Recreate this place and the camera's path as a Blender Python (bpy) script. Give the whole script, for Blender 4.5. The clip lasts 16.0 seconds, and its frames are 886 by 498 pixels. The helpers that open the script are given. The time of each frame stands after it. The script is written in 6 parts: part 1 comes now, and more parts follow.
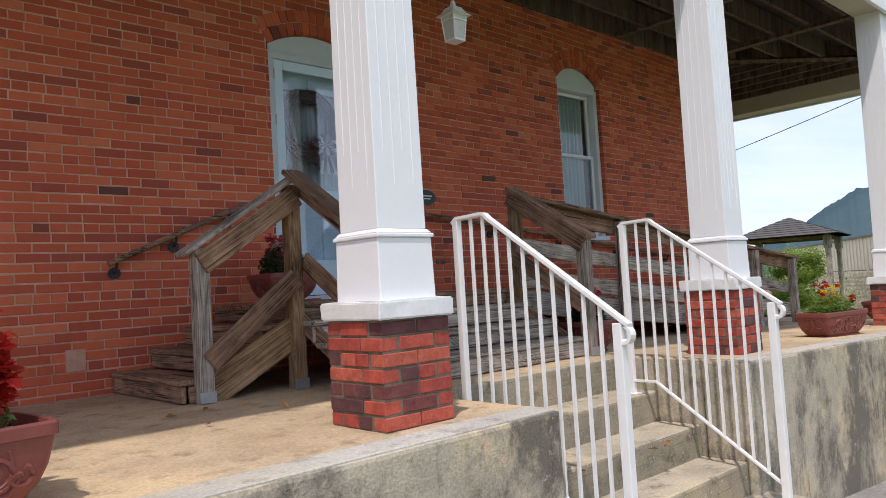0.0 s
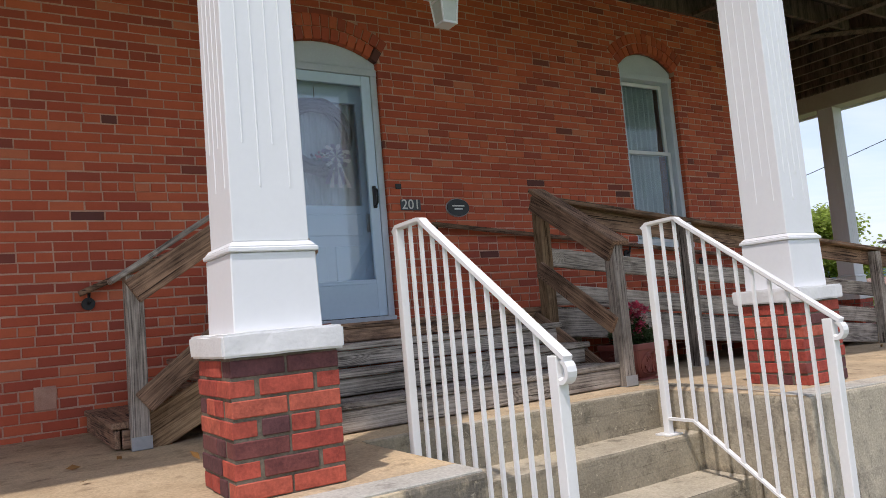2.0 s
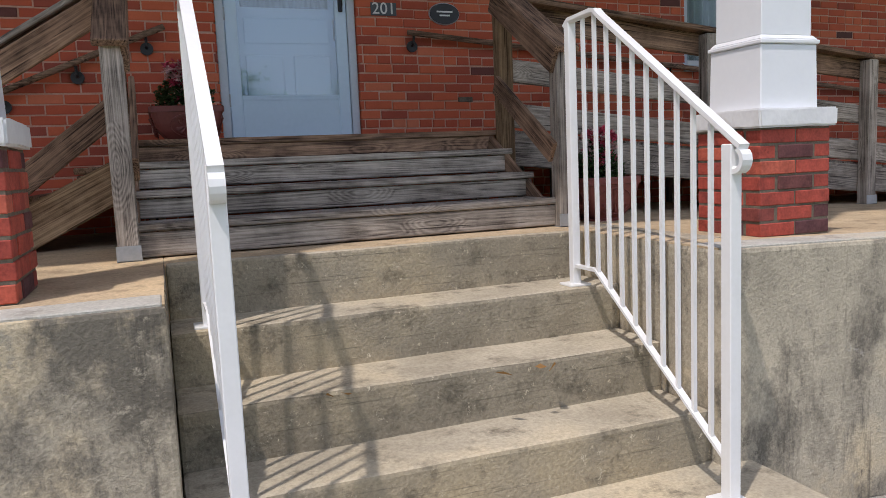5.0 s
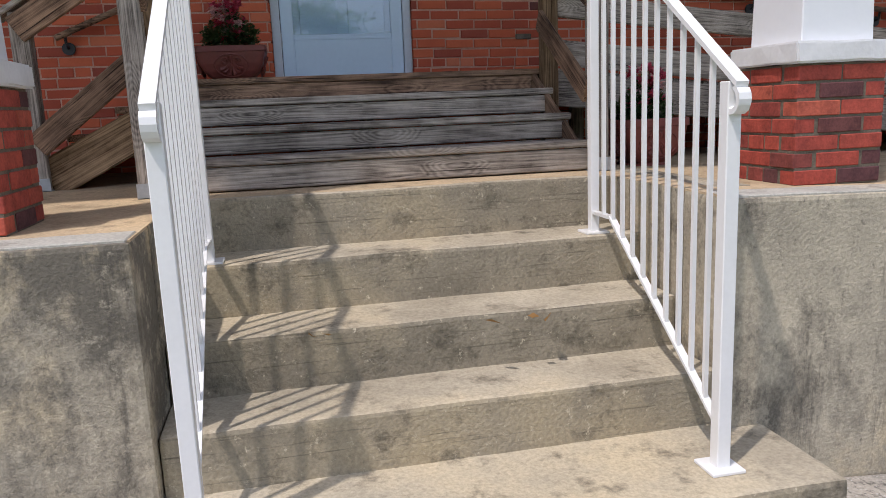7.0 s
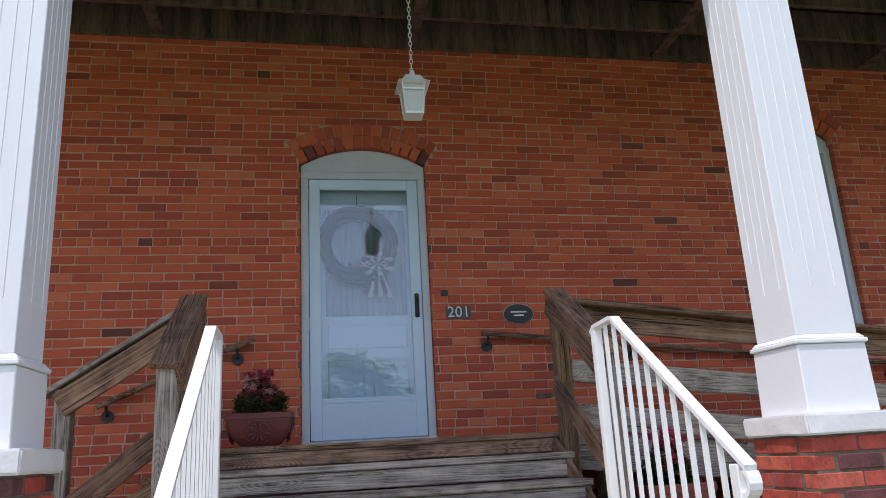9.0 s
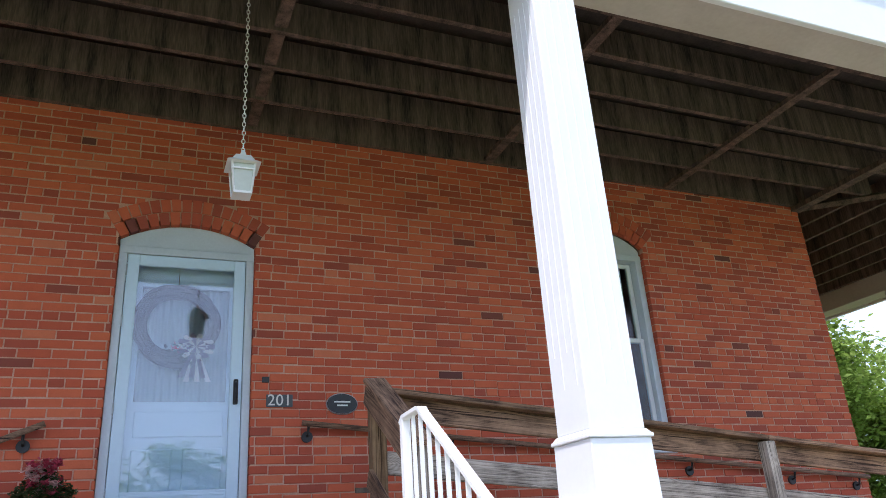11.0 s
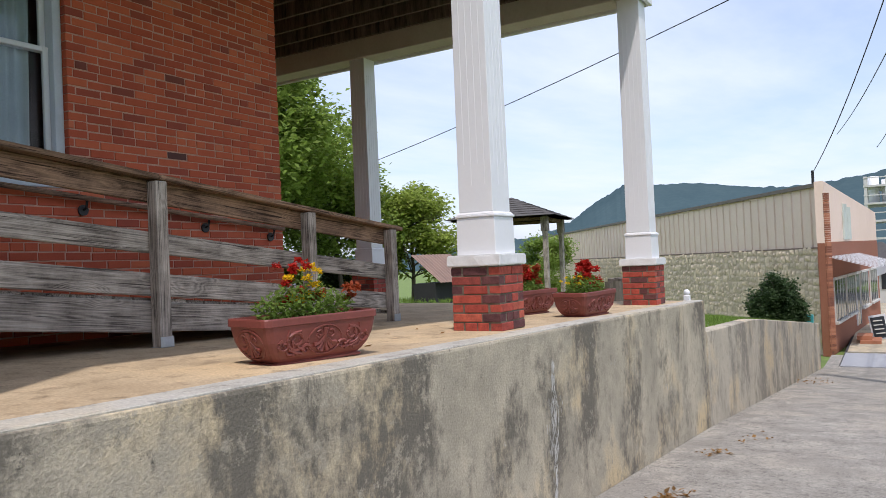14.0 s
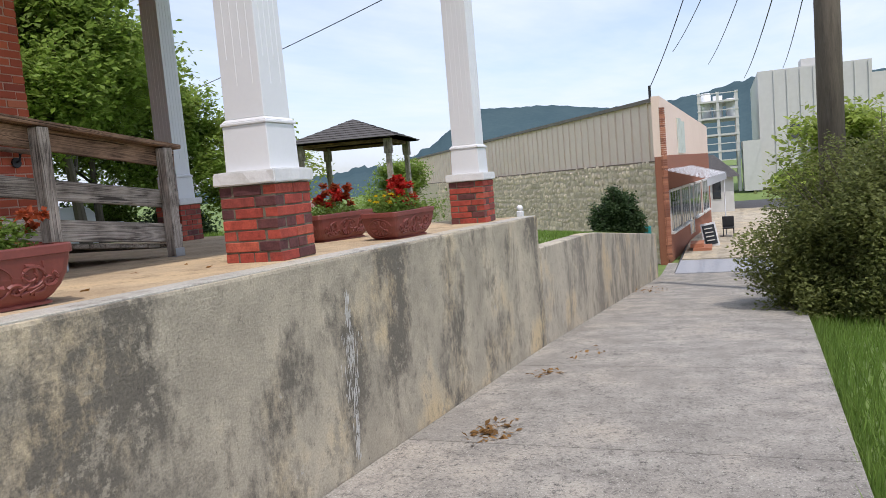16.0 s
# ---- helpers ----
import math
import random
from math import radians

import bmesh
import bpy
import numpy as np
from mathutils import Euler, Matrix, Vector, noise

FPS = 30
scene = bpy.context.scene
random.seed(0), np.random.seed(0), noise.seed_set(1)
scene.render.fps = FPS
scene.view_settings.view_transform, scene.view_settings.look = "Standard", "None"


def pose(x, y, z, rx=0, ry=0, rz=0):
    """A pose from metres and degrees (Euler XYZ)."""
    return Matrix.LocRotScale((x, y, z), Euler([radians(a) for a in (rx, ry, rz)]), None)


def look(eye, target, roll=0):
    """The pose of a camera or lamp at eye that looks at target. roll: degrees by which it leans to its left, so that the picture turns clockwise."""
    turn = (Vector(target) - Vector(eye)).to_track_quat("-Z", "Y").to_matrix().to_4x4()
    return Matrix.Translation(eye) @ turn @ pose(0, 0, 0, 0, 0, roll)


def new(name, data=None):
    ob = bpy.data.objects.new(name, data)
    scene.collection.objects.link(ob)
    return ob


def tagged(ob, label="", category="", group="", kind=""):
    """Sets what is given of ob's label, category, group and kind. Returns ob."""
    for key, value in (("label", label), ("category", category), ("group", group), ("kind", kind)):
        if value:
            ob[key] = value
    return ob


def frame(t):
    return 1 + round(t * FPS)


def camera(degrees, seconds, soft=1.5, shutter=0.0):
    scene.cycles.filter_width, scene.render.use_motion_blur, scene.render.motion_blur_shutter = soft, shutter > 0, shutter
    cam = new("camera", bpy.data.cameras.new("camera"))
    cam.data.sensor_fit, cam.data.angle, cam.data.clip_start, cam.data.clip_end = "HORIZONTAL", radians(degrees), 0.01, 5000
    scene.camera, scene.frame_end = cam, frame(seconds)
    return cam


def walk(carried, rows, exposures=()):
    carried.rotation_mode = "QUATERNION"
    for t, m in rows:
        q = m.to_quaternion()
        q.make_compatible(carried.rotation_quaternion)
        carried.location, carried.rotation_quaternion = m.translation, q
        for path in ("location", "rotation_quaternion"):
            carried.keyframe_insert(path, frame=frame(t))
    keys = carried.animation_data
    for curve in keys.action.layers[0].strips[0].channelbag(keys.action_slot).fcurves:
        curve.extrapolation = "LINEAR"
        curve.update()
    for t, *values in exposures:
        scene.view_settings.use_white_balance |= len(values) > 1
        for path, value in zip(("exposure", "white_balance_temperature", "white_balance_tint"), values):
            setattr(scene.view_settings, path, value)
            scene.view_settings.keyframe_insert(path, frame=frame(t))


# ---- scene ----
cam = camera(61.6, 16.0, soft=0.8)
SKY, SUN = 0.15, 2.3
PATH = [
    (0, (0.419, 0.265, 0.629), (1.788, 1.719, 0.731), -3.4),
    (0.5, (0.732, 0.287, 0.61), (2.03, 1.803, 0.734), -3.4),
    (1, (1.039, 0.227, 0.595), (2.263, 1.803, 0.733), -3.8),
    (1.5, (1.351, 0.193, 0.588), (2.5, 1.823, 0.747), -4.4),
    (2, (1.673, 0.261, 0.586), (2.749, 1.937, 0.762), -5.0),
    (2.5, (1.962, 0.268, 0.583), (2.976, 1.984, 0.757), -5.2),
    (3, (2.233, 0.274, 0.57), (3.193, 2.021, 0.723), -5.1),
    (3.5, (2.489, 0.358, 0.531), (3.401, 2.135, 0.631), -4.6),
    (4, (2.708, 0.365, 0.509), (3.572, 2.169, 0.521), -4.0),
    (4.5, (2.996, 0.25, 0.467), (3.786, 2.085, 0.368), -3.4),
    (5, (3.234, 0.233, 0.396), (3.929, 2.093, 0.164), -2.5),
    (5.2, (3.321, 0.259, 0.373), (3.976, 2.126, 0.078), -2.2),
    (7.3, (3.7, 0.14, 0.37), (4.085, 2.067, -0.001), -2.2),
    (7.5, (3.703, 0.117, 0.379), (4.086, 2.063, 0.124), -2.3),
    (8, (3.703, 0.085, 0.422), (4.076, 2.049, 0.461), -2.5),
    (8.5, (3.708, 0.067, 0.468), (4.068, 2.009, 0.783), -2.7),
    (8.7, (3.723, 0.073, 0.499), (4.074, 1.999, 0.909), -2.9),
    (10.8, (3.86, -0.001, 0.461), (4.501, 1.725, 1.243), -3.9),
    (11, (3.893, 0.035, 0.467), (4.625, 1.745, 1.202), -4.0),
    (11.5, (4.036, 0.173, 0.485), (5.007, 1.817, 1.077), -3.7),
    (12, (4.249, 0.252, 0.461), (5.434, 1.8, 0.909), -3.4),
    (12.5, (4.513, 0.219, 0.455), (5.875, 1.651, 0.765), -3.1),
    (13, (4.708, 0.159, 0.458), (6.204, 1.472, 0.652), -2.7),
    (13.5, (4.902, 0.201, 0.418), (6.509, 1.387, 0.526), -2.6),
    (14, (5.111, 0.337, 0.423), (6.82, 1.374, 0.453), -2.5),
    (14.5, (5.37, 0.294, 0.379), (7.143, 1.22, 0.354), -2.6),
    (15, (5.603, 0.264, 0.349), (7.418, 1.099, 0.267), -2.8),
    (15.5, (5.847, 0.302, 0.339), (7.688, 1.072, 0.199), -3.5),
    (16, (6.091, 0.266, 0.301), (7.949, 0.984, 0.114), -4.9),
]
walk(cam, [(t, look(eye, target, roll)) for t, eye, target, roll in PATH], [(0.0, 0.42, 6400, 17), (5.0, 0.3, 6350, 17), (8.0, 0.35, 6250, 18), (11.0, 1.1, 5800, 19), (11.6, 0.93, 6000, 19), (12.5, 0.45, 6200, 18), (16.0, 0.33, 6300, 16)])
# the walk ends here; light follows
sun_dir = Vector((-0.42, -0.30, 1.0)).normalized()
world = bpy.data.worlds.new("world")
scene.world = world
world.use_nodes = True
wn, wl = world.node_tree.nodes, world.node_tree.links
sky = wn.new("ShaderNodeTexSky")
sky.sky_type = "NISHITA"
sky.sun_disc = False
sky.sun_elevation = math.asin(sun_dir.z)
sky.sun_rotation = math.atan2(sun_dir.x, sun_dir.y)
sky.air_density, sky.dust_density, sky.ozone_density = 1.0, 1.5, 1.5
# thin high cloud, streaked, mixed over the blue
tc = wn.new("ShaderNodeTexCoord")
sep = wn.new("ShaderNodeSeparateXYZ")
wl.new(tc.outputs["Generated"], sep.inputs[0])
hgt = wn.new("ShaderNodeMath"); hgt.operation = "MAXIMUM"; hgt.inputs[1].default_value = 0.06
wl.new(sep.outputs["Z"], hgt.inputs[0])
dv = wn.new("ShaderNodeVectorMath"); dv.operation = "DIVIDE"
cmb = wn.new("ShaderNodeCombineXYZ")
for i in range(3):
    wl.new(hgt.outputs[0], cmb.inputs[i])
wl.new(tc.outputs["Generated"], dv.inputs[0]); wl.new(cmb.outputs[0], dv.inputs[1])
mp = wn.new("ShaderNodeMapping")
mp.inputs["Rotation"].default_value = (0, 0, 0.5)
mp.inputs["Scale"].default_value = (0.32, 0.75, 1)
wl.new(dv.outputs[0], mp.inputs[0])
cn = wn.new("ShaderNodeTexNoise"); cn.inputs["Scale"].default_value = 1.0; cn.inputs["Detail"].default_value = 7; cn.inputs["Roughness"].default_value = 0.58
wl.new(mp.outputs[0], cn.inputs[0])
cr = wn.new("ShaderNodeValToRGB")
cr.color_ramp.elements[0].position, cr.color_ramp.elements[1].position = 0.34, 0.70
cr.color_ramp.elements[0].color = (0.34, 0.34, 0.34, 1)
cr.color_ramp.elements[1].color = (0.88, 0.88, 0.88, 1)
wl.new(cn.outputs[0], cr.inputs[0])
mx = wn.new("ShaderNodeMix"); mx.data_type = "RGBA"
wl.new(cr.outputs[0], mx.inputs["Factor"])
wl.new(sky.outputs[0], mx.inputs["A"])
mx.inputs["B"].default_value = (4.8, 5.3, 6.1, 1)
bg = wn["Background"]
bg.inputs["Strength"].default_value = SKY
wl.new(mx.outputs["Result"], bg.inputs["Color"])
sun = new("sun", bpy.data.lights.new("sun", "SUN"))
sun.data.energy, sun.data.angle, sun.data.color = SUN, radians(1.2), (1.0, 0.94, 0.85)
sun.matrix_world = look(sun_dir * 50, (0, 0, 0))


# ---- materials ----
def mat(name, color, dark=None, rough=0.8, scale=4.0, fine=60.0, bump=0.15, metal=0.0, vary=0.0, stretch=(1, 1, 1), spec=0.5, island=False, amount=0.5, world_space=False):
    """Two scales of noise between a colour and a darker one, fine relief, and a shift in value from piece to piece."""
    m = bpy.data.materials.new(name)
    m.use_nodes = True
    n, l = m.node_tree.nodes, m.node_tree.links
    b = n["Principled BSDF"]
    co = n.new("ShaderNodeTexCoord")
    mp = n.new("ShaderNodeMapping")
    mp.inputs["Scale"].default_value = stretch
    if world_space:
        geo = n.new("ShaderNodeNewGeometry")
        l.new(geo.outputs["Position"], mp.inputs[0])
    else:
        l.new(co.outputs["Object"], mp.inputs[0])
    vec = mp.outputs[0]
    if vary > 0 and not world_space:
        rnd = n.new("ShaderNodeNewGeometry") if island else n.new("ShaderNodeObjectInfo")
        ro = rnd.outputs["Random Per Island"] if island else rnd.outputs["Random"]
        mu = n.new("ShaderNodeMath"); mu.operation = "MULTIPLY"; mu.inputs[1].default_value = 37.0
        l.new(ro, mu.inputs[0])
        ad = n.new("ShaderNodeVectorMath"); ad.operation = "ADD"
        l.new(vec, ad.inputs[0]); l.new(mu.outputs[0], ad.inputs[1])
        vec = ad.outputs[0]
    n1 = n.new("ShaderNodeTexNoise"); n1.inputs["Scale"].default_value = scale; n1.inputs["Detail"].default_value = 6; n1.inputs["Roughness"].default_value = 0.6
    n2 = n.new("ShaderNodeTexNoise"); n2.inputs["Scale"].default_value = fine; n2.inputs["Detail"].default_value = 4
    l.new(vec, n1.inputs[0]); l.new(vec, n2.inputs[0])
    ramp = n.new("ShaderNodeValToRGB")
    dark = dark or tuple(c * 0.72 for c in color)
    ramp.color_ramp.elements[0].position, ramp.color_ramp.elements[1].position = 0.5 - amount * 0.4, 0.5 + amount * 0.4
    ramp.color_ramp.elements[0].color, ramp.color_ramp.elements[1].color = (*dark, 1), (*color, 1)
    mixn = n.new("ShaderNodeMix"); mixn.inputs["Factor"].default_value = 0.35
    l.new(n1.outputs[0], mixn.inputs["A"]); l.new(n2.outputs[0], mixn.inputs["B"])
    l.new(mixn.outputs["Result"], ramp.inputs[0])
    out = ramp.outputs[0]
    if vary > 0:
        rnd2 = n.new("ShaderNodeNewGeometry") if island else n.new("ShaderNodeObjectInfo")
        ro = rnd2.outputs["Random Per Island"] if island else rnd2.outputs["Random"]
        mr = n.new("ShaderNodeMapRange")
        mr.inputs["To Min"].default_value, mr.inputs["To Max"].default_value = 1 - vary, 1 + vary * 0.7
        l.new(ro, mr.inputs["Value"])
        hs = n.new("ShaderNodeHueSaturation")
        l.new(mr.outputs[0], hs.inputs["Value"]); l.new(out, hs.inputs["Color"])
        out = hs.outputs[0]
    l.new(out, b.inputs["Base Color"])
    b.inputs["Roughness"].default_value, b.inputs["Metallic"].default_value = rough, metal
    b.inputs["Specular IOR Level"].default_value = spec
    if bump > 0:
        bp = n.new("ShaderNodeBump"); bp.inputs["Strength"].default_value = bump; bp.inputs["Distance"].default_value = 0.01
        l.new(mixn.outputs["Result"], bp.inputs["Height"]); l.new(bp.outputs[0], b.inputs["Normal"])
    return m


def brick_mat(name, stops, island, rough=0.85, deep=(0.78, 0.74, 0.74), blot=9):
    """Fired clay whose colour differs from brick to brick, with speckle and pits."""
    m = mat(name, (1, 1, 1), deep, rough=rough, scale=blot, fine=90, bump=0.35, vary=0.05, island=island, amount=0.8 if deep[0] > 0.7 else 0.42)
    n, l = m.node_tree.nodes, m.node_tree.links
    b = n["Principled BSDF"]
    src = b.inputs["Base Color"].links[0].from_socket
    r = n.new("ShaderNodeNewGeometry") if island else n.new("ShaderNodeObjectInfo")
    rp = n.new("ShaderNodeValToRGB")
    rp.color_ramp.interpolation = "LINEAR"
    el = rp.color_ramp.elements
    el[0].position, el[0].color = stops[0][0], (*stops[0][1], 1)
    el[1].position, el[1].color = stops[-1][0], (*stops[-1][1], 1)
    for p, c in stops[1:-1]:
        e = el.new(p); e.color = (*c, 1)
    l.new(r.outputs["Random Per Island"] if island else r.outputs["Random"], rp.inputs[0])
    mu = n.new("ShaderNodeMix"); mu.data_type = "RGBA"; mu.blend_type = "MULTIPLY"; mu.inputs["Factor"].default_value = 1
    l.new(rp.outputs[0], mu.inputs["A"]); l.new(src, mu.inputs["B"])
    l.new(mu.outputs["Result"], b.inputs["Base Color"])
    return m


HOUSE = [(0.0, (0.12, 0.05, 0.045)), (0.02, (0.40, 0.085, 0.050)), (0.2, (0.54, 0.105, 0.050)), (0.6, (0.62, 0.128, 0.056)), (0.93, (0.68, 0.160, 0.068)), (1.0, (0.66, 0.20, 0.10))]
PIER = [(0.0, (0.13, 0.05, 0.055)), (0.22, (0.20, 0.065, 0.058)), (0.3, (0.44, 0.075, 0.050)), (0.7, (0.52, 0.090, 0.055)), (1.0, (0.56, 0.13, 0.075))]
M_brick_i = brick_mat("house_brick_joined", HOUSE, True)
M_brick = brick_mat("house_brick", HOUSE, False)
M_pier = brick_mat("pier_brick", PIER, False, deep=(0.42, 0.38, 0.40), blot=16)
M_pier_i = brick_mat("pier_brick_joined", PIER, True)
M_mortar = mat("pink_lime_mortar", (0.68, 0.43, 0.32), (0.42, 0.21, 0.145), rough=0.95, scale=6, fine=120, bump=0.3)
M_mortar2 = mat("grey_mortar", (0.22, 0.18, 0.13), (0.07, 0.058, 0.046), rough=0.95, scale=14, fine=120, bump=0.5)
M_white = mat("white_paint", (0.80, 0.81, 0.82), (0.72, 0.73, 0.75), rough=0.45, scale=3, fine=40, bump=0.05, amount=0.9)
M_chip = mat("chipped_white_stone", (0.80, 0.80, 0.79), (0.62, 0.62, 0.62), rough=0.7, scale=10, fine=50, bump=0.5, amount=0.7)
M_metalwhite = mat("white_enamel", (0.83, 0.83, 0.82), (0.76, 0.76, 0.75), rough=0.3, scale=8, fine=60, bump=0.03)
M_trim = mat("pale_grey_paint", (0.64, 0.70, 0.76), (0.52, 0.58, 0.63), rough=0.5, scale=4, fine=50, bump=0.08)
# white door paint with the blue of the reflected sky put into its colour
M_door = mat("sky_tinted_white_door", (0.66, 0.82, 0.96), (0.60, 0.76, 0.90), rough=0.45, scale=3, fine=40, bump=0.03)
M_beam = mat("beige_painted_beam", (0.56, 0.52, 0.47), (0.44, 0.40, 0.35), rough=0.7, scale=2, fine=30, bump=0.15)
# vertical streaks: drip stains, plus painted stripes of light from the deck gaps
M_joist = mat("light_striped_weathered_joist", (0.20, 0.135, 0.105), (0.018, 0.013, 0.012), rough=0.95, scale=5, fine=50, bump=0.5, stretch=(2.4, 2.4, 0.22), vary=0.2, amount=0.38)
M_deck = mat("near_black_deck_board", (0.06, 0.045, 0.038), (0.014, 0.012, 0.011), rough=0.95, scale=5, fine=50, bump=0.4)


def wood_mat(name, a, b_, ring=1.0):
    """Weathered softwood: long grain and growth rings along the board's own x."""
    m = bpy.data.materials.new(name)
    m.use_nodes = True
    n, l = m.node_tree.nodes, m.node_tree.links
    b = n["Principled BSDF"]
    co = n.new("ShaderNodeTexCoord")
    oi = n.new("ShaderNodeObjectInfo")
    mu = n.new("ShaderNodeMath"); mu.operation = "MULTIPLY"; mu.inputs[1].default_value = 23.0
    l.new(oi.outputs["Random"], mu.inputs[0])
    ad = n.new("ShaderNodeVectorMath"); ad.operation = "ADD"
    l.new(co.outputs["Object"], ad.inputs[0]); l.new(mu.outputs[0], ad.inputs[1])
    mp = n.new("ShaderNodeMapping"); mp.inputs["Scale"].default_value = (0.5, 9, 9)
    l.new(ad.outputs[0], mp.inputs[0])
    wob = n.new("ShaderNodeTexNoise"); wob.inputs["Scale"].default_value = 1.0; wob.inputs["Detail"].default_value = 1.5
    l.new(mp.outputs[0], wob.inputs[0])
    # knots pull the rings round themselves
    mk = n.new("ShaderNodeMapping"); mk.inputs["Scale"].default_value = (1.5, 5, 5)
    l.new(ad.outputs[0], mk.inputs[0])
    vk = n.new("ShaderNodeTexVoronoi"); vk.inputs["Scale"].default_value = 1.0
    l.new(mk.outputs[0], vk.inputs["Vector"])
    kn = n.new("ShaderNodeMapRange"); kn.inputs["From Min"].default_value, kn.inputs["From Max"].default_value = 0.0, 0.30
    kn.inputs["To Min"].default_value, kn.inputs["To Max"].default_value = 0.42, 0.0
    l.new(vk.outputs["Distance"], kn.inputs["Value"])
    pull = n.new("ShaderNodeMath"); pull.operation = "ADD"
    l.new(wob.outputs[0], pull.inputs[0]); l.new(kn.outputs[0], pull.inputs[1])
    wv = n.new("ShaderNodeMath"); wv.operation = "MULTIPLY"; wv.inputs[1].default_value = 105 * ring
    l.new(pull.outputs[0], wv.inputs[0])
    sn = n.new("ShaderNodeMath"); sn.operation = "SINE"
    l.new(wv.outputs[0], sn.inputs[0])
    mp2 = n.new("ShaderNodeMapping"); mp2.inputs["Scale"].default_value = (3, 170, 170)
    l.new(ad.outputs[0], mp2.inputs[0])
    gr = n.new("ShaderNodeTexNoise"); gr.inputs["Scale"].default_value = 1; gr.inputs["Detail"].default_value = 5; gr.inputs["Roughness"].default_value = 0.7
    l.new(mp2.outputs[0], gr.inputs[0])
    # drying cracks and dark weather stains
    mc = n.new("ShaderNodeMapping"); mc.inputs["Scale"].default_value = (1.3, 55, 55)
    l.new(ad.outputs[0], mc.inputs[0])
    ck = n.new("ShaderNodeTexNoise"); ck.inputs["Scale"].default_value = 1; ck.inputs["Detail"].default_value = 2
    l.new(mc.outputs[0], ck.inputs[0])
    cm = n.new("ShaderNodeMapRange"); cm.inputs["From Min"].default_value, cm.inputs["From Max"].default_value = 0.655, 0.70
    cm.inputs["To Min"].default_value, cm.inputs["To Max"].default_value = 0.0, -0.55
    l.new(ck.outputs[0], cm.inputs["Value"])
    st = n.new("ShaderNodeTexNoise"); st.inputs["Scale"].default_value = 3.0; st.inputs["Detail"].default_value = 6; st.inputs["Roughness"].default_value = 0.65
    l.new(ad.outputs[0], st.inputs[0])
    s1 = n.new("ShaderNodeMath"); s1.operation = "MULTIPLY_ADD"; s1.inputs[1].default_value = 0.055
    l.new(sn.outputs[0], s1.inputs[0]); l.new(cm.outputs[0], s1.inputs[2])
    s2 = n.new("ShaderNodeMath"); s2.operation = "MULTIPLY_ADD"; s2.inputs[1].default_value = 0.75
    l.new(gr.outputs[0], s2.inputs[0]); l.new(s1.outputs[0], s2.inputs[2])
    s3 = n.new("ShaderNodeMath"); s3.operation = "MULTIPLY_ADD"; s3.inputs[1].default_value = 0.65
    l.new(st.outputs[0], s3.inputs[0]); l.new(s2.outputs[0], s3.inputs[2])
    rp = n.new("ShaderNodeValToRGB")
    rp.color_ramp.elements[0].position, rp.color_ramp.elements[0].color = 0.52, (*b_, 1)
    rp.color_ramp.elements[1].position, rp.color_ramp.elements[1].color = 0.87, (*a, 1)
    l.new(s3.outputs[0], rp.inputs[0])
    mr = n.new("ShaderNodeMapRange"); mr.inputs["To Min"].default_value, mr.inputs["To Max"].default_value = 0.72, 1.2
    l.new(oi.outputs["Random"], mr.inputs["Value"])
    hs = n.new("ShaderNodeHueSaturation")
    l.new(mr.outputs[0], hs.inputs["Value"]); l.new(rp.outputs[0], hs.inputs["Color"])
    l.new(hs.outputs[0], b.inputs["Base Color"])
    b.inputs["Roughness"].default_value = 0.88
    b.inputs["Specular IOR Level"].default_value = 0.25
    bp = n.new("ShaderNodeBump"); bp.inputs["Strength"].default_value = 0.5; bp.inputs["Distance"].default_value = 0.006
    l.new(s2.outputs[0], bp.inputs["Height"]); l.new(bp.outputs[0], b.inputs["Normal"])
    return m


M_wood = wood_mat("weathered_brown_wood", (0.42, 0.265, 0.17), (0.048, 0.028, 0.020))
M_woodgrey = wood_mat("weathered_grey_wood", (0.54, 0.475, 0.405), (0.08, 0.066, 0.056))
M_woodpost = wood_mat("newer_brown_post_wood", (0.42, 0.28, 0.16), (0.08, 0.045, 0.022), 1.3)
M_terra = mat("terracotta_plastic", (0.24, 0.062, 0.048), (0.15, 0.040, 0.033), rough=0.5, scale=5, fine=60, bump=0.08)
M_soil = mat("potting_soil", (0.05, 0.035, 0.025), (0.02, 0.015, 0.01), rough=1, scale=20, fine=80, bump=0.8)
M_black = mat("black_iron", (0.025, 0.025, 0.027), (0.012, 0.012, 0.013), rough=0.5, scale=12, fine=80, bump=0.1)
M_galv = mat("galvanised_steel", (0.52, 0.55, 0.58), (0.40, 0.43, 0.46), rough=0.45, metal=0.7, scale=15, fine=60, bump=0.1)
M_asphalt = mat("asphalt", (0.085, 0.085, 0.085), (0.05, 0.05, 0.05), rough=0.95, scale=3, fine=150, bump=0.5, world_space=True)
M_gravel = mat("pale_gravel", (0.50, 0.51, 0.53), (0.14, 0.145, 0.155), rough=0.95, scale=25, fine=90, bump=0.9, world_space=True)


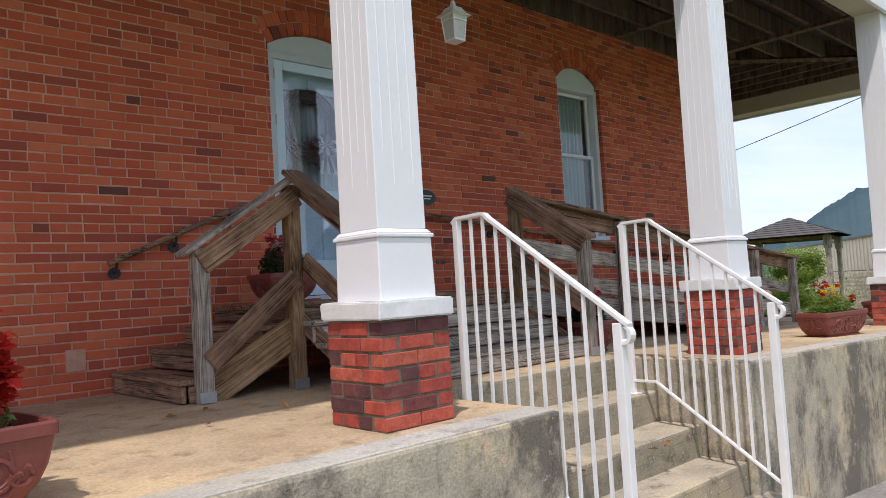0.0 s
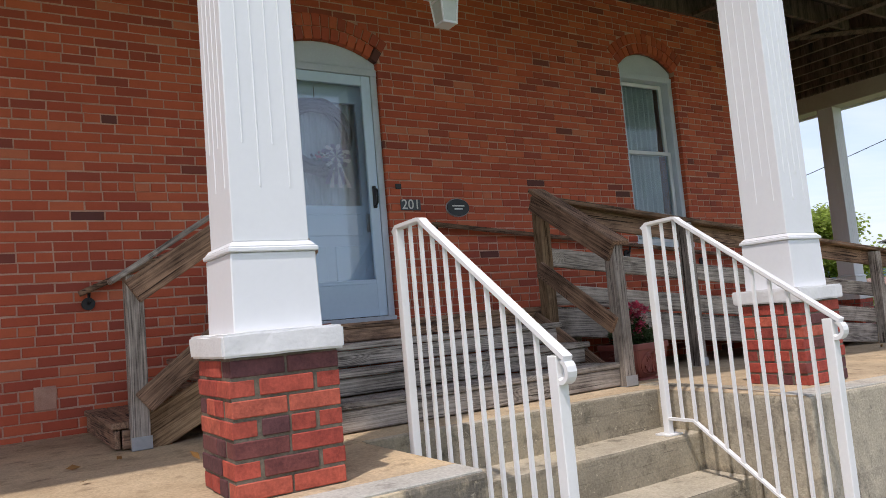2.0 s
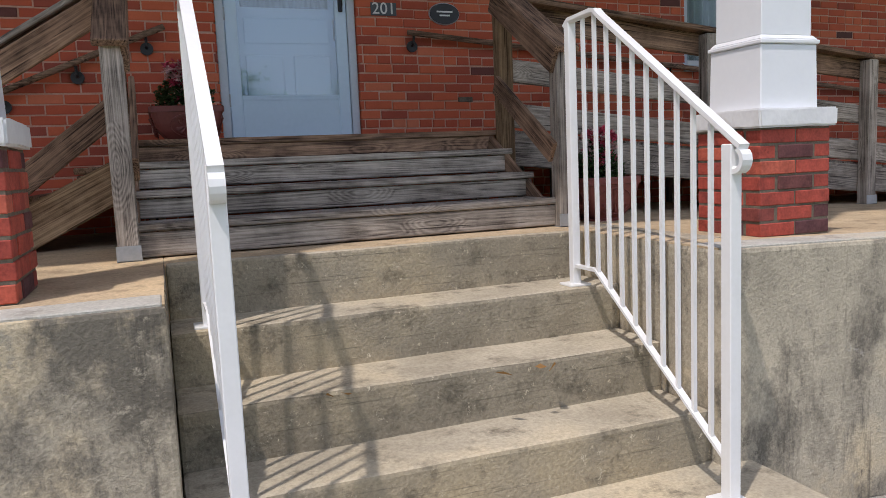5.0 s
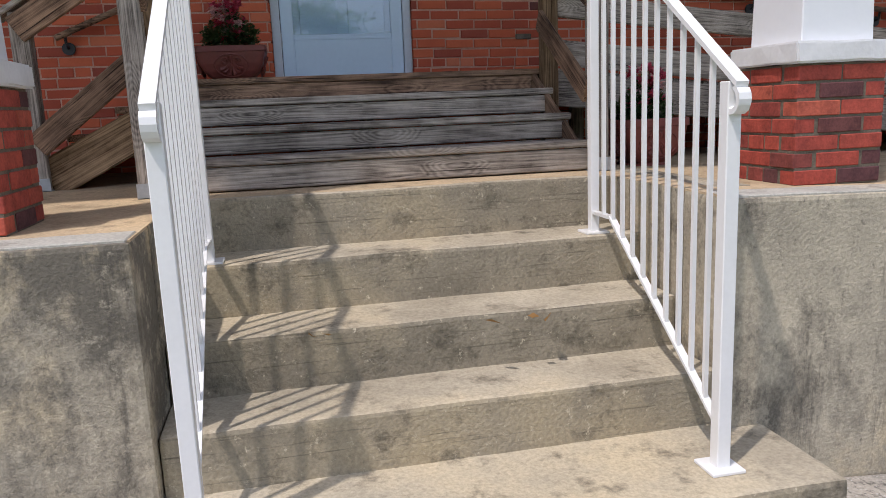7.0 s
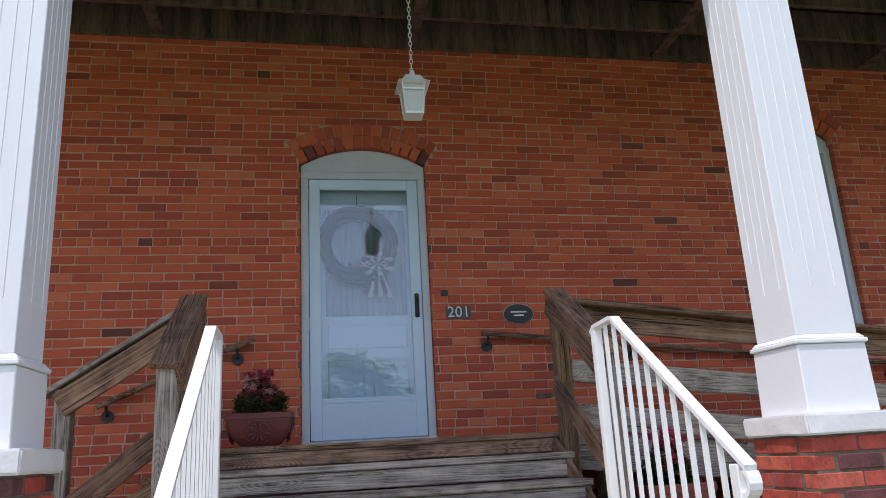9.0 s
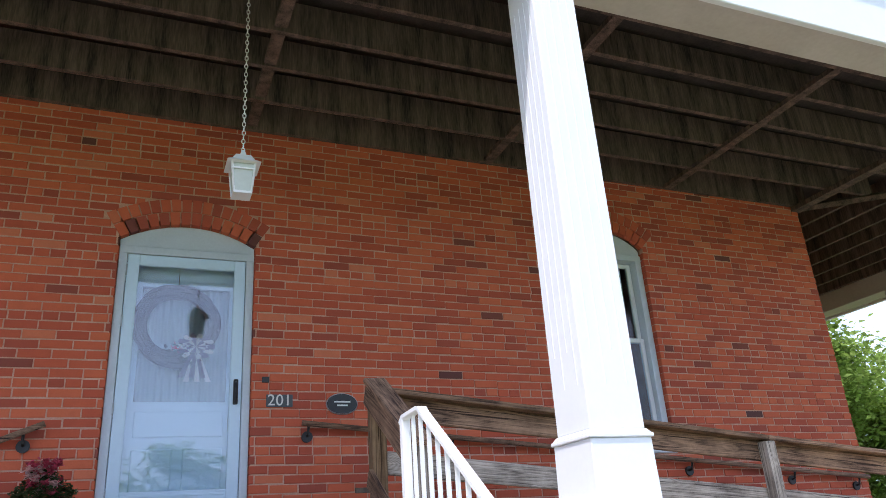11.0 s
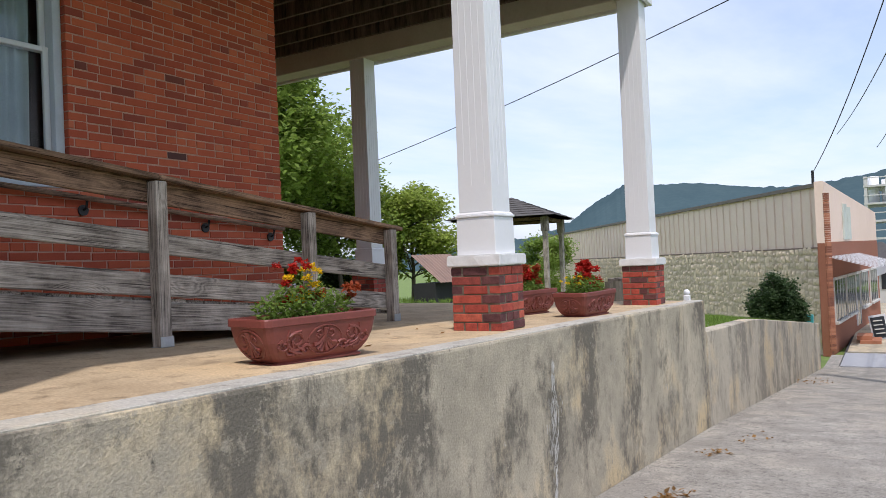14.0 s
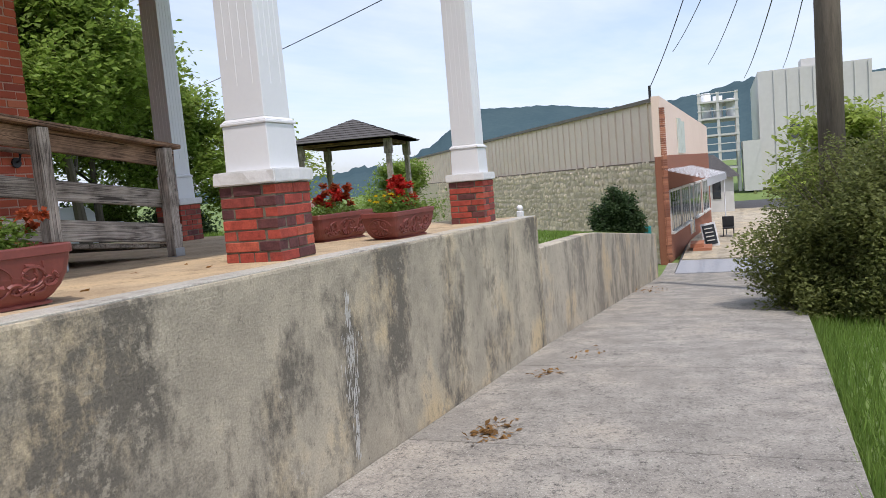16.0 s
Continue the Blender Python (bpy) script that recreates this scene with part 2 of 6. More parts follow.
def glass_mat(name, tint=(0.92, 0.95, 0.97), ior=1.9):
    m = bpy.data.materials.new(name)
    m.use_nodes = True
    n, l = m.node_tree.nodes, m.node_tree.links
    out = n["Material Output"]
    tr = n.new("ShaderNodeBsdfTransparent"); tr.inputs[0].default_value = (*tint, 1)
    gl = n.new("ShaderNodeBsdfGlossy"); gl.inputs["Roughness"].default_value = 0.01
    lw = n.new("ShaderNodeLayerWeight"); lw.inputs["Blend"].default_value = 0.5
    pw = n.new("ShaderNodeMath"); pw.operation = "POWER"; pw.inputs[1].default_value = 4.0
    l.new(lw.outputs["Facing"], pw.inputs[0])
    f0 = ((ior - 1) / (ior + 1)) ** 2
    fr = n.new("ShaderNodeMath"); fr.operation = "MULTIPLY_ADD"; fr.inputs[1].default_value = 0.9 - f0; fr.inputs[2].default_value = f0
    l.new(pw.outputs[0], fr.inputs[0])
    mi = n.new("ShaderNodeMixShader")
    l.new(fr.outputs[0], mi.inputs[0]); l.new(tr.outputs[0], mi.inputs[1]); l.new(gl.outputs[0], mi.inputs[2])
    l.new(mi.outputs[0], out.inputs[0])
    return m


M_glass = glass_mat("storm_door_glass", ior=1.95)
M_pane = glass_mat("window_glass", ior=1.45)


def concrete_mat(name, color, dark, stain, warm, streak=True, rough=0.92, grain=False, shift=(0, 0, 0), formed=False):
    """Old cement render: grey with warm patches, and dark algae that hangs down in streaks from the top."""
    m = bpy.data.materials.new(name)
    m.use_nodes = True
    n, l = m.node_tree.nodes, m.node_tree.links
    b = n["Principled BSDF"]
    geo = n.new("ShaderNodeNewGeometry")

    def noise_at(scale, detail=5, stretch=(1, 1, 1), rough_=0.6):
        mp_ = n.new("ShaderNodeMapping"); mp_.inputs["Scale"].default_value = stretch
        mp_.inputs["Location"].default_value = shift
        l.new(geo.outputs["Position"], mp_.inputs[0])
        t = n.new("ShaderNodeTexNoise"); t.inputs["Scale"].default_value = scale; t.inputs["Detail"].default_value = detail; t.inputs["Roughness"].default_value = rough_
        l.new(mp_.outputs[0], t.inputs[0])
        return t.outputs[0]

    def ramp_(src, lo, hi):
        r = n.new("ShaderNodeMapRange"); r.inputs["From Min"].default_value, r.inputs["From Max"].default_value = lo, hi
        l.new(src, r.inputs["Value"])
        return r.outputs[0]

    def mix_(fac, a, b2):
        x = n.new("ShaderNodeMix"); x.data_type = "RGBA"
        l.new(fac, x.inputs["Factor"])
        for key, v in (("A", a), ("B", b2)):
            if isinstance(v, tuple):
                x.inputs[key].default_value = (*v, 1)
            else:
                l.new(v, x.inputs[key])
        return x.outputs["Result"]

    fine = noise_at(70, 4)
    c = mix_(ramp_(noise_at(2.2), 0.35, 0.68), dark, color)
    c = mix_(ramp_(noise_at(1.1, 6), 0.5, 0.66), c, warm)
    if streak:
        c = mix_(ramp_(noise_at(1.0, 9, (1.15, 1.15, 0.75), 0.76), 0.475, 0.57), c, tuple(p * 0.72 + q * 0.28 for p, q in zip(stain, dark)))
        c = mix_(ramp_(noise_at(1.0, 7, (5.0, 5.0, 0.7), 0.72), 0.61, 0.72), c, stain)
        c = mix_(ramp_(noise_at(7.0, 9, (1, 1, 1), 0.8), 0.54, 0.60), c, dark)
        c = mix_(ramp_(noise_at(16.0, 9, (1, 1, 0.6), 0.82), 0.56, 0.70), c, stain)
        c = mix_(ramp_(noise_at(5.0, 6, (1, 1, 1), 0.7), 0.66, 0.72), c, (0.46, 0.43, 0.38))
    elif not grain:
        c = mix_(ramp_(noise_at(6.0, 7, (1, 1, 1), 0.72), 0.53, 0.70), c, stain)
    if formed:
        # lines left by the boards of the mould
        c = mix_(ramp_(noise_at(1.0, 5, (2.5, 2.5, 90), 0.65), 0.58, 0.76), c, stain)
        c = mix_(ramp_(noise_at(22.0, 6, (1, 1, 1), 0.8), 0.60, 0.66), c, tuple(min(0.7, q * 1.5) for q in color))
    if grain:
        c = mix_(ramp_(noise_at(11.0, 9, (1, 1, 1), 0.86), 0.52, 0.64), c, stain)
        c = mix_(ramp_(noise_at(3.0, 9, (0.5, 1.4, 1), 0.8), 0.53, 0.66), c, dark)
        c = mix_(ramp_(noise_at(38.0, 6, (1, 1, 1), 0.8), 0.53, 0.64), c, stain)
        c = mix_(ramp_(noise_at(90.0, 3), 0.60, 0.70), c, (0.55, 0.53, 0.49))
        c = mix_(ramp_(noise_at(0.8, 8, (1, 1, 1), 0.7), 0.52, 0.70), c, dark)
    hs = n.new("ShaderNodeHueSaturation")
    l.new(c, hs.inputs["Color"])
    mr = n.new("ShaderNodeMapRange"); mr.inputs["To Min"].default_value, mr.inputs["To Max"].default_value = 0.55, 1.45
    l.new(fine, mr.inputs["Value"]); l.new(mr.outputs[0], hs.inputs["Value"])
    l.new(hs.outputs[0], b.inputs["Base Color"])
    b.inputs["Roughness"].default_value = rough
    b.inputs["Specular IOR Level"].default_value = 0.25
    bp = n.new("ShaderNodeBump"); bp.inputs["Strength"].default_value = 0.6; bp.inputs["Distance"].default_value = 0.008
    ad = n.new("ShaderNodeMath"); ad.operation = "ADD"
    l.new(fine, ad.inputs[0]); l.new(noise_at(16, 5), ad.inputs[1])
    l.new(ad.outputs[0], bp.inputs["Height"]); l.new(bp.outputs[0], b.inputs["Normal"])
    return m


M_wallc = concrete_mat("stained_cement_render", (0.54, 0.48, 0.375), (0.42, 0.375, 0.295), (0.20, 0.18, 0.15), (0.57, 0.46, 0.30), shift=(3.1, 0, 0.4))
M_walld = concrete_mat("algae_grey_cement_render", (0.55, 0.485, 0.365), (0.36, 0.32, 0.245), (0.088, 0.08, 0.067), (0.58, 0.46, 0.28), shift=(5.1, 0, 0.4))
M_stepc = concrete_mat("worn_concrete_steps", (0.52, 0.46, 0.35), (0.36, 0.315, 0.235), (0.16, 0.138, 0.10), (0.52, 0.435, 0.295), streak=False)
# darker copy of the step concrete: grime plus the shade of upright faces
M_riser = concrete_mat("grimy_shaded_risers", (0.37, 0.325, 0.24), (0.24, 0.21, 0.155), (0.10, 0.088, 0.066), (0.41, 0.34, 0.22), streak=False, formed=True)
M_floorc = concrete_mat("tan_washed_porch_floor", (0.56, 0.44, 0.29), (0.43, 0.325, 0.205), (0.27, 0.20, 0.125), (0.60, 0.45, 0.27), streak=False)
M_walk = concrete_mat("grey_brushed_pavement", (0.41, 0.385, 0.335), (0.25, 0.232, 0.202), (0.085, 0.08, 0.072), (0.40, 0.36, 0.30), streak=False, grain=True)


def leaf_mat(name, a, b_, rough=0.6):
    m = mat(name, a, b_, rough=rough, scale=0.7, fine=9, bump=0, vary=0.35, island=True, amount=0.9, spec=0.3)
    b = m.node_tree.nodes["Principled BSDF"]
    n, l = m.node_tree.nodes, m.node_tree.links
    tl = n.new("ShaderNodeBsdfTranslucent")
    l.new(b.inputs["Base Color"].links[0].from_socket, tl.inputs[0])
    mi = n.new("ShaderNodeMixShader"); mi.inputs[0].default_value = 0.55
    l.new(b.outputs[0], mi.inputs[1]); l.new(tl.outputs[0], mi.inputs[2])
    l.new(mi.outputs[0], n["Material Output"].inputs[0])
    return m


M_leaf = leaf_mat("tree_leaf", (0.34, 0.45, 0.09), (0.16, 0.25, 0.05))
M_leaf2 = leaf_mat("yellow_green_leaf", (0.42, 0.50, 0.10), (0.22, 0.30, 0.06))
M_leafd = leaf_mat("dark_shrub_leaf", (0.10, 0.16, 0.06), (0.035, 0.065, 0.028))
M_leafolive = leaf_mat("olive_shrub_leaf", (0.30, 0.32, 0.10), (0.09, 0.12, 0.04))
M_fern = leaf_mat("flower_foliage", (0.28, 0.40, 0.08), (0.11, 0.19, 0.04))
M_red = leaf_mat("red_petals", (0.68, 0.05, 0.03), (0.40, 0.02, 0.02))
M_yel = leaf_mat("yellow_petals", (0.92, 0.68, 0.02), (0.85, 0.54, 0.01))
M_pink = leaf_mat("pink_petals", (0.75, 0.16, 0.24), (0.50, 0.05, 0.11))
M_palepink = leaf_mat("pale_pink_petals", (0.85, 0.68, 0.66), (0.70, 0.42, 0.42))
M_rust = leaf_mat("rust_leaves", (0.55, 0.13, 0.05), (0.28, 0.05, 0.02))
M_bark = mat("grey_bark", (0.16, 0.135, 0.11), (0.07, 0.058, 0.046), rough=0.95, scale=6, fine=40, bump=0.8, stretch=(2, 2, 0.4))
M_grass = leaf_mat("lawn_blade", (0.24, 0.36, 0.07), (0.14, 0.22, 0.045))
M_lawn = mat("lawn_ground", (0.19, 0.27, 0.06), (0.10, 0.15, 0.04), rough=1, scale=2, fine=40, bump=0.6, world_space=True)
M_pole = mat("creosoted_pole", (0.20, 0.165, 0.13), (0.09, 0.072, 0.056), rough=0.95, scale=5, fine=30, bump=0.6, stretch=(3, 3, 0.3))
M_dryleaf = leaf_mat("dry_leaves", (0.42, 0.25, 0.09), (0.25, 0.13, 0.05))
# woods tinted blue: the haze of distance is put into the colour
M_mount = mat("haze_tinted_wooded_mountain", (0.075, 0.115, 0.125), (0.05, 0.085, 0.10), rough=1, scale=0.02, fine=0.2, bump=0, world_space=True, spec=0.0)
M_cream = mat("cream_sheet_metal", (0.88, 0.70, 0.57), (0.80, 0.62, 0.49), rough=0.5, scale=0.6, fine=8, bump=0.03)
M_stonebase = mat("cream_grey_rubble", (0.86, 0.70, 0.52), (0.58, 0.46, 0.34), rough=0.95, scale=5, fine=30, bump=0.6, vary=0.2, island=True)
M_orange = brick_mat("orange_shop_brick", [(0, (0.22, 0.085, 0.05)), (0.5, (0.36, 0.14, 0.075)), (1, (0.46, 0.20, 0.11))], True)
M_plant = mat("pale_mill_cladding", (0.60, 0.59, 0.55), (0.50, 0.49, 0.46), rough=0.7, scale=0.15, fine=2, bump=0)
M_shingle = mat("dark_shingles", (0.10, 0.095, 0.09), (0.055, 0.05, 0.048), rough=0.9, scale=6, fine=60, bump=0.5, vary=0.2, island=True)
M_dark = mat("near_black_fill", (0.03, 0.032, 0.034), (0.02, 0.02, 0.022), rough=0.9, scale=3, fine=30, bump=0)
M_curtain = mat("white_voile_curtain", (0.50, 0.57, 0.56), (0.30, 0.36, 0.36), rough=0.9, scale=4, fine=60, bump=0.1)
M_darkglass = mat("dark_window_glass", (0.035, 0.045, 0.05), (0.02, 0.025, 0.03), rough=0.06, scale=1, fine=4, bump=0, spec=0.9)
M_tin = mat("brown_corrugated_tin", (0.30, 0.19, 0.14), (0.17, 0.11, 0.085), rough=0.6, scale=3, fine=30, bump=0.2)
M_grey = mat("grey_vine", (0.075, 0.08, 0.10), (0.035, 0.035, 0.045), rough=0.9, scale=20, fine=90, bump=0.4)
M_ribbon = mat("cream_ribbon", (0.88, 0.86, 0.84), (0.78, 0.74, 0.73), rough=0.7, scale=10, fine=60, bump=0.05)
M_navy = mat("navy_stripe", (0.15, 0.10, 0.20), (0.08, 0.05, 0.13), rough=0.7, scale=10, fine=60, bump=0)
M_bronze = mat("dark_bronze_plate", (0.035, 0.035, 0.035), (0.02, 0.02, 0.02), rough=0.4, scale=10, fine=60, bump=0.1, metal=0.3)
M_letter = mat("pale_lettering", (0.78, 0.78, 0.74), (0.66, 0.66, 0.62), rough=0.5, scale=10, fine=40, bump=0)
M_frost = mat("frosted_lantern_glass", (0.62, 0.66, 0.60), (0.52, 0.55, 0.5), rough=0.35, scale=6, fine=50, bump=0.05)
M_teal = mat("teal_plastic", (0.03, 0.28, 0.28), (0.02, 0.2, 0.2), rough=0.4, scale=6, fine=40, bump=0)
M_board = mat("chalkboard", (0.03, 0.04, 0.05), (0.02, 0.025, 0.03), rough=0.7, scale=6, fine=40, bump=0)


# ---- building helpers ----
def place(parent, m):
    """The local pose of a child whose pose in the world is m."""
    w = Matrix.Identity(4)
    while parent is not None:
        w = parent.matrix_basis @ w
        parent = parent.parent
    return w.inverted() @ m


def thing(name, loc, label, category, group="", kind=""):
    ob = new(name)
    ob.empty_display_size = 0.1
    ob.matrix_basis = Matrix.Translation(loc)
    return tagged(ob, label, category, group, kind)


def part(name, bm, material, parent=None, label="", m=None, smooth=False):
    """Links a bmesh as one mesh object; its vertices are in the world, or in the frame m."""
    me = bpy.data.meshes.new(name)
    bmesh.ops.recalc_face_normals(bm, faces=bm.faces)
    bm.to_mesh(me)
    bm.free()
    me.materials.append(material)
    if smooth:
        for p in me.polygons:
            p.use_smooth = True
    ob = new(name, me)
    ob.parent = parent
    ob.matrix_basis = place(parent, m or Matrix.Identity(4))
    if label:
        ob["label"] = label
    return ob


def box(bm, x0, x1, y0, y1, z0, z1):
    v = [bm.verts.new((x, y, z)) for x in (x0, x1) for y in (y0, y1) for z in (z0, z1)]
    for f in ((0, 1, 3, 2), (4, 6, 7, 5), (0, 4, 5, 1), (2, 3, 7, 6), (0, 2, 6, 4), (1, 5, 7, 3)):
        bm.faces.new([v[i] for i in f])
    return v


def boxes(*dims, bevel=0.0, seg=1):
    bm = bmesh.new()
    for d in dims:
        box(bm, *d)
    if bevel:
        bmesh.ops.bevel(bm, geom=list(bm.edges), offset=bevel, segments=seg, affect="EDGES", profile=0.6)
    return bm


def frustum(bm, cx, cy, z0, z1, w0, w1, d0=None, d1=None):
    d0, d1 = d0 or w0, d1 or w1
    lo = [bm.verts.new((cx + sx * w0 / 2, cy + sy * d0 / 2, z0)) for sx, sy in ((-1, -1), (1, -1), (1, 1), (-1, 1))]
    hi = [bm.verts.new((cx + sx * w1 / 2, cy + sy * d1 / 2, z1)) for sx, sy in ((-1, -1), (1, -1), (1, 1), (-1, 1))]
    bm.faces.new(lo[::-1]); bm.faces.new(hi)
    for i in range(4):
        bm.faces.new((lo[i], lo[(i + 1) % 4], hi[(i + 1) % 4], hi[i]))
    return lo + hi


def tube(bm, pts, r, sides=8, r1=None, caps=True):
    """A round bar along the points, from radius r to r1."""
    pts = [Vector(p) for p in pts]
    r1 = r if r1 is None else r1
    rings, up = [], Vector((0, 0, 1))
    for i, p in enumerate(pts):
        d = (pts[min(i + 1, len(pts) - 1)] - pts[max(i - 1, 0)]).normalized()
        s = d.cross(up if abs(d.z) < 0.95 else Vector((1, 0, 0))).normalized()
        t = s.cross(d)
        rr = r + (r1 - r) * i / max(1, len(pts) - 1)
        rings.append([bm.verts.new(p + (s * math.cos(a) + t * math.sin(a)) * rr) for a in (2 * math.pi * k / sides for k in range(sides))])
    for a, b in zip(rings, rings[1:]):
        for k in range(sides):
            bm.faces.new((a[k], a[(k + 1) % sides], b[(k + 1) % sides], b[k]))
    if caps:
        bm.faces.new(rings[0][::-1]); bm.faces.new(rings[-1])


def board(name, p0, p1, width, thick, material, parent, up=(0, 0, 1), label="", bevel=0.006):
    """A plank from p0 to p1 along its own x; width lies along up, thick across it."""
    p0, p1 = Vector(p0), Vector(p1)
    x = (p1 - p0)
    ln = x.length
    x.normalize()
    z = Vector(up) - x * Vector(up).dot(x)
    z.normalize()
    y = z.cross(x)
    m = Matrix((x, y, z)).transposed().to_4x4()
    m.translation = (p0 + p1) / 2
    bm = boxes((-ln / 2, ln / 2, -thick / 2, thick / 2, -width / 2, width / 2), bevel=bevel)
    return part(name, bm, material, parent, label, m)


def text_mesh(name, words, size, material, parent, m, depth=0.004, spacing=1.0):
    cu = bpy.data.curves.new(name, "FONT")
    cu.body, cu.size, cu.extrude, cu.align_x, cu.align_y = words, size, depth, "CENTER", "CENTER"
    cu.space_character = spacing
    tmp = bpy.data.objects.new(name, cu)
    scene.collection.objects.link(tmp)
    me = bpy.data.meshes.new_from_object(tmp.evaluated_get(bpy.context.evaluated_depsgraph_get()))
    bpy.data.objects.remove(tmp)
    me.materials.append(material)
    ob = new(name, me)
    ob.parent = parent
    ob.matrix_basis = place(parent, m)
    return ob


def rnd(a, b):
    return random.uniform(a, b)


# ---- structure: ground, porch, house ----
FZ = 0.02            # porch floor
FY = 5.75            # brick face of the house
WY = 2.50            # street face of the porch wall


def pave(x):
    """Height of the pavement, which falls along the street."""
    if x < 15:
        return -0.97 - 0.0835 * (x - 4)
    return -1.8885 - 0.097 * (min(x, 31) - 15) - 0.01 * max(0, x - 31)


FEND = 15.23         # end of the porch


def porch_z(x):
    """Height of the porch floor, which falls gently along the street past the steps."""
    return FZ - 0.0275 * max(0.0, x - 5.22)


def house_fall(x):
    """How far the old brick courses have settled along the street."""
    return -0.017 * max(0.0, x - 4.7)


def lean(ob, fall, above=-9.0):
    """Lets a mesh built level follow a fall along x."""
    w = Matrix.Identity(4)
    p = ob
    while p is not None:
        w = p.matrix_basis @ w
        p = p.parent
    for v in ob.data.vertices:
        q = w @ v.co
        if q.z > above:
            v.co.z += fall(q.x)
    return ob


def floor_fall(x):
    return porch_z(x) - FZ


# one sheet of ground to the horizon
bm = bmesh.new()
xs = [-900, -60, -8, 0, 4, 8, 12, 16, 20, 25, 30, 34, 60, 120, 400, 1500]
ys = [-900, -60, -14, -8, -3, 15, 60, 300, 1500]
grid = [[bm.verts.new((x, y, (pave(min(max(x, -8), 70)) - 0.16))) for y in ys] for x in xs]
for i in range(len(xs) - 1):
    for j in range(len(ys) - 1):
        bm.faces.new((grid[i][j], grid[i + 1][j], grid[i + 1][j + 1], grid[i][j + 1]))
ground = tagged(part("ground", bm, M_lawn), "wide green grassy ground reaching the hills", "ground", kind="structure")

# pavement slabs beside the wall
walkway = thing("pavement", (10, 1, pave(10)), "grey brushed concrete pavement slabs falling down the street", "pavement", kind="structure")
edge_l = 2.49
SLAB = 0.98


def path_right(x):
    return -0.35 - 0.055 * max(0, x - 10)


k = 0
x = 10.82 - SLAB * 18
while x < 31.5:
    a, b = x + 0.006, x + SLAB * 3 - 0.006
    nseg = 4
    bm = bmesh.new()
    top, bot = [], []
    for i in range(nseg + 1):
        xx = a + (b - a) * i / nseg
        row = []
        for f in (0, 0.33, 0.66, 1):
            yy = path_right(xx) + (edge_l + (0 if xx < 15 else -0.006 * (xx - 15)) - path_right(xx)) * f
            row.append((xx, yy, pave(xx)))
        top.append([bm.verts.new(p) for p in row])
        bot.append([bm.verts.new((p[0], p[1], p[2] - 0.14)) for p in row])
    for i in range(nseg):
        for j in range(3):
            bm.faces.new((top[i][j], top[i + 1][j], top[i + 1][j + 1], top[i][j + 1]))
    for ring in ([top[i][0] for i in range(nseg + 1)], [top[i][3] for i in range(nseg + 1)]):
        low = [bot[i][0 if ring[0] is top[0][0] else 3] for i in range(nseg + 1)]
        for i in range(nseg):
            bm.faces.new((ring[i], ring[i + 1], low[i + 1], low[i]))
    for i in (0, nseg):
        for j in range(3):
            bm.faces.new((top[i][j], top[i][j + 1], bot[i][j + 1], bot[i][j]))
    part("slab", bm, M_walk, walkway)
    x += SLAB * 3
# side street and gravel beyond the slabs
bm = boxes((31.6, 70, -30, 2.0, pave(31) - 0.13, pave(31) + 0.0))
tagged(part("road", bm, M_asphalt), "grey worn asphalt street crossing beyond the pavement", "road", kind="structure")
bm = boxes((31.3, 34.5, -6, 1.95, pave(31) - 0.13, pave(31) + 0.03))
tagged(part("gravel", bm, M_gravel), "pale gravel strip at the end of the pavement", "gravel", kind="structure")
bm = boxes((34.6, 60, -3.4, 1.9, pave(31) - 0.1, pave(31) + 0.06))
tagged(part("pavement_2", bm, M_stepc), "pale concrete forecourt in front of the shop", "pavement", kind="structure")

# raised lawn beyond the porch, held by the low wall
bm = bmesh.new()
lx = [15.24, 18, 21, 24, 27, 30.3]
ly = [2.6, 3.2, 4.5, 7, 14, 40, 90]


def low_top(x):
    """Top of the low garden wall."""
    return -0.66 - 0.046 * (x - 15.2) if x < 19 else -0.835 - 0.1015 * (x - 19)


def lawn_z(x, y):
    top = low_top(min(x, 30.5)) - 0.07
    back = -0.42 - 0.018 * (x - 15) if x < 20.4 else -0.517 - 0.10 * (min(x, 31) - 20.4)
    f = min(1, max(0, (y - 2.6) / 6.0))
    return top + (back - top) * f - (0.02 * max(0, y - 14))


grid = [[bm.verts.new((x, y - (0.005 * max(0, x - 16) if y < 3 else 0), lawn_z(x, y))) for y in ly] for x in lx]
for i in range(len(lx) - 1):
    for j in range(len(ly) - 1):
        bm.faces.new((grid[i][j], grid[i + 1][j], grid[i + 1][j + 1], grid[i][j + 1]))
tagged(part("lawn", bm, M_lawn, smooth=True), "mown green lawn above the low wall", "lawn", kind="structure")

# porch slab: body, stair slot, floor
SL, SR = 3.22, 5.22      # cheeks of the stair slot
SB = 3.50                # back of the slot
porch = thing("porch_wall", (8, WY, -1.3), "tall stained grey cement-rendered porch retaining wall", "wall", kind="structure")


for x0, x1 in ((-6, SL), (SR, FEND)):
    bm = boxes((x0, x1, WY, WY + 0.34, -2.3, FZ - 0.004), bevel=0.018, seg=2)
    lean(part("wall_face", bm, M_walld, porch), floor_fall, -0.5)
bm = boxes((FEND - 0.32, FEND, WY + 0.34, 14, -2.3, FZ - 0.004), bevel=0.015)
lean(part("wall_return", bm, M_wallc, porch), floor_fall, -0.5)
bm = boxes((SL - 0.3, SL, WY + 0.34, SB + 0.3, -2.0, FZ - 0.004), (SR, SR + 0.3, WY + 0.34, SB + 0.3, -2.0, FZ - 0.004))
part("stair_cheek", bm, M_walld, porch)
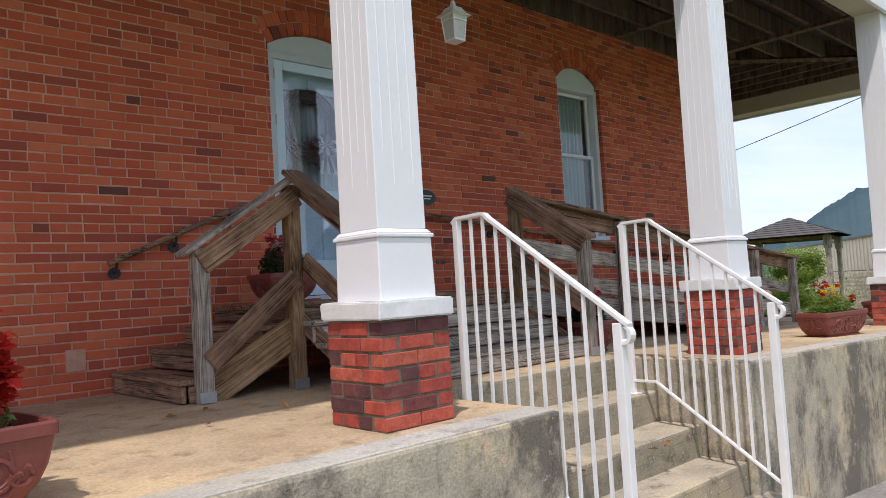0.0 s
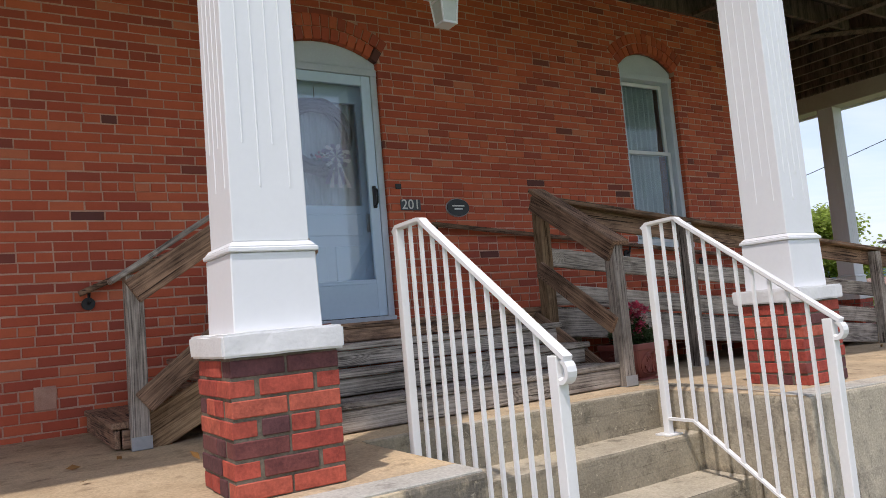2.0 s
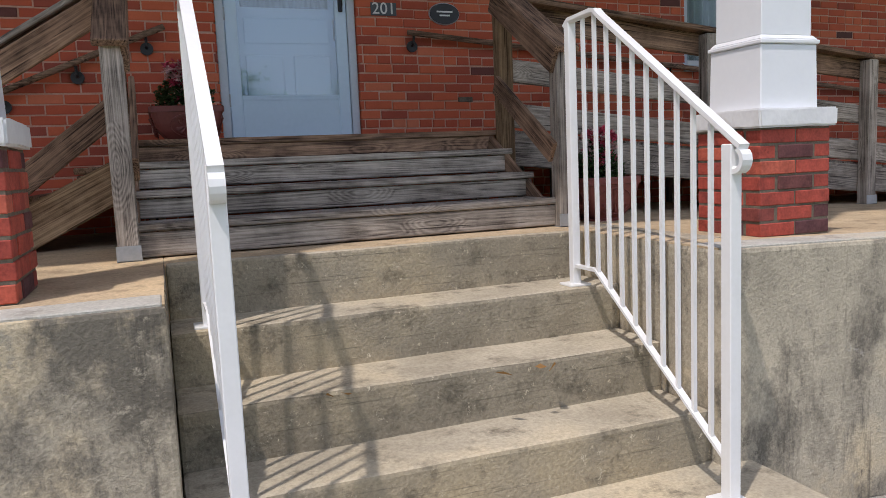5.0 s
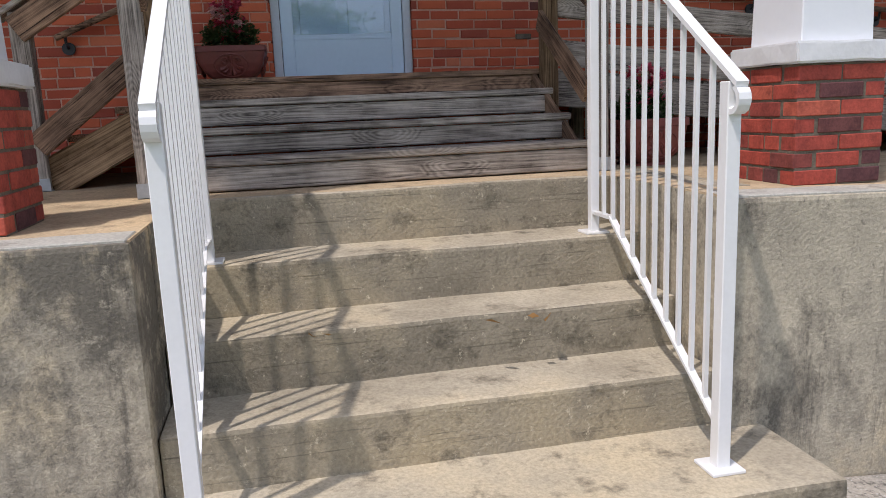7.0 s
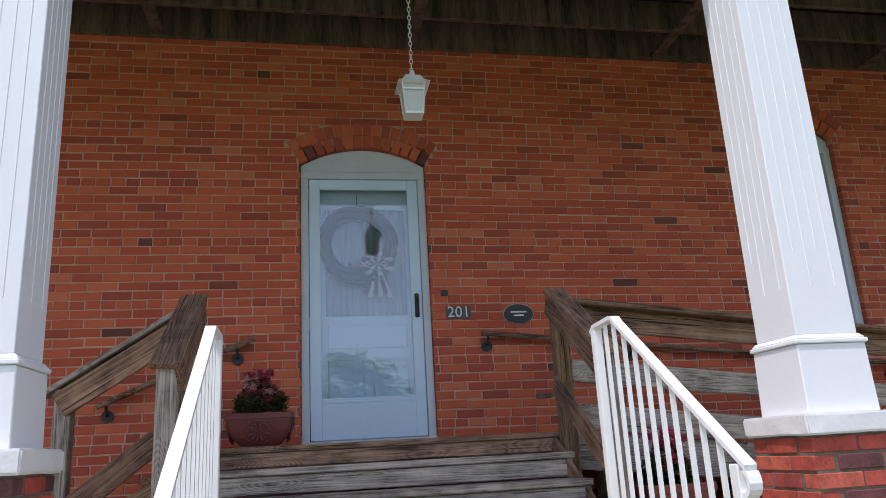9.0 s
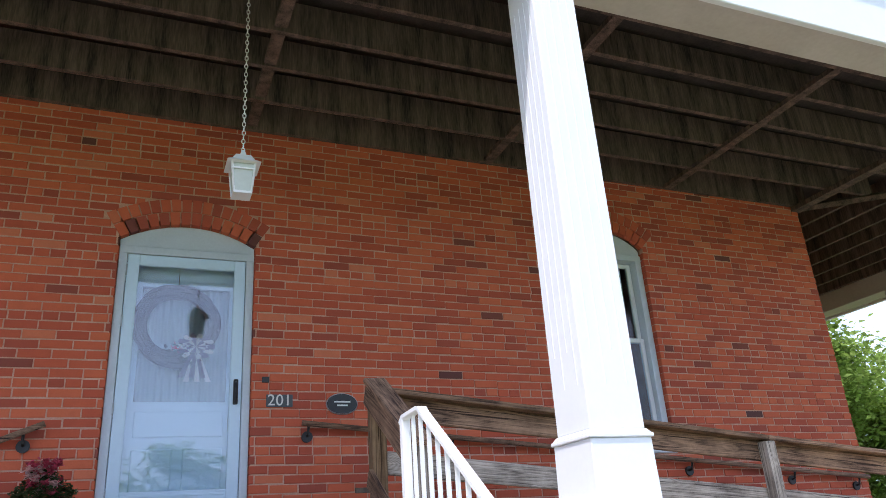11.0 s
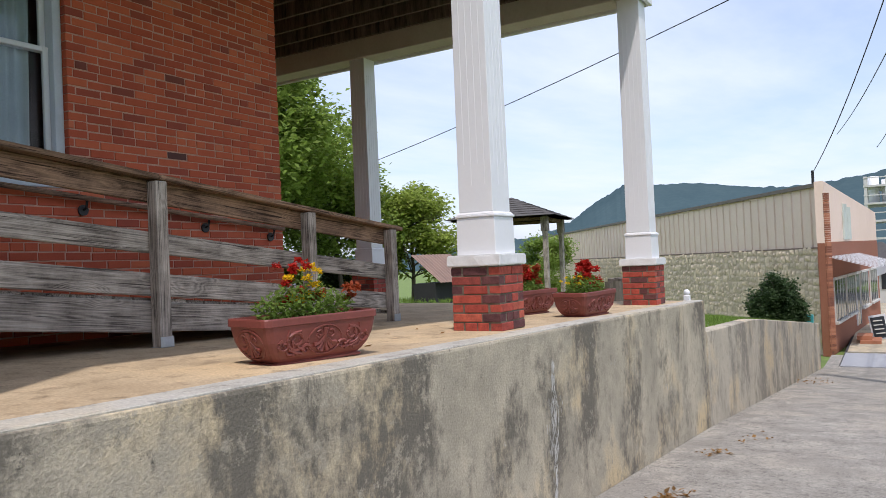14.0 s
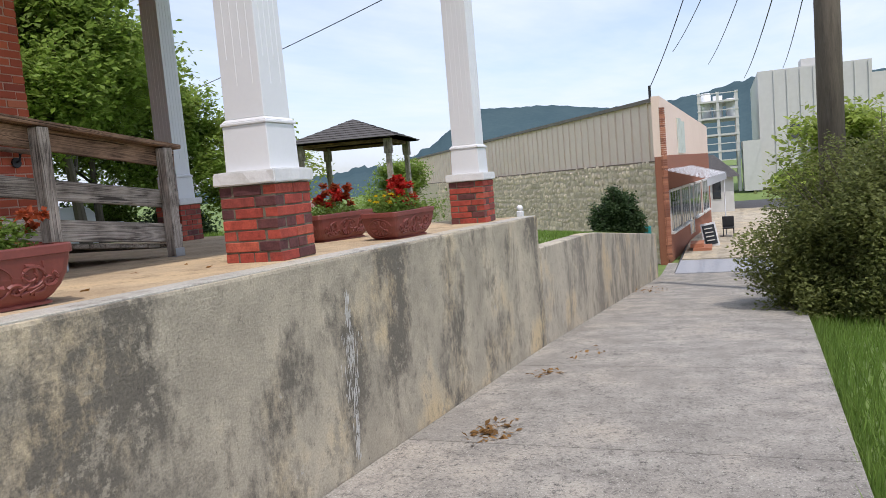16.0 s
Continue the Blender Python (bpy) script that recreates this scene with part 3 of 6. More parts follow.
M_lime = mat("lime_bloom", (0.70, 0.69, 0.65), (0.40, 0.38, 0.33), rough=0.95, scale=14, fine=70, bump=0.5, amount=0.5)
bm = bmesh.new()
lr = random.Random(31)
for i in range(210):
    f = lr.random()
    z = -0.36 - 1.05 * f
    spread = 0.012 + (0.05 if 0.18 < f < 0.62 else 0.012) * lr.random()
    xc = 10.13 - 0.03 * f + lr.gauss(0, spread)
    hh, ww = lr.uniform(0.012, 0.05), lr.uniform(0.002, 0.009)
    ring = [bm.verts.new((xc + ww * u * lr.uniform(0.5, 1), WY - 0.003 - 0.00001 * i, z + hh * v)) for u, v in ((-0.4, -1), (0.3, -0.8), (1, 0.1), (0.5, 0.8), (-0.2, 1), (-1, 0.2))]
    bm.faces.new(ring)
part("lime_streak", bm, M_lime, porch, "white lime bloom running down the wall")
floor = thing("floor", (8, 4, FZ), "tan washed-aggregate concrete porch floor", "floor", kind="structure")
lean(part("slab", boxes((-6, SL - 0.004, WY + 0.03, FY + 0.1, FZ - 0.25, FZ), (SR + 0.004, FEND - 0.02, WY + 0.03, FY + 0.1, FZ - 0.25, FZ), (SL, SR, SB, FY + 0.1, FZ - 0.25, FZ), (10.9, FEND - 0.02, FY + 0.1, 14, FZ - 0.25, FZ)), M_floorc, floor), floor_fall)
M_lip = concrete_mat("pale_wall_coping", (0.52, 0.50, 0.45), (0.42, 0.40, 0.35), (0.25, 0.23, 0.2), (0.5, 0.44, 0.33), streak=False)
lean(part("coping", boxes((-6, SL - 0.012, WY + 0.016, WY + 0.19, FZ - 0.05, FZ + 0.005), (SR + 0.012, FEND - 0.02, WY + 0.016, WY + 0.19, FZ - 0.05, FZ + 0.005), bevel=0.004), M_lip, floor, "worn pale edge of the porch floor"), floor_fall)

# concrete steps
steps = thing("concrete_steps", (4.2, 2.6, -1.0), "worn tan concrete entrance steps with rounded nosings", "steps", kind="structure")
RISE, GO, TREAD0 = 0.213, 0.315, FZ - 0.015


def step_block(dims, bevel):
    """A cast step: worn pale tread; risers coloured darker for grime and shade."""
    bm = boxes(dims, bevel=bevel, seg=2)
    bmesh.ops.subdivide_edges(bm, edges=[e for e in bm.edges if e.calc_length() > 1.5], cuts=14, use_grid_fill=True)
    for v in bm.verts:
        v.co += Vector((0, noise.noise(v.co * 3.1) * 0.006, noise.noise(v.co * 2.7 + Vector((5, 0, 0))) * 0.004))
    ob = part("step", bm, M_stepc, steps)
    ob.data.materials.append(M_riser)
    # upright faces take the darker riser colour
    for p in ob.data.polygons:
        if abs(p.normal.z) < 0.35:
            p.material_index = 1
    return ob


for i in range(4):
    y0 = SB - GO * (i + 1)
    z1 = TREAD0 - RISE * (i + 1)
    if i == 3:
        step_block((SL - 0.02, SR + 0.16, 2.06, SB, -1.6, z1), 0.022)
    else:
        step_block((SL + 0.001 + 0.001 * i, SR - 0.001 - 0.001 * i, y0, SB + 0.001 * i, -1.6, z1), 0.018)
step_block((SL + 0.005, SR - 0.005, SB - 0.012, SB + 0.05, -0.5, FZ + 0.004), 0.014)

# low wall down the street
bm = bmesh.new()
prof = [(x, low_top(x)) for x in (15.24, 16.5, 18, 18.7, 19.3, 21, 24, 27, 30.5)]
rows = []
for x, zt in prof:
    y = WY - 0.01 - 0.005 * (x - 15.2)
    rows.append([bm.verts.new(p) for p in ((x, y, pave(x) - 0.3), (x, y, zt - 0.015), (x, y + 0.015, zt), (x, y + 0.22, zt), (x, y + 0.24, zt - 0.02), (x, y + 0.24, pave(x) - 0.3))])
for a, b in zip(rows, rows[1:]):
    for k in range(5):
        bm.faces.new((a[k], a[k + 1], b[k + 1], b[k]))
for r in (rows[0], rows[-1]):
    bm.faces.new(r)
box(bm, 30.26, 30.5, 2.66, 14.0, -3.8, low_top(30.5))
tagged(part("low_wall", bm, M_wallc), "low stained cement garden wall stepping down the street", "wall", kind="structure")

# house front: openings
DX0, DX1, DZ0, DZS, DZC = 3.68, 4.685, 0.60, 2.79, 2.935     # door: sides, sill, spring, crown
NX0, NX1, NZ0, NZS, NZC = 7.655, 8.53, 1.16, 3.11, 3.285     # window
HX1, HTOP = 10.85, 4.75
wall = thing("wall_south", (4, FY, 0), "red brick house front with pale lime joints", "wall", kind="structure")
B0, B1 = FY + 0.0055, FY + 0.33
GAP = 0.012
bm = boxes((-6, DX0 - GAP, B0, B1, -0.4, HTOP), (DX1 + GAP, NX0 - GAP, B0, B1, -0.4, HTOP), (NX1 + GAP, HX1 - 0.012, B0, B1, -0.4, HTOP), (DX0 - GAP, DX1 + GAP, B0, B1, -0.4, DZ0 - 0.02),
           (DX0 - GAP, DX1 + GAP, B0, B1, DZC + 0.02, HTOP), (NX0 - GAP, NX1 + GAP, B0, B1, -0.4, NZ0), (NX0 - GAP, NX1 + GAP, B0, B1, NZC + 0.02, HTOP))
part("backing", bm, M_mortar, wall, "pale pink lime mortar")
side = thing("wall_east", (HX1, 8, 0), "red brick side wall of the house", "wall", kind="structure")
part("backing", boxes((HX1 - 0.34, HX1 - 0.012, B1, 16, -0.4, HTOP)), M_mortar, side)
# rooms behind, closed; their darkness is put into near-black walls
room = tagged(part("room_shell", boxes((-6, HX1 - 0.35, 9.0, 9.1, 0, 4.6), (-6, HX1 - 0.35, B1, 9.0, 4.5, 4.6), (-6, HX1 - 0.35, B1, 9.0, 0.4, 0.5), (5.6, 5.7, B1, 9, 0.5, 4.5), (-6.1, -6, B1 - 0.3, 9, 0, 4.6)), M_dark), "near-black inner walls standing in for unlit rooms", "wall", kind="structure")


def arc_z(x, x0, x1, zs, zc):
    """Height of the arch soffit over x."""
    w, h = (x1 - x0) / 2, zc - zs
    r = (w * w + h * h) / (2 * h)
    return zc - r + math.sqrt(max(0.0, r * r - (x - (x0 + x1) / 2) ** 2))


RING = 0.225


def ring_half(z, x0, x1, zs, zc):
    """Half width of the brick arch's outside at height z, or None."""
    w, h = (x1 - x0) / 2, zc - zs
    r = (w * w + h * h) / (2 * h)
    cz = zc - r
    ro = r + RING
    ang = math.asin(w / r)
    zlow = cz + ro * math.cos(ang)
    if z > cz + ro:
        return None
    if z >= zlow:
        return math.sqrt(ro * ro - (z - cz) ** 2)
    if z >= zs:
        return w + (z - zs) * math.tan(ang) + 0.004
    return w


COURSE, LEN, JOINT = 0.0685, 0.215, 0.0095
rng = random.Random(5)
near_bricks, far_bricks = [], []
ncourse = int((4.1 + 0.05) / COURSE) + 1
for c in range(ncourse):
    z0 = FZ - 0.03 + c * COURSE
    header = c % 7 == 3
    ln = LEN / 2 if header else LEN
    cuts = []
    for x0, x1, zb, zs, zc in ((DX0, DX1, DZ0 - 0.02, DZS, DZC), (NX0, NX1, NZ0 - 0.06, NZS, NZC)):
        zm = z0 + COURSE / 2 + house_fall((x0 + x1) / 2)
        if zm > zb:
            hw = ring_half(zm, x0, x1, zs, zc)
            if hw:
                cuts.append(((x0 + x1) / 2 - hw + 0.003, (x0 + x1) / 2 + hw - 0.003))
    x = HX1 - 40 * LEN * 2 + (0 if c % 2 else LEN / 2) + rng.uniform(-0.015, 0.015)
    spans = []
    while x < HX1 - 0.02:
        spans.append((x, min(x + ln, HX1)))
        x += ln
    for a, b in spans:
        pieces = [(a, b)]
        for ca, cb in cuts:
            nxt = []
            for p, q in pieces:
                if q <= ca or p >= cb:
                    nxt.append((p, q))
                else:
                    if p < ca:
                        nxt.append((p, ca))
                    if q > cb:
                        nxt.append((cb, q))
            pieces = nxt
        for p, q in pieces:
            if q - p < 0.014 or q < -5.8:
                continue
            j = rng.uniform(-0.002, 0.002)
            item = (max(p, -5.9) + JOINT / 2, q - JOINT / 2, z0 + JOINT / 2 + j, z0 + COURSE - JOINT / 2 + j + rng.uniform(-0.002, 0.001), rng.uniform(-0.004, 0.0035))
            if 4.72 < p < 6.9 and 1.22 < z0 < 2.75 and len(near_bricks) < 290:
                near_bricks.append(item)
            else:
                far_bricks.append(item)
verts, faces = [], []


def add_brick(x0, x1, z0, z1, dy):
    y0, e = FY + dy, 0.004
    jamb = min(abs(x1 - DX0), abs(x0 - DX1), abs(x1 - NX0), abs(x0 - NX1)) < 0.03
    y1 = FY + (0.14 if jamb else 0.03)
    o = len(verts)
    z0, z1 = z0 + house_fall((x0 + x1) / 2), z1 + house_fall((x0 + x1) / 2)
    verts.extend(((x0, y1, z0), (x1, y1, z0), (x1, y1, z1), (x0, y1, z1), (x0, y0 + e, z0), (x1, y0 + e, z0), (x1, y0 + e, z1), (x0, y0 + e, z1),
                  (x0 + e, y0, z0 + e), (x1 - e, y0, z0 + e), (x1 - e, y0, z1 - e), (x0 + e, y0, z1 - e)))
    for q in ((0, 1, 5, 4), (1, 2, 6, 5), (2, 3, 7, 6), (3, 0, 4, 7), (4, 5, 9, 8), (5, 6, 10, 9), (6, 7, 11, 10), (7, 4, 8, 11), (8, 9, 10, 11)):
        faces.append(tuple(o + i for i in q))


for x0, x1, z0, z1, dy in far_bricks:
    add_brick(x0, x1, z0, z1, dy)
me = bpy.data.meshes.new("brickwork")
me.from_pydata(verts, [], faces)
me.materials.append(M_brick_i)
bw = new("brickwork", me)
bw.parent = wall
bw.matrix_basis = place(wall, Matrix.Identity(4))
bw["kind"] = "stuff"


def arch_bricks(x0, x1, zs, zc, owner):
    """Two rings of rowlock bricks over an opening."""
    w, h = (x1 - x0) / 2, zc - zs
    r = (w * w + h * h) / (2 * h)
    cz, cx, ang = zc - r, (x0 + x1) / 2, math.asin(w / r)
    for ring in range(2):
        ra = r + 0.006 + ring * RING / 2
        rb = ra + RING / 2 - 0.008
        count = int(2 * ang * (ra + 0.05) / 0.078)
        for i in range(count):
            a0 = -ang + 2 * ang * (i + 0.07) / count
            a1 = -ang + 2 * ang * (i + 0.93) / count
            bm = bmesh.new()
            v = []
            for yy in (FY - 0.004 + rng.uniform(-0.003, 0.003), FY + 0.05):
                for rr, aa in ((ra, a0), (ra, a1), (rb, a1), (rb, a0)):
                    v.append(bm.verts.new((cx + rr * math.sin(aa), yy, cz + rr * math.cos(aa))))
            for q in ((0, 1, 2, 3), (4, 7, 6, 5), (0, 4, 5, 1), (1, 5, 6, 2), (2, 6, 7, 3), (3, 7, 4, 0)):
                bm.faces.new([v[k] for k in q])
            part("arch_brick", bm, M_brick, owner)


arch_bricks(DX0, DX1, DZS, DZC, wall)
arch_bricks(NX0, NX1, NZS, NZC, wall)

# side wall bricks, seen only at a slant
verts, faces = [], []
bm = bmesh.new()
for c in range(ncourse):
    z0 = FZ - 0.03 + c * COURSE
    y = FY + 0.0 + (0 if c % 2 else 0.1)
    if c % 2 == 0:
        box(bm, HX1 - 0.1, HX1, FY + 0.005, FY + 0.1 - JOINT, z0 + JOINT / 2, z0 + COURSE - JOINT / 2)
    while y < 15.8:
        box(bm, HX1 - 0.1, HX1 + rng.uniform(-0.002, 0.002), y + JOINT / 2 + 0.006, y + LEN - JOINT / 2, z0 + JOINT / 2, z0 + COURSE - JOINT / 2)
        y += LEN
ob = lean(part("brickwork", bm, M_brick_i, side), house_fall)
ob["kind"] = "stuff"

# upper deck: ledger, joists, boards, beams
ZB = 3.52
ceiling = thing("ceiling", (6, 4, 4.2), "dark weathered open joists and deck boards overhead", "ceiling", kind="structure")
bm = bmesh.new()
ledger_z = 3.93
CX = 14.03
box(bm, -6, HX1, FY - 0.05, FY - 0.002, ledger_z, 4.2)
for i, y in enumerate((5.25, 4.8, 4.35, 3.9, 3.45)):
    xe = HX1 + (FY - y) * (CX - HX1) / (FY - 3.15)
    box(bm, -6, xe, y - 0.022, y + 0.022, ledger_z + 0.015 * (i % 2), 4.2)
for i in range(8):
    x = HX1 + 0.08 + i * 0.43
    yb = FY - (x - HX1) * (FY - 3.15) / (CX - HX1)
    box(bm, x - 0.022, x + 0.022, yb, 14, ledger_z, 4.2)
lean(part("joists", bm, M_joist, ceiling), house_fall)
bm = bmesh.new()
x = -6.0
while x < 14.5:
    w = 0.1505
    y0 = 2.7
    y1 = FY - 0.002 if x < HX1 - 0.1 else 14
    box(bm, x, x + w, y0, y1, 4.2, 4.238)
    x += 0.1515
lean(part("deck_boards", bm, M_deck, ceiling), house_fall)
bm = bmesh.new()
for x in (-1.6, 0.5, 2.55, 4.62, 6.85, 8.95):
    box(bm, x - 0.045, x + 0.045, 3.14, FY - 0.06, ledger_z - 0.045, ledger_z - 0.004)
box(bm, HX1 - 0.10, HX1 + 0.02, 3.14, FY - 0.004, ledger_z - 0.06, ledger_z - 0.003)
tube(bm, [(HX1 + 0.02, FY - 0.06, ledger_z - 0.02), (14.05, 3.1, ledger_z - 0.02)], 0.045, 4)
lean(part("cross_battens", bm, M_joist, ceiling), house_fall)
part("front_beam", boxes((-6, 14.40, 2.84, 3.14, ZB, 4.02), bevel=0.01), M_beam, ceiling, "beige painted boxed beam")
part("side_beam", boxes((14.05, 14.38, 3.145, 14, ZB, 4.02), bevel=0.01), M_beam, ceiling, "beige painted boxed beam")
part("fascia", boxes((-6, 14.46, 2.79, 2.836, ZB - 0.03, 4.10), (14.40, 14.46, 2.84, 14, ZB - 0.03, 4.10), bevel=0.006), M_white, ceiling, "white painted fascia board")
part("deck_lip", boxes((-6, 14.52, 2.70, 2.86, 4.104, 4.15), (14.36, 14.52, 2.87, 14, 4.104, 4.15), bevel=0.008), M_white, ceiling)

# balcony rail on the deck edge
rail = thing("balcony_railing", (14.4, 2.8, 4.15), "white painted wooden balcony railing on the deck edge", "railing")
part("corner_post", boxes((14.22, 14.42, 2.76, 2.96, 4.152, 5.18), bevel=0.01), M_white, rail)
part("top_rail", boxes((7, 14.21, 2.81, 2.89, 4.98, 5.04), bevel=0.008), M_white, rail)
part("bottom_rail", boxes((7, 14.21, 2.82, 2.88, 4.24, 4.29), bevel=0.006), M_white, rail)
for i in range(70):
    x = 14.1 - i * 0.105
    part("baluster", boxes((x - 0.02, x + 0.02, 2.83, 2.87, 4.292, 4.978)), M_white, rail)
# closed upper storey behind the rail
tagged(part("upper_wall", boxes((-6, HX1, FY + 0.02, FY + 0.3, HTOP, 8.0), (HX1 - 0.3, HX1, FY + 0.3, 16, HTOP, 8.0)), M_mortar), "upper brick storey of the house", "wall", kind="structure")


# ---- porch columns on brick piers ----
def brick_unit(l, w, h):
    me = bpy.data.meshes.new("brick")
    bm = boxes((0, l, 0, w, 0, h), bevel=0.0035)
    bm.to_mesh(me)
    bm.free()
    me.materials.append(M_pier)
    return me


PW = 0.405          # pier width
UNITS = {}


def column(cx, cy, top, label, seed):
    r = random.Random(seed)
    ob = thing("porch_column", (cx, cy, FZ), label, "column", "porch columns")
    h = PW / 2
    part("core", boxes((cx - h + 0.006, cx + h - 0.006, cy - h + 0.006, cy + h - 0.006, FZ, 0.50)), M_mortar2, ob, "dark grey mortar")
    courses = 7
    ch = (0.498 - FZ) / courses
    for c in range(courses):
        # running bond round the pier: two faces overlap the corners, the others butt between
        for f in range(4):
            lap = (c + f) % 2 == 0
            if lap:
                lens, s = [PW * 0.5, PW * 0.5], 0.0
                if f % 2:
                    lens = [PW * 0.62, PW * 0.38]
            else:
                lens, s = [PW * 0.25, PW * 0.5, PW * 0.25], 0.0
                lens = [PW - 0.2]
                s = 0.1
                lens = [(PW - 0.2) * 0.52, (PW - 0.2) * 0.48] if r.random() < 0.3 else [PW - 0.2]
            for ln in lens:
                a = s + 0.0045
                l = ln - 0.009
                s += ln
                key = (round(l, 3), round(ch - 0.010, 3))
                if key not in UNITS:
                    UNITS[key] = brick_unit(key[0], 0.09, key[1])
                b = new("brick", UNITS[key])
                b.parent = ob
                rot = Matrix.Rotation(f * math.pi / 2, 4, "Z")
                m = Matrix.Translation((cx, cy, FZ + c * ch + 0.005)) @ rot @ Matrix.Translation((-h + a, -h + r.uniform(-0.0025, 0.002), 0))
                b.matrix_basis = place(ob, m)
    bm = bmesh.new()
    box(bm, cx - 0.225, cx + 0.225, cy - 0.225, cy + 0.225, 0.502, 0.585)
    bmesh.ops.bevel(bm, geom=list(bm.edges), offset=0.008, segments=2, affect="EDGES")
    bmesh.ops.subdivide_edges(bm, edges=[e for e in bm.edges if e.calc_length() > 0.2], cuts=7, use_grid_fill=True)
    for v in bm.verts:
        v.co += Vector((noise.noise(v.co * 9 + Vector((seed, 0, 0))), noise.noise(v.co * 9 + Vector((0, seed, 0))), noise.noise(v.co * 8 + Vector((0, 0, seed))) * 0.7)) * 0.007
    part("cap_stone", bm, M_chip, ob, "rough white painted cap stone")
    bm = bmesh.new()
    frustum(bm, cx, cy, 0.583, 0.865, 0.328, 0.318)
    bmesh.ops.bevel(bm, geom=list(bm.edges), offset=0.004, affect="EDGES")
    part("plinth", bm, M_white, ob)
    bm = bmesh.new()
    frustum(bm, cx, cy, 0.866, 0.884, 0.338, 0.338)
    frustum(bm, cx, cy, 0.885, 0.905, 0.328, 0.295)
    bmesh.ops.bevel(bm, geom=list(bm.edges), offset=0.004, affect="EDGES")
    part("moulding", bm, M_white, ob)
    w0, w1, z0, z1 = 0.285, 0.268, 0.906, top - 0.002
    bm = bmesh.new()
    frustum(bm, cx, cy, z0, z1, w0, w1)
    bmesh.ops.bevel(bm, geom=list(bm.edges), offset=0.003, affect="EDGES")
    part("shaft", bm, M_white, ob)
    # raised fillets either side of the grooves on each face
    for f in range(4):
        rot = Matrix.Translation((cx, cy, 0)) @ Matrix.Rotation(f * math.pi / 2, 4, "Z")
        for i, off in enumerate((-0.30, -0.10, 0.10, 0.30)):
            za = z0 + (0.20 if i % 2 else 0.36)
            wa = w0 + (w1 - w0) * (za - z0) / (z1 - z0)
            zb = z1 - 0.25
            wb = w0 + (w1 - w0) * (zb - z0) / (z1 - z0)
            bm = bmesh.new()
            lo = [bm.verts.new((off * wa + dx, -wa / 2 - dy, za)) for dx, dy in ((-0.004, -0.003), (-0.002, 0.0022), (0.002, 0.0022), (0.004, -0.003))]
            hi = [bm.verts.new((off * wb + dx, -wb / 2 - dy, zb)) for dx, dy in ((-0.004, -0.003), (-0.002, 0.0022), (0.002, 0.0022), (0.004, -0.003))]
            bm.faces.new(lo[::-1]); bm.faces.new(hi)
            for k in range(4):
                bm.faces.new((lo[k], lo[(k + 1) % 4], hi[(k + 1) % 4], hi[k]))
            part("fillet", bm, M_white, ob, m=rot)
    return ob


COLS = ((2.600, 2.985), (5.87, 2.98), (10.11, 2.985), (14.205, 2.99), (14.205, 7.16))
for i, (cx, cy) in enumerate(COLS):
    column(cx, cy, ZB - floor_fall(cx), "tapered white wooden porch column on a red brick pier", 11 + i).location.z += floor_fall(cx)


# ---- door, window ----
door = thing("door_1", ((DX0 + DX1) / 2, FY, DZ0), "white storm door tinted sky blue, with tall glass, closed", "door", kind="structure")
cxd = (DX0 + DX1) / 2
# arched head panel
bm = bmesh.new()
N = 16
front, back = [], []
for i in range(N + 1):
    x = DX0 + (DX1 - DX0) * i / N
    z = arc_z(x, DX0, DX1, DZS, DZC) + 0.003
    front.append((bm.verts.new((x, FY + 0.05, DZS - 0.06)), bm.verts.new((x, FY + 0.05, z))))
    back.append((bm.verts.new((x, FY + 0.1, DZS - 0.06)), bm.verts.new((x, FY + 0.1, z))))
for i in range(N):
    bm.faces.new((front[i][0], front[i + 1][0], front[i + 1][1], front[i][1]))
    bm.faces.new((back[i][0], back[i][1], back[i + 1][1], back[i + 1][0]))
    bm.faces.new((front[i][0], back[i][0], back[i + 1][0], front[i + 1][0]))
    bm.faces.new((front[i][1], front[i + 1][1], back[i + 1][1], back[i][1]))
part("head_panel", bm, M_trim, door, "peeling pale grey arched head panel")
part("door_frame", boxes((DX0, DX0 + 0.06, FY + 0.03, FY + 0.2, DZ0, DZS - 0.05), (DX1 - 0.06, DX1, FY + 0.03, FY + 0.2, DZ0, DZS - 0.05), (DX0, DX1, FY + 0.025, FY + 0.2, DZS - 0.11, DZS - 0.05), bevel=0.004), M_trim, door, "pale grey door frame")
part("threshold", boxes((DX0, DX1, FY + 0.0, FY + 0.25, DZ0 - 0.02, DZ0 + 0.02), bevel=0.004), M_trim, door)
sx0, sx1, sz0, sz1 = DX0 + 0.065, DX1 - 0.065, DZ0 + 0.025, DZS - 0.115
gx0, gx1, gz0, gz1 = sx0 + 0.085, sx1 - 0.085, 0.93, sz1 - 0.085
storm = part("storm_door", boxes((sx0, gx0, FY + 0.035, FY + 0.07, sz0, sz1), (gx1, sx1, FY + 0.035, FY + 0.07, sz0, sz1), (gx0, gx1, FY + 0.035, FY + 0.07, gz1, sz1), (gx0, gx1, FY + 0.035, FY + 0.07, sz0, gz0), (gx0 + 0.005, gx1 - 0.005, FY + 0.03, FY + 0.036, gz0 - 0.04, gz0 - 0.02), bevel=0.004), M_door, door, "white storm door tinted sky blue")
g = part("storm_glass", boxes((gx0 - 0.01, gx1 + 0.01, FY + 0.05, FY + 0.055, gz0 - 0.01, gz1 + 0.01)), M_glass, storm, "clear reflecting glass")
g.visible_shadow = False
part("handle_plate", boxes((sx1 - 0.06, sx1 - 0.025, FY + 0.018, FY + 0.036, 1.53, 1.72), bevel=0.006), M_black, storm, "black storm door handle")
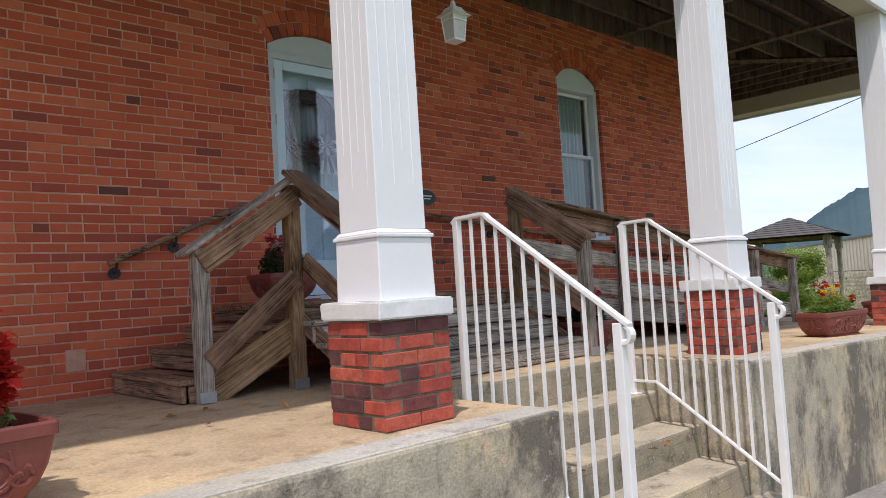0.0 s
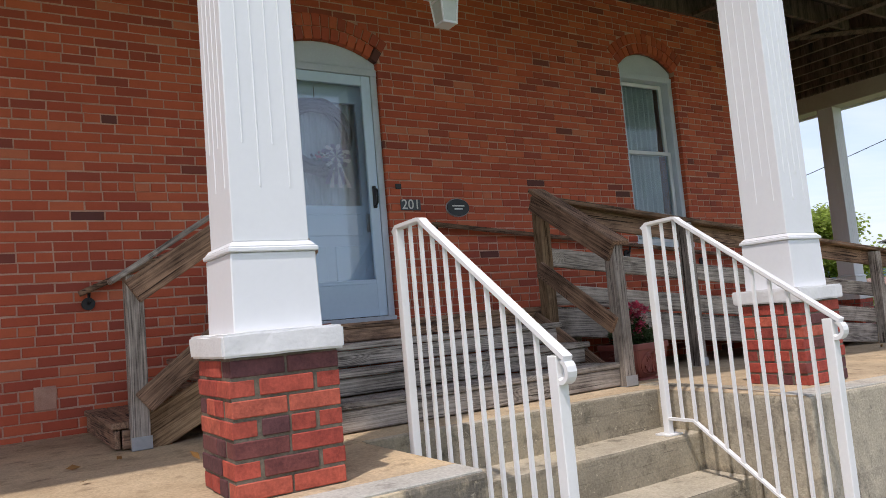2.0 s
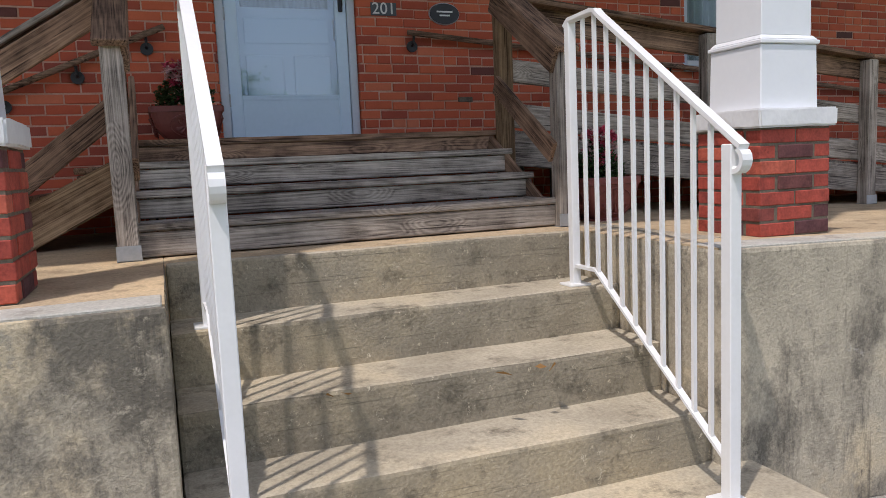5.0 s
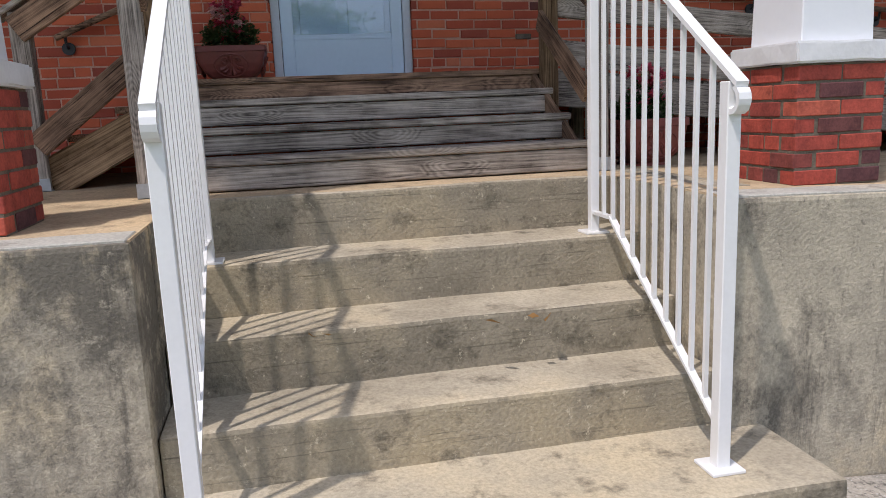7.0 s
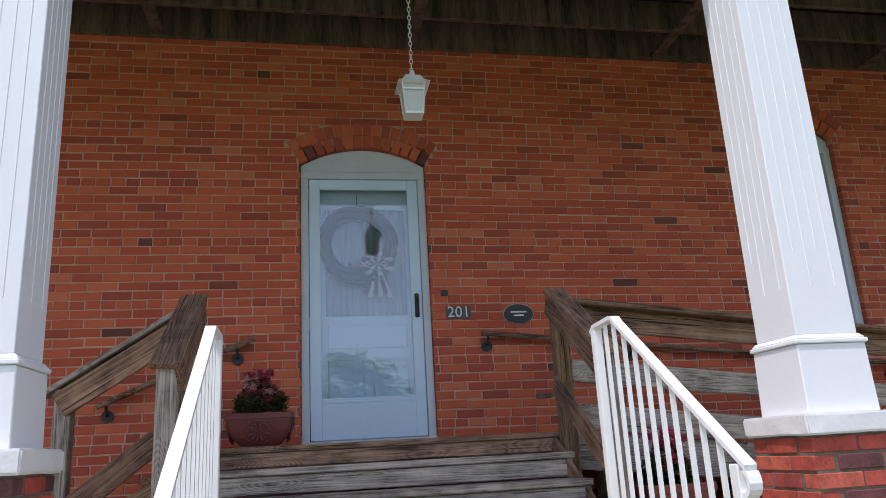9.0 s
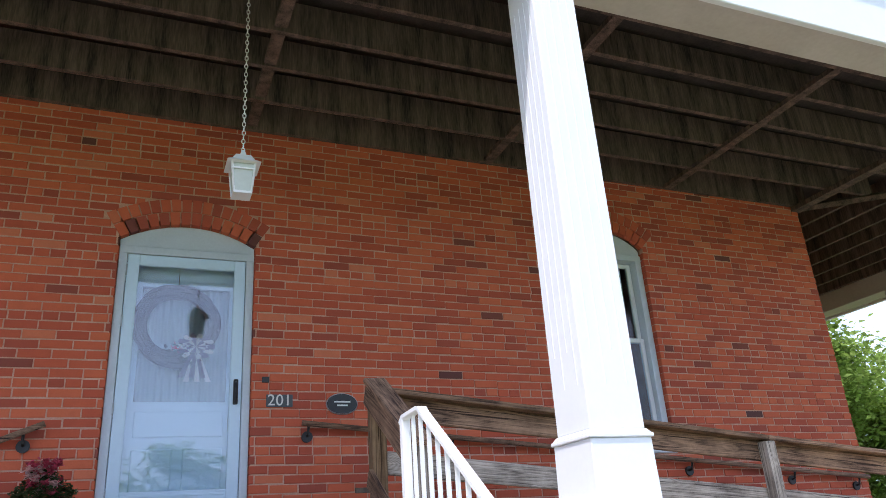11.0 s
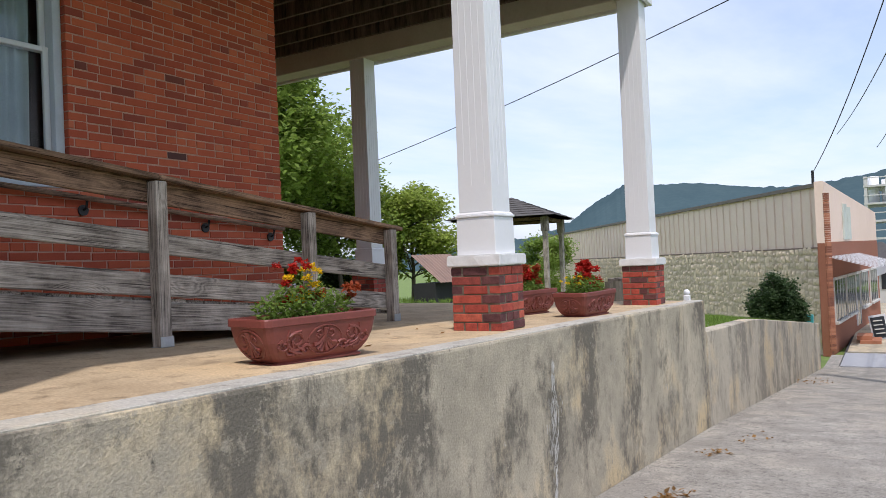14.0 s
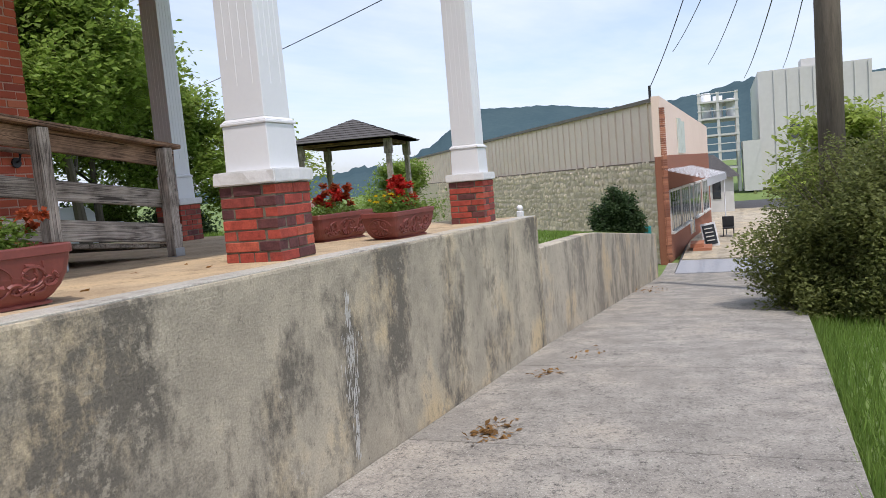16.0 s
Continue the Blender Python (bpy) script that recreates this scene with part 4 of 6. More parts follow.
bm = bmesh.new()
tube(bm, [(sx1 - 0.042, FY + 0.02, 1.70), (sx1 - 0.042, FY - 0.02, 1.68), (sx1 - 0.042, FY - 0.025, 1.62), (sx1 - 0.042, FY - 0.02, 1.57), (sx1 - 0.042, FY + 0.02, 1.55)], 0.008, 8)
part("handle_pull", bm, M_black, storm, smooth=True)
for z in (0.85, 1.45, 2.1, 2.5):
    bm = bmesh.new()
    tube(bm, [(sx0 - 0.002, FY + 0.028, z), (sx0 - 0.002, FY + 0.028, z + 0.09)], 0.006, 6)
    part("hinge", bm, M_galv, storm)
# inner door
iy = FY + 0.15
ux0, ux1, uz0, uz1 = 3.87, 4.52, 1.57, 2.46
inner = part("inner_door", boxes((sx0, ux0, iy, iy + 0.04, sz0, sz1), (ux1, sx1, iy, iy + 0.04, sz0, sz1), (ux0, ux1, iy, iy + 0.04, uz1, sz1), (ux0, ux1, iy, iy + 0.04, sz0, uz0)), M_door, door, "white panelled inner door tinted sky blue")
for x0, x1, z0, z1 in ((3.88, 4.16, 0.8, 1.23), (4.23, 4.51, 0.8, 1.23), (3.88, 4.51, 1.31, 1.5)):
    part("panel", boxes((x0, x1, iy - 0.012, iy + 0.004, z0, z1), bevel=0.009), M_door, inner)
part("lock", boxes((ux1 + 0.02, ux1 + 0.07, iy - 0.025, iy, 1.34, 1.5), bevel=0.006), M_galv, inner, "metal lock case")
g = part("pane", boxes((ux0, ux1, iy + 0.015, iy + 0.02, uz0, uz1)), M_pane, inner)
g.visible_shadow = False


def curtain(name, x0, x1, y, z0, z1, parent, waves, depth=0.025, tied=0.0):
    bm = bmesh.new()
    nx, nz = 60, 10
    rows = []
    for j in range(nz + 1):
        f = j / nz
        z = z1 + (z0 - z1) * f
        xr = x1 - (x1 - x0) * tied * f
        rows.append([bm.verts.new((x0 + (xr - x0) * i / nx, y + depth * math.sin(waves * 2 * math.pi * i / nx + 0.6 * math.sin(i * 0.4)), z)) for i in range(nx + 1)])
    for a, b in zip(rows, rows[1:]):
        for i in range(nx):
            bm.faces.new((a[i], a[i + 1], b[i + 1], b[i]))
    return part(name, bm, M_curtain, parent, "white gathered voile curtain", smooth=True)


curtain("door_curtain", ux0 - 0.02, ux1 + 0.02, iy + 0.07, uz0 - 0.05, uz1 + 0.03, door, 13, 0.012)

# wreath hanging between the doors
wreath = thing("wreath", (4.13, iy - 0.05, 2.15), "grey grapevine wreath with striped ribbon bow on the door", "wreath")
wc = Vector((4.13, iy - 0.034, 2.15))
bm = bmesh.new()
r = random.Random(3)
for k in range(38):
    ph, rr, oy, oz = r.uniform(0, 6.28), 0.27 + r.uniform(-0.036, 0.036), r.uniform(-0.012, 0.012), r.uniform(-0.01, 0.01)
    pts = []
    for i in range(29):
        a = ph + 2 * math.pi * i / 28
        q = rr + 0.018 * math.sin(3 * a + k)
        pts.append(wc + Vector((q * math.cos(a), oy + 0.006 * math.sin(5 * a + k), q * math.sin(a) + oz)))
    tube(bm, pts, 0.011, 5, caps=False)
part("vine_ring", bm, M_grey, wreath, smooth=True)
bm = bmesh.new()
tube(bm, [wc + Vector((0, 0, 0.27)), wc + Vector((0, 0, 0.42))], 0.003, 5)
part("hanger", bm, M_black, wreath)
bc = wc + Vector((0.15, -0.024, -0.17))
for i in range(14):
    a = 2 * math.pi * i / 14
    bm = bmesh.new()
    d = Vector((math.cos(a), 0, math.sin(a) * 0.75))
    n = Vector((-math.sin(a), 0, math.cos(a)))
    p = [bc, bc + d * 0.07 + Vector((0, -0.012, 0)), bc + d * 0.14]
    for w0, w1, q0, q1 in ((0.008, 0.026, p[0], p[1]), (0.026, 0.014, p[1], p[2])):
        bm.faces.new([bm.verts.new(v) for v in (q0 - n * w0, q0 + n * w0, q1 + n * w1, q1 - n * w1)])
    bmesh.ops.solidify(bm, geom=list(bm.faces), thickness=0.003)
    part("bow_loop", bm, M_ribbon if i % 2 else M_navy, wreath, "striped ribbon loop")
for i, dx in enumerate((-0.10, -0.06, -0.02, 0.02, 0.06, 0.10)):
    bm = bmesh.new()
    q0, q1 = bc, bc + Vector((dx, -0.004, -0.24 - 0.03 * (i % 2)))
    bm.faces.new([bm.verts.new(v) for v in (q0 + Vector((-0.008, 0, 0)), q0 + Vector((0.008, 0, 0)), q1 + Vector((0.02, 0, 0)), q1 + Vector((-0.02, 0, 0)))])
    bmesh.ops.solidify(bm, geom=list(bm.faces), thickness=0.003)
    part("ribbon_tail", bm, M_ribbon if i % 2 else M_navy, wreath)


def sprays(name, centre, n, spread, size, material, parent, seed, drop=0.0):
    """A bunch of small leaves or petals, each a bent quad."""
    r = random.Random(seed)
    bm = bmesh.new()
    for _ in range(n):
        d = Vector((r.gauss(0, 1), r.gauss(0, 1), r.gauss(0, 1)))
        d.normalize()
        p = Vector(centre) + Vector((d.x * spread[0], d.y * spread[1], d.z * spread[2])) * r.random() ** 0.4
        leaf(bm, p, r, size, drop)
    return part(name, bm, material, parent)


def leaf(bm, p, r, size, drop=0.0):
    a, b = r.uniform(0, 6.28), r.uniform(-0.7, 0.9) - drop
    d = Vector((math.cos(a) * math.cos(b), math.sin(a) * math.cos(b), math.sin(b)))
    s = d.cross(Vector((r.gauss(0, 0.4), r.gauss(0, 0.4), 1))).normalized()
    n = s.cross(d)
    l = size * r.uniform(0.7, 1.3)
    w = l * 0.32
    v = [bm.verts.new(q) for q in (p, p + d * l * 0.45 + s * w + n * l * 0.08, p + d * l, p + d * l * 0.45 - s * w + n * l * 0.08)]
    bm.faces.new((v[0], v[1], v[2]))
    bm.faces.new((v[0], v[2], v[3]))


sprays("dried_sprigs", bc + Vector((-0.08, 0.015, -0.08)), 150, (0.15, 0.008, 0.13), 0.045, M_grey, wreath, 4)
sprays("dark_berries", bc + Vector((-0.12, 0.01, -0.02)), 60, (0.06, 0.01, 0.05), 0.03, M_pink, wreath, 5)

win = thing("window_1", ((NX0 + NX1) / 2, FY, NZ0), "white double-hung window under an arched head, curtained", "window", kind="structure")
bm = bmesh.new()
front, back = [], []
for i in range(N + 1):
    x = NX0 + (NX1 - NX0) * i / N
    z = arc_z(x, NX0, NX1, NZS, NZC) + 0.003
    front.append((bm.verts.new((x, FY + 0.07, NZS - 0.08)), bm.verts.new((x, FY + 0.07, z))))
    back.append((bm.verts.new((x, FY + 0.12, NZS - 0.08)), bm.verts.new((x, FY + 0.12, z))))
for i in range(N):
    bm.faces.new((front[i][0], front[i + 1][0], front[i + 1][1], front[i][1]))
    bm.faces.new((back[i][0], back[i][1], back[i + 1][1], back[i + 1][0]))
    bm.faces.new((front[i][0], back[i][0], back[i + 1][0], front[i + 1][0]))
part("head_panel", bm, M_trim, win)
part("window_frame", boxes((NX0, NX0 + 0.07, FY + 0.05, FY + 0.2, NZ0, NZS - 0.08), (NX1 - 0.07, NX1, FY + 0.05, FY + 0.2, NZ0, NZS - 0.08), (NX0, NX1, FY + 0.045, FY + 0.2, NZS - 0.12, NZS - 0.06), bevel=0.004), M_trim, win)
part("window_sill", boxes((NX0 - 0.01, NX1 + 0.01, FY - 0.012, FY + 0.2, NZ0 - 0.06, NZ0), bevel=0.006), M_trim, win)
for nm, z0, z1, yy in (("lower_sash", NZ0 + 0.002, 2.20, FY + 0.11), ("upper_sash", 2.16, NZS - 0.125, FY + 0.145)):
    x0, x1 = NX0 + 0.072, NX1 - 0.072
    s = part(nm, boxes((x0, x0 + 0.045, yy, yy + 0.032, z0, z1), (x1 - 0.045, x1, yy, yy + 0.032, z0, z1), (x0 + 0.045, x1 - 0.045, yy, yy + 0.032, z0, z0 + 0.05), (x0 + 0.045, x1 - 0.045, yy, yy + 0.032, z1 - 0.04, z1), bevel=0.003), M_white, win)
    g = part("pane", boxes((x0 + 0.04, x1 - 0.04, yy + 0.012, yy + 0.017, z0 + 0.045, z1 - 0.035)), M_pane, s)
    g.visible_shadow = False
curtain("curtain", NX0 + 0.04, NX1 - 0.16, FY + 0.208, NZ0, NZS, win, 8, 0.025, 0.06)

# ---- fixtures on the brick ----
num = thing("house_number", (4.9, FY - 0.005, 1.55), "grey plate with raised pale house number 201", "house number")
part("plate", boxes((4.80, 5.00, FY - 0.012, FY - 0.006, 1.505, 1.60), bevel=0.002), mat("slate_plate", (0.10, 0.11, 0.12), (0.06, 0.07, 0.08), rough=0.6), num)
for i, ch in enumerate("201"):
    text_mesh("digit", ch, 0.12, M_letter, num, pose(4.838 + i * 0.062, FY - 0.015, 1.553, 90, 0, 0), 0.003)
plq = thing("wall_plaque", (5.385, FY, 1.53), "oval dark bronze wall plaque with raised rim", "plaque")
for nm, rx, rz, y0, y1, mm in (("plate", 0.125, 0.082, 0.016, 0.0, M_bronze), ("rim", 0.128, 0.085, 0.012, 0.001, M_galv)):
    bm = bmesh.new()
    lo, hi = [], []
    for k in range(40):
        a = 2 * math.pi * k / 40
        lo.append(bm.verts.new((5.385 + rx * math.cos(a), FY - 0.006 - y1, 1.53 + rz * math.sin(a))))
        hi.append(bm.verts.new((5.385 + (rx - 0.006) * math.cos(a), FY - 0.006 - y0, 1.53 + (rz - 0.006) * math.sin(a))))
    for k in range(40):
        bm.faces.new((lo[k], lo[(k + 1) % 40], hi[(k + 1) % 40], hi[k]))
    bm.faces.new(hi)
    part(nm, bm, mm, plq)
for z, w in ((1.545, 0.13), (1.517, 0.085)):
    part("lettering_bar", boxes((5.385 - w / 2, 5.385 + w / 2, FY - 0.0245, FY - 0.022, z - 0.006, z + 0.006)), M_letter, plq)
bell = thing("door_bell", (4.79, FY, 1.72), "small dark door bell button", "door bell")
part("case", boxes((4.765, 4.82, FY - 0.016, FY - 0.006, 1.69, 1.735), bevel=0.003), M_bronze, bell)
for x0, x1, z0, z1 in ((5.48, 5.60, 0.86, 0.90), (2.00, 2.13, 0.20, 0.35)):
    v = thing("foundation_vent", ((x0 + x1) / 2, FY, z0), "grey patched vent block in the brick wall", "vent")
    part("block", boxes((x0, x1, FY - 0.009, FY + 0.01, z0, z1), bevel=0.004), M_mortar if x0 < 3 else M_mortar2, v)


def wall_rail(pts, brackets, label):
    """A round wooden handrail on black iron brackets."""
    ob = thing("wall_handrail", pts[0], label, "handrail", "wall handrails")
    bm = bmesh.new()
    tube(bm, pts, 0.021, 10)
    part("rail_bar", bm, M_wood, ob, smooth=True)
    for x, z in brackets:
        bm = bmesh.new()
        tube(bm, [(x, FY - 0.004, z - 0.09), (x, FY - 0.022, z - 0.09)], 0.042, 16)
        tube(bm, [(x, FY - 0.02, z - 0.085), (x, FY - 0.055, z - 0.075), (x, FY - 0.07, z - 0.02)], 0.011, 8)
        part("bracket", bm, M_black, ob, "black iron rail bracket", smooth=False)
    return ob


wall_rail([(2.28, FY - 0.075, 0.93), (3.34, FY - 0.075, 1.38)], [(2.34, 0.955), (2.78, 1.14), (3.22, 1.33)], "weathered round wooden handrail beside the side steps")
zr = lambda x: 1.37 - 0.0985 * (x - 5.11)
wall_rail([(5.06, FY - 0.075, zr(5.06)), (10.78, FY - 0.075, zr(10.78))], [(x, zr(x)) for x in (5.11, 6.28, 7.45, 8.62, 9.82, 10.65)], "weathered round wooden handrail along the ramp wall")

# hanging lantern
lan = thing("hanging_lantern", (4.38, 4.2, 2.76), "white metal porch lantern hanging on a chain", "lantern")
lx_, ly_ = 4.38, 4.2
bm = bmesh.new()
tube(bm, [(lx_, ly_, 4.195), (lx_, ly_, 4.16)], 0.07, 20)
part("canopy", bm, M_metalwhite, lan)
z = 4.155
k = 0
while z > 2.80:
    bm = bmesh.new()
    pts = []
    for i in range(13):
        a = 2 * math.pi * i / 12
        u, w = 0.010 * math.cos(a), 0.019 * math.sin(a)
        pts.append((lx_ + (u if k % 2 else 0), ly_ + (0 if k % 2 else u), z - 0.019 + w))
    tube(bm, pts, 0.003, 5, caps=False)
    part("chain_link", bm, M_metalwhite, lan)
    z -= 0.031
    k += 1
bm = bmesh.new()
frustum(bm, lx_, ly_, 2.71, 2.75, 0.135, 0.09)
frustum(bm, lx_, ly_, 2.685, 2.71, 0.20, 0.135)
frustum(bm, lx_, ly_, 2.75, 2.80, 0.045, 0.02)
part("roof", bm, M_metalwhite, lan)
for sx in (-1, 1):
    for sy in (-1, 1):
        bm = bmesh.new()
        tube(bm, [(lx_ + sx * 0.068, ly_ + sy * 0.068, 2.685), (lx_ + sx * 0.052, ly_ + sy * 0.052, 2.50)], 0.007, 4)
        part("corner_bar", bm, M_metalwhite, lan)
bm = bmesh.new()
frustum(bm, lx_, ly_, 2.487, 2.502, 0.112, 0.112)
part("base_plate", bm, M_metalwhite, lan)
for sx in (-1, 1):
    part("cross_bar", boxes((lx_ - 0.068, lx_ + 0.068, ly_ + sx * 0.068 - 0.004, ly_ + sx * 0.068 + 0.004, 2.64, 2.65)), M_metalwhite, lan)
    part("cross_bar", boxes((lx_ + sx * 0.068 - 0.004, lx_ + sx * 0.068 + 0.004, ly_ - 0.063, ly_ + 0.063, 2.64, 2.65)), M_metalwhite, lan)
bm = bmesh.new()
frustum(bm, lx_, ly_, 2.503, 2.683, 0.096, 0.126)
part("frosted_panes", bm, M_frost, lan, "frosted glass panes")


# ---- white metal stair rails ----
def stair_rail(x, label):
    ob = thing("stair_railing", (x, 2.7, -0.8), label, "railing", "stair railings")
    yt, zt = 3.27, 1.015          # top of the upper post
    yb, zb = 3.05, 1.015          # where the slope begins
    yl, zl = 2.185, 0.405          # lower end
    base_u, base_l = TREAD0 - RISE, TREAD0 - 4 * RISE
    part("upper_post", boxes((x - 0.02, x + 0.02, yt - 0.02, yt + 0.02, base_u, zt - 0.012), bevel=0.003), M_metalwhite, ob)
    part("lower_post", boxes((x - 0.024, x + 0.024, 2.215, 2.263, base_l, 0.415), bevel=0.003), M_metalwhite, ob)
    part("foot_plate", boxes((x - 0.055, x + 0.055, yt - 0.055, yt + 0.055, base_u, base_u + 0.01), bevel=0.002), M_metalwhite, ob)
    part("foot_plate", boxes((x - 0.06, x + 0.06, 2.18, 2.30, base_l, base_l + 0.012), bevel=0.002), M_metalwhite, ob)
    slope = (zb - zl) / (yb - yl)
    # top rail: a flat moulded bar
    path = [(yt + 0.025, zt - 0.03), (yt - 0.01, zt - 0.006), (yb + 0.02, zt + 0.0), (yb, zt - 0.004), (yb - 0.03, zt - 0.03)]
    for i in range(1, 9):
        f = i / 8
        path.append((yb - 0.03 + (yl - yb + 0.03) * f, zt - 0.03 + (zl - zt + 0.03) * f))
    path += [(yl + 0.022 + 0.033 * math.cos(a), zl - 0.044 + 0.036 * math.sin(a)) for a in (1.9 + 0.42 * k for k in range(9))]
    bm = bmesh.new()
    prev = None
    for i, (y, z) in enumerate(path):
        a, b = path[max(0, i - 1)], path[min(len(path) - 1, i + 1)]
        d = Vector((0, b[0] - a[0], b[1] - a[1])).normalized()
        n = Vector((1, 0, 0)).cross(d)
        if d.y > 0 and i < 13:
            n = -n
        w = 0.021
        ring = [bm.verts.new(Vector((x, y, z)) + Vector((u, 0, 0)) + n * v) for u, v in ((-w, -0.010), (-w, 0.006), (-w * 0.6, 0.013), (w * 0.6, 0.013), (w, 0.006), (w, -0.010))]
        if prev:
            for k in range(6):
                bm.faces.new((prev[k], prev[(k + 1) % 6], ring[(k + 1) % 6], ring[k]))
        else:
            bm.faces.new(ring)
        prev = ring
    bm.faces.new(prev[::-1])
    part("top_rail", bm, M_metalwhite, ob, smooth=False)
    # bottom rail follows the slope
    zs0 = -0.115
    b0, b1, b2 = (yt - 0.02, zs0), (yb + 0.03, zs0), (2.248, zs0 - slope * (yb + 0.03 - 2.248))
    bm = bmesh.new()
    for (y0, z0), (y1, z1) in ((b0, b1), (b1, b2)):
        v = [bm.verts.new((x + u, y, z + w)) for y, z in ((y0, z0), (y1, z1)) for u, w in ((-0.014, -0.007), (0.014, -0.007), (0.014, 0.007), (-0.014, 0.007))]
        bm.faces.new(v[:4]); bm.faces.new(v[4:][::-1])
        for k in range(4):
            bm.faces.new((v[k], v[(k + 1) % 4], v[4 + (k + 1) % 4], v[4 + k]))
    part("bottom_rail", bm, M_metalwhite, ob)
    n = 11
    for i in range(1, n):
        y = yt - 0.02 + (2.248 - yt + 0.02) * i / n
        lo = zs0 if y > b1[0] else zs0 - slope * (b1[0] - y)
        hi = zt - 0.012 if y > yb else zt - 0.012 - slope * (yb - y)
        part("picket", boxes((x - 0.0075, x + 0.0075, y - 0.0075, y + 0.0075, lo, hi)), M_metalwhite, ob)


stair_rail(3.365, "white painted metal stair railing with square pickets")
stair_rail(5.03, "white painted metal stair railing with square pickets")


# ---- wooden landing, steps and ramp ----
LZ = 0.585
landing = thing("wooden_landing", (4.2, 5.0, FZ), "weathered brown wooden landing at the front door", "landing")
for i in range(8):
    y = 4.60 + 0.07 + i * 0.142
    board("deck_board", (3.08, y, LZ - 0.018), (5.30, y, LZ - 0.018), 0.036, 0.136, M_wood, landing)
for x in (3.2, 4.2, 5.2):
    board("leg", (x, 4.75, FZ), (x, 4.75, LZ - 0.19), 0.09, 0.09, M_wood, landing, up=(0, 1, 0))
    board("joist", (x, 4.64, LZ - 0.11), (x, 5.70, LZ - 0.11), 0.14, 0.04, M_wood, landing)


def plank(owner, nm, p0, p1, w, t, mt, up=(0, 0, 1), label=""):
    return board(nm, p0, p1, w, t, mt, owner, up, label)


fs = thing("front_steps", (4.2, 4.2, FZ), "weathered grey-brown wooden steps up to the landing", "steps", "wooden steps")
for i, (y, z) in enumerate(((3.80, 0.18), (4.07, 0.32), (4.34, 0.463))):
    zlow = FZ + 0.006 if i == 0 else (0.18, 0.32)[i - 1] + 0.004
    plank(fs, "riser", (3.09, y + 0.03, (zlow + z - 0.04) / 2), (5.24, y + 0.03, (zlow + z - 0.04) / 2), z - 0.042 - zlow, 0.03, M_woodgrey)
    for k in range(2):
        yy = y + 0.068 + k * 0.137
        plank(fs, "tread", (3.085, yy, z - 0.019), (5.25, yy, z - 0.019), 0.036, 0.132, M_woodgrey)
plank(fs, "riser", (3.09, 4.625, (0.463 + LZ - 0.036) / 2), (5.24, 4.625, (0.463 + LZ - 0.036) / 2), LZ - 0.036 - 0.467, 0.03, M_wood)
for x in (3.115, 5.215):
    plank(fs, "stringer", (x, 3.9, 0.10), (x, 4.6, 0.50), 0.12, 0.03, M_wood)

ls = thing("side_steps", (2.7, 5.1, FZ), "weathered brown wooden side steps along the brick wall", "steps", "wooden steps")
for i, (x, z) in enumerate(((2.28, 0.17), (2.55, 0.31), (2.81, 0.45))):
    zlow = FZ + 0.006 if i == 0 else (0.17, 0.31)[i - 1] + 0.004
    plank(ls, "riser", (x + 0.03, 4.58, (zlow + z - 0.04) / 2), (x + 0.03, 5.70, (zlow + z - 0.04) / 2), z - 0.042 - zlow, 0.03, M_wood)
    for k in range(2):
        xx = x + 0.068 + k * 0.137
        plank(ls, "tread", (xx, 4.57, z - 0.019), (xx, 5.71, z - 0.019), 0.036, 0.132, M_wood)
    plank(ls, "side_board", (x + 0.05, 4.565, (zlow + z) / 2 - 0.02), (x + 0.30, 4.565, (zlow + z) / 2 - 0.02), z - 0.045 - zlow, 0.022, M_wood)
plank(ls, "riser", (3.085, 4.58, 0.51), (3.085, 5.70, 0.51), 0.085, 0.03, M_wood)
plank(ls, "stringer", (2.44, 4.55, 0.075), (3.12, 4.55, 0.42), 0.21, 0.035, M_woodpost, label="raking pine stringer with bold grain")


def guard(nm, label, posts, rails, cap=None):
    ob = thing(nm, posts[0][0], label, "railing", "wooden railings")
    for base, top, mt in posts:
        board("post", base, top, 0.092, 0.092, mt, ob, up=(0, 1, 0))
    for p0, p1, w, t, mt, up, n2 in rails:
        board(n2, p0, p1, w, t, mt, ob, up)
    for base, top, mt in posts:
        if base[2] < 0.1:
            part("post_bracket", boxes((base[0] - 0.052, base[0] + 0.052, base[1] - 0.050, base[1] - 0.047, base[2], base[2] + 0.07), (base[0] - 0.05, base[0] + 0.05, base[1] - 0.05, base[1] + 0.05, base[2] - 0.0, base[2] + 0.004)), M_galv, ob, "galvanised steel post base")
    return ob


Z3, Y1 = (0, 0, 1), (0, 1, 0)
# side steps guard
guard("side_guard", "weathered wooden guard rail of the side steps", [((2.415, 4.53, FZ), (2.415, 4.53, 0.945), M_woodgrey), ((3.065, 4.53, FZ), (3.065, 4.53, 1.36), M_woodpost)],
      [((2.30, 4.53, 0.91), (3.10, 4.53, 1.425), 0.03, 0.14, M_woodgrey, Z3, "cap_rail"),
       ((2.40, 4.475, 0.85), (3.08, 4.475, 1.29), 0.14, 0.03, M_wood, Z3, "upper_board"),
       ((2.43, 4.475, 0.26), (3.05, 4.475, 0.75), 0.13, 0.03, M_wood, Z3, "brace_board")])
